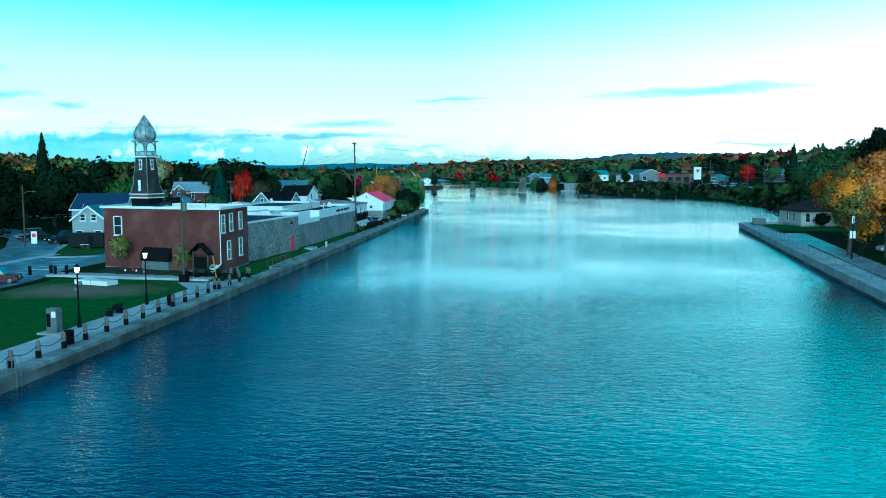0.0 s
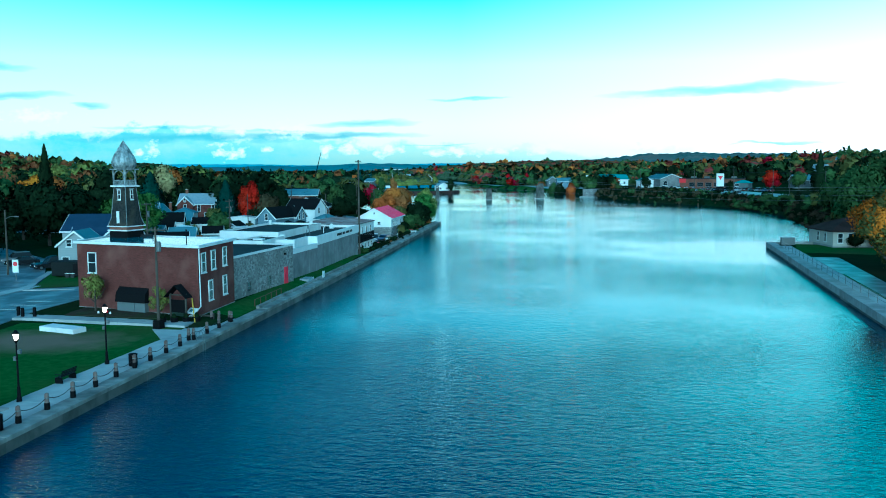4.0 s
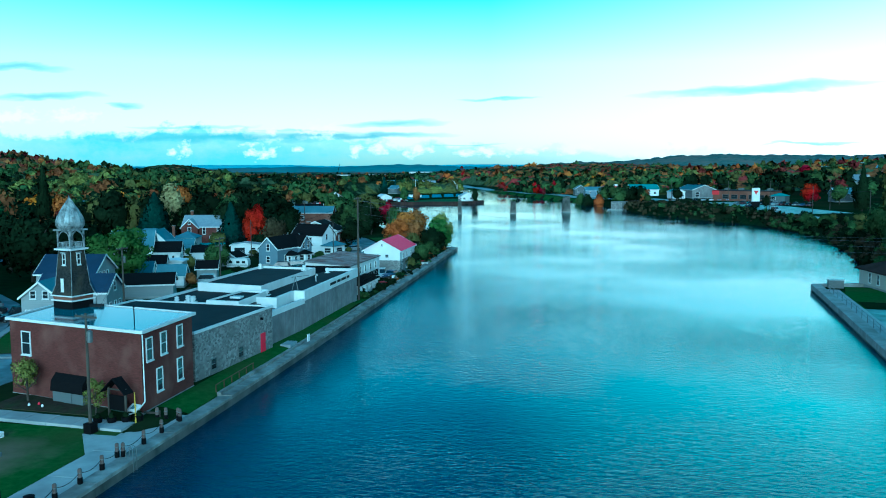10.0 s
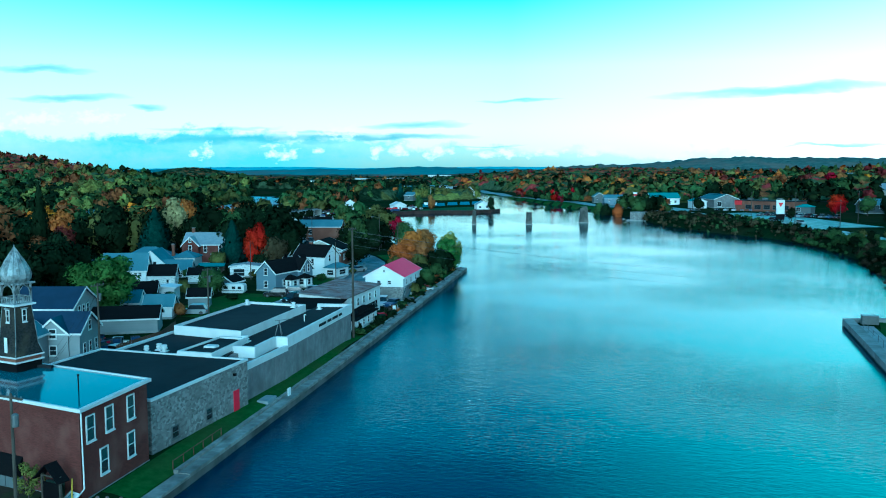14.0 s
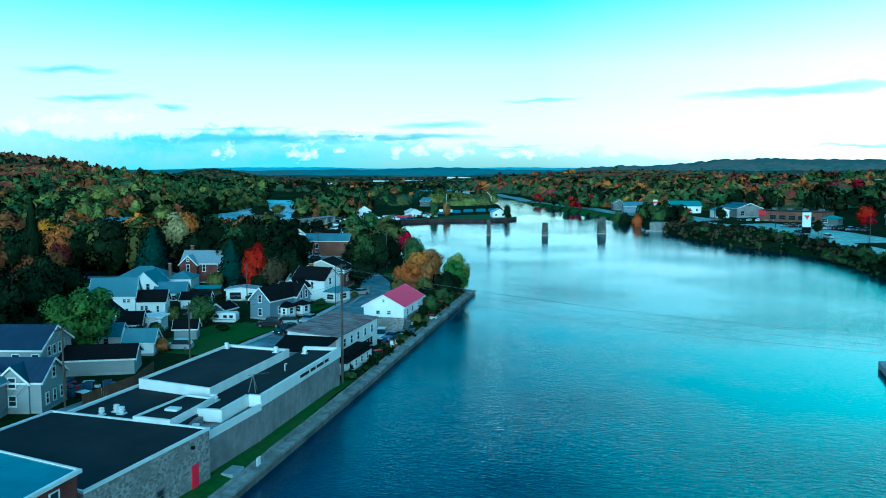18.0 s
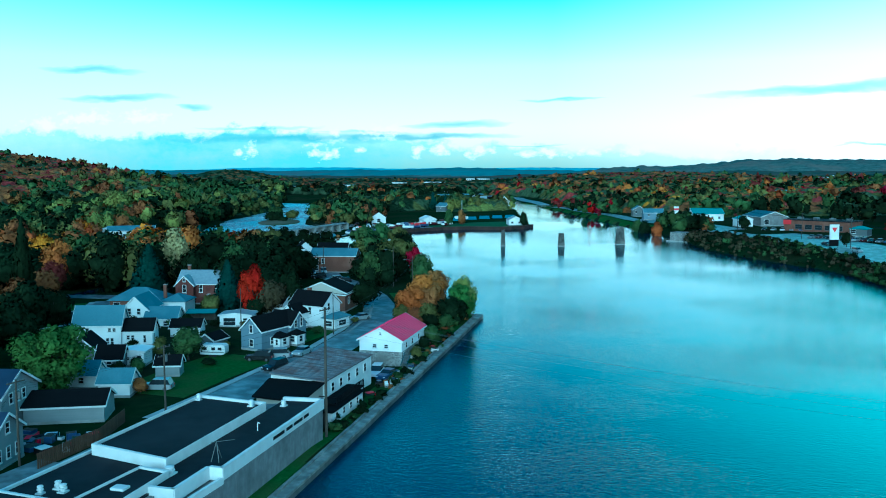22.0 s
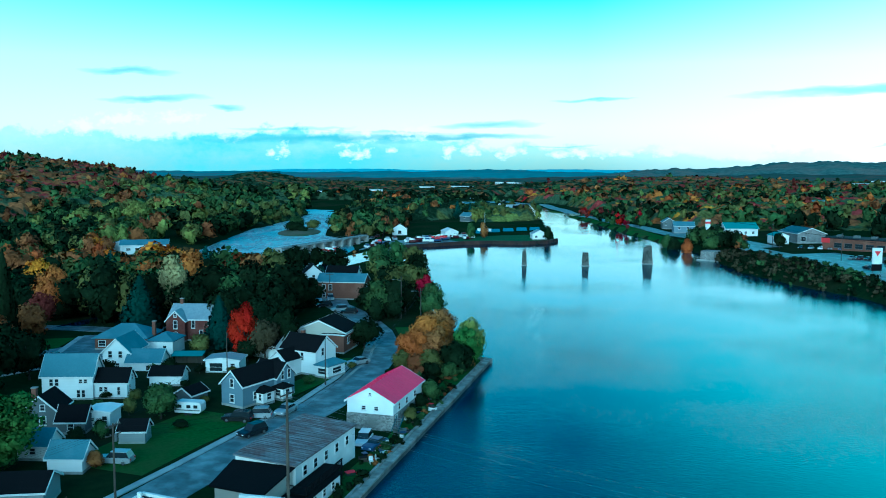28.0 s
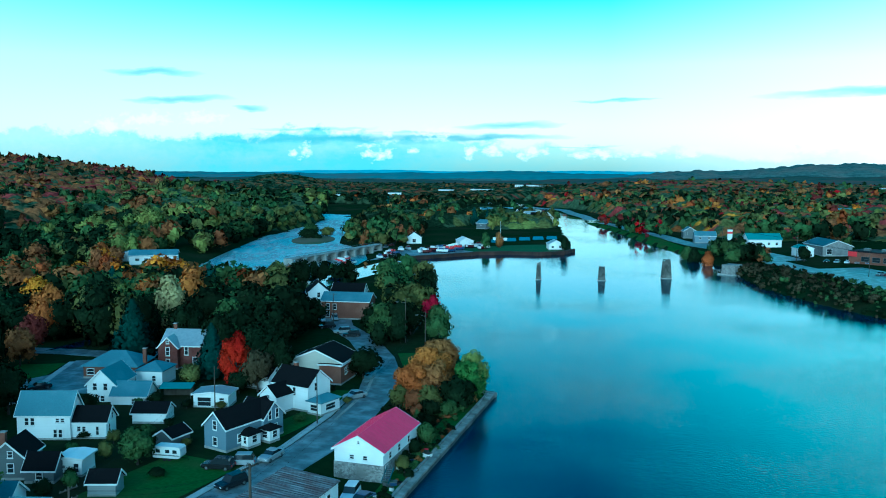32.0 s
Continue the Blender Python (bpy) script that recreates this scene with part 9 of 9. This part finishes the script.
tagged(part("island", isl, SOIL, at=Matrix.Translation((-221, 499, RIVER_Z)) @ Matrix.Rotation(0.38, 4, "Z") @ Matrix.Diagonal((15, 37, 1, 1))), "brown reedy river island", "island", kind="structure")
s = Shape()
for k in range(260):
    t = rp.uniform(0, 1)
    cx, cy = -170 + rp.uniform(-34, 34), 318 + rp.uniform(-20, 34)
    if not inside(np.array([cx]), np.array([cy]), RIVER_POLY)[0]:
        continue
    q = rp.uniform(0.4, 1.3)
    s.lathe(cx, cy, [(q, RIVER_Z - 0.3), (q * 0.8, RIVER_Z + 0.25), (q * 0.3, RIVER_Z + 0.5)], 6, turn=rp.uniform(0, 3))
tagged(part("river_rocks", s, STONE), "grey boulders in the shallow river", "rocks", kind="stuff")

# ---- far town ----
rt = np.random.RandomState(31)
TOWN = [(-500, 1030, 30, 12, 7), (-470, 1045, 22, 12, 6), (-560, 1010, 22, 10, 4), (-440, 1190, 20, 14, 7), (-365, 1410, 40, 14, 7), (-345, 1680, 46, 16, 9), (-300, 1640, 30, 14, 7), (-410, 1350, 24, 12, 7), (330, 1500, 46, 16, 8), (410, 1330, 40, 14, 7), (470, 900, 30, 12, 7), (560, 980, 26, 12, 7), (250, 1250, 22, 10, 7)]
for x, y, w, d, h in TOWN:
    b = thing("far_building", "pale flat-roofed building among far trees", "building", at=pose(x, y, gz(x, y), 0, 0, rt.uniform(-20, 20)), group="far buildings")
    hh = h + 2
    part("wall", Shape().box(-w / 2, w / 2, -d / 2, d / 2, -2, hh), WHITE, b)
    part("roof", Shape().box(-w / 2 - 0.3, w / 2 + 0.3, -d / 2 - 0.3, d / 2 + 0.3, hh + 0.002, hh + 0.6), GREYROOF, b)
    for k in range(int(w / 5)):
        for z in (hh - 2.5, hh - 6.0):
            part("window", Shape().box(-w / 2 + 1.5 + k * 5, -w / 2 + 4.0 + k * 5, -d / 2 - 0.06, -d / 2 - 0.002, z - 0.8, z + 0.8), GLASS, b)
for k in range(26):
    if k < 10:
        y = rt.uniform(620, 900)
        x = -97 - 0.42 * (y - 715) - rt.uniform(20, 70)
    else:
        x, y = rt.uniform(120, 360), rt.uniform(430, 1000)
    house(("white", "grey", "beige")[k % 3] + " house among the trees", x, y, rt.uniform(0, 180), 8, 11, 5.5, 9.5, (SIDING, GREYSID, BEIGE)[k % 3], (BLUEROOF, BLACKROOF, GREYROOF)[k % 3], [("f", -2, 4, 1.0, 1.3), ("r", 0, 4, 1.0, 1.3), ("l", 0, 4, 1.0, 1.3)])
cr = thing("crane", "thin lattice crane jib over the far trees", "crane", at=pose(-81.3, 303, gz(-81.3, 303)))
part("jib", Shape().tube([(-3.5, 0, 8.0), (0.5, 0, 22.5)], 0.25, 4, 0.12), BLACKMET, cr)
part("cab", Shape().cbox(-5, -2, -1.5, 1.5, 2.2, 5.5, 0.2), YELLOW, cr)
part("carrier", Shape().cbox(-7, 1, -1.5, 1.5, 0.4, 2.198, 0.2), BLACKMET, cr)
shelf = thing("awning", "teal tarpaulin roof over a garden store", "awning", at=pose(-55.8, 125.4, gz(-55.8, 125.4), 0, 0, 20))
part("cover", Shape().prism([(-3.0, -1.4), (3.0, -1.4), (3.0, 1.4), (-3.0, 1.4)], [1.9, 1.9, 2.3, 2.3], [1.98, 1.98, 2.38, 2.38]), TEALROOF, shelf)
for x in (-2.8, 2.8):
    for y in (-1.2, 1.2):
        part("post", Shape().box(x - 0.06, x + 0.06, y - 0.06, y + 0.06, -0.1, 1.92), WOOD, shelf)
part("back_panel", Shape().box(-2.7, 2.7, 1.1, 1.16, -0.1, 2.2), WOOD, shelf)
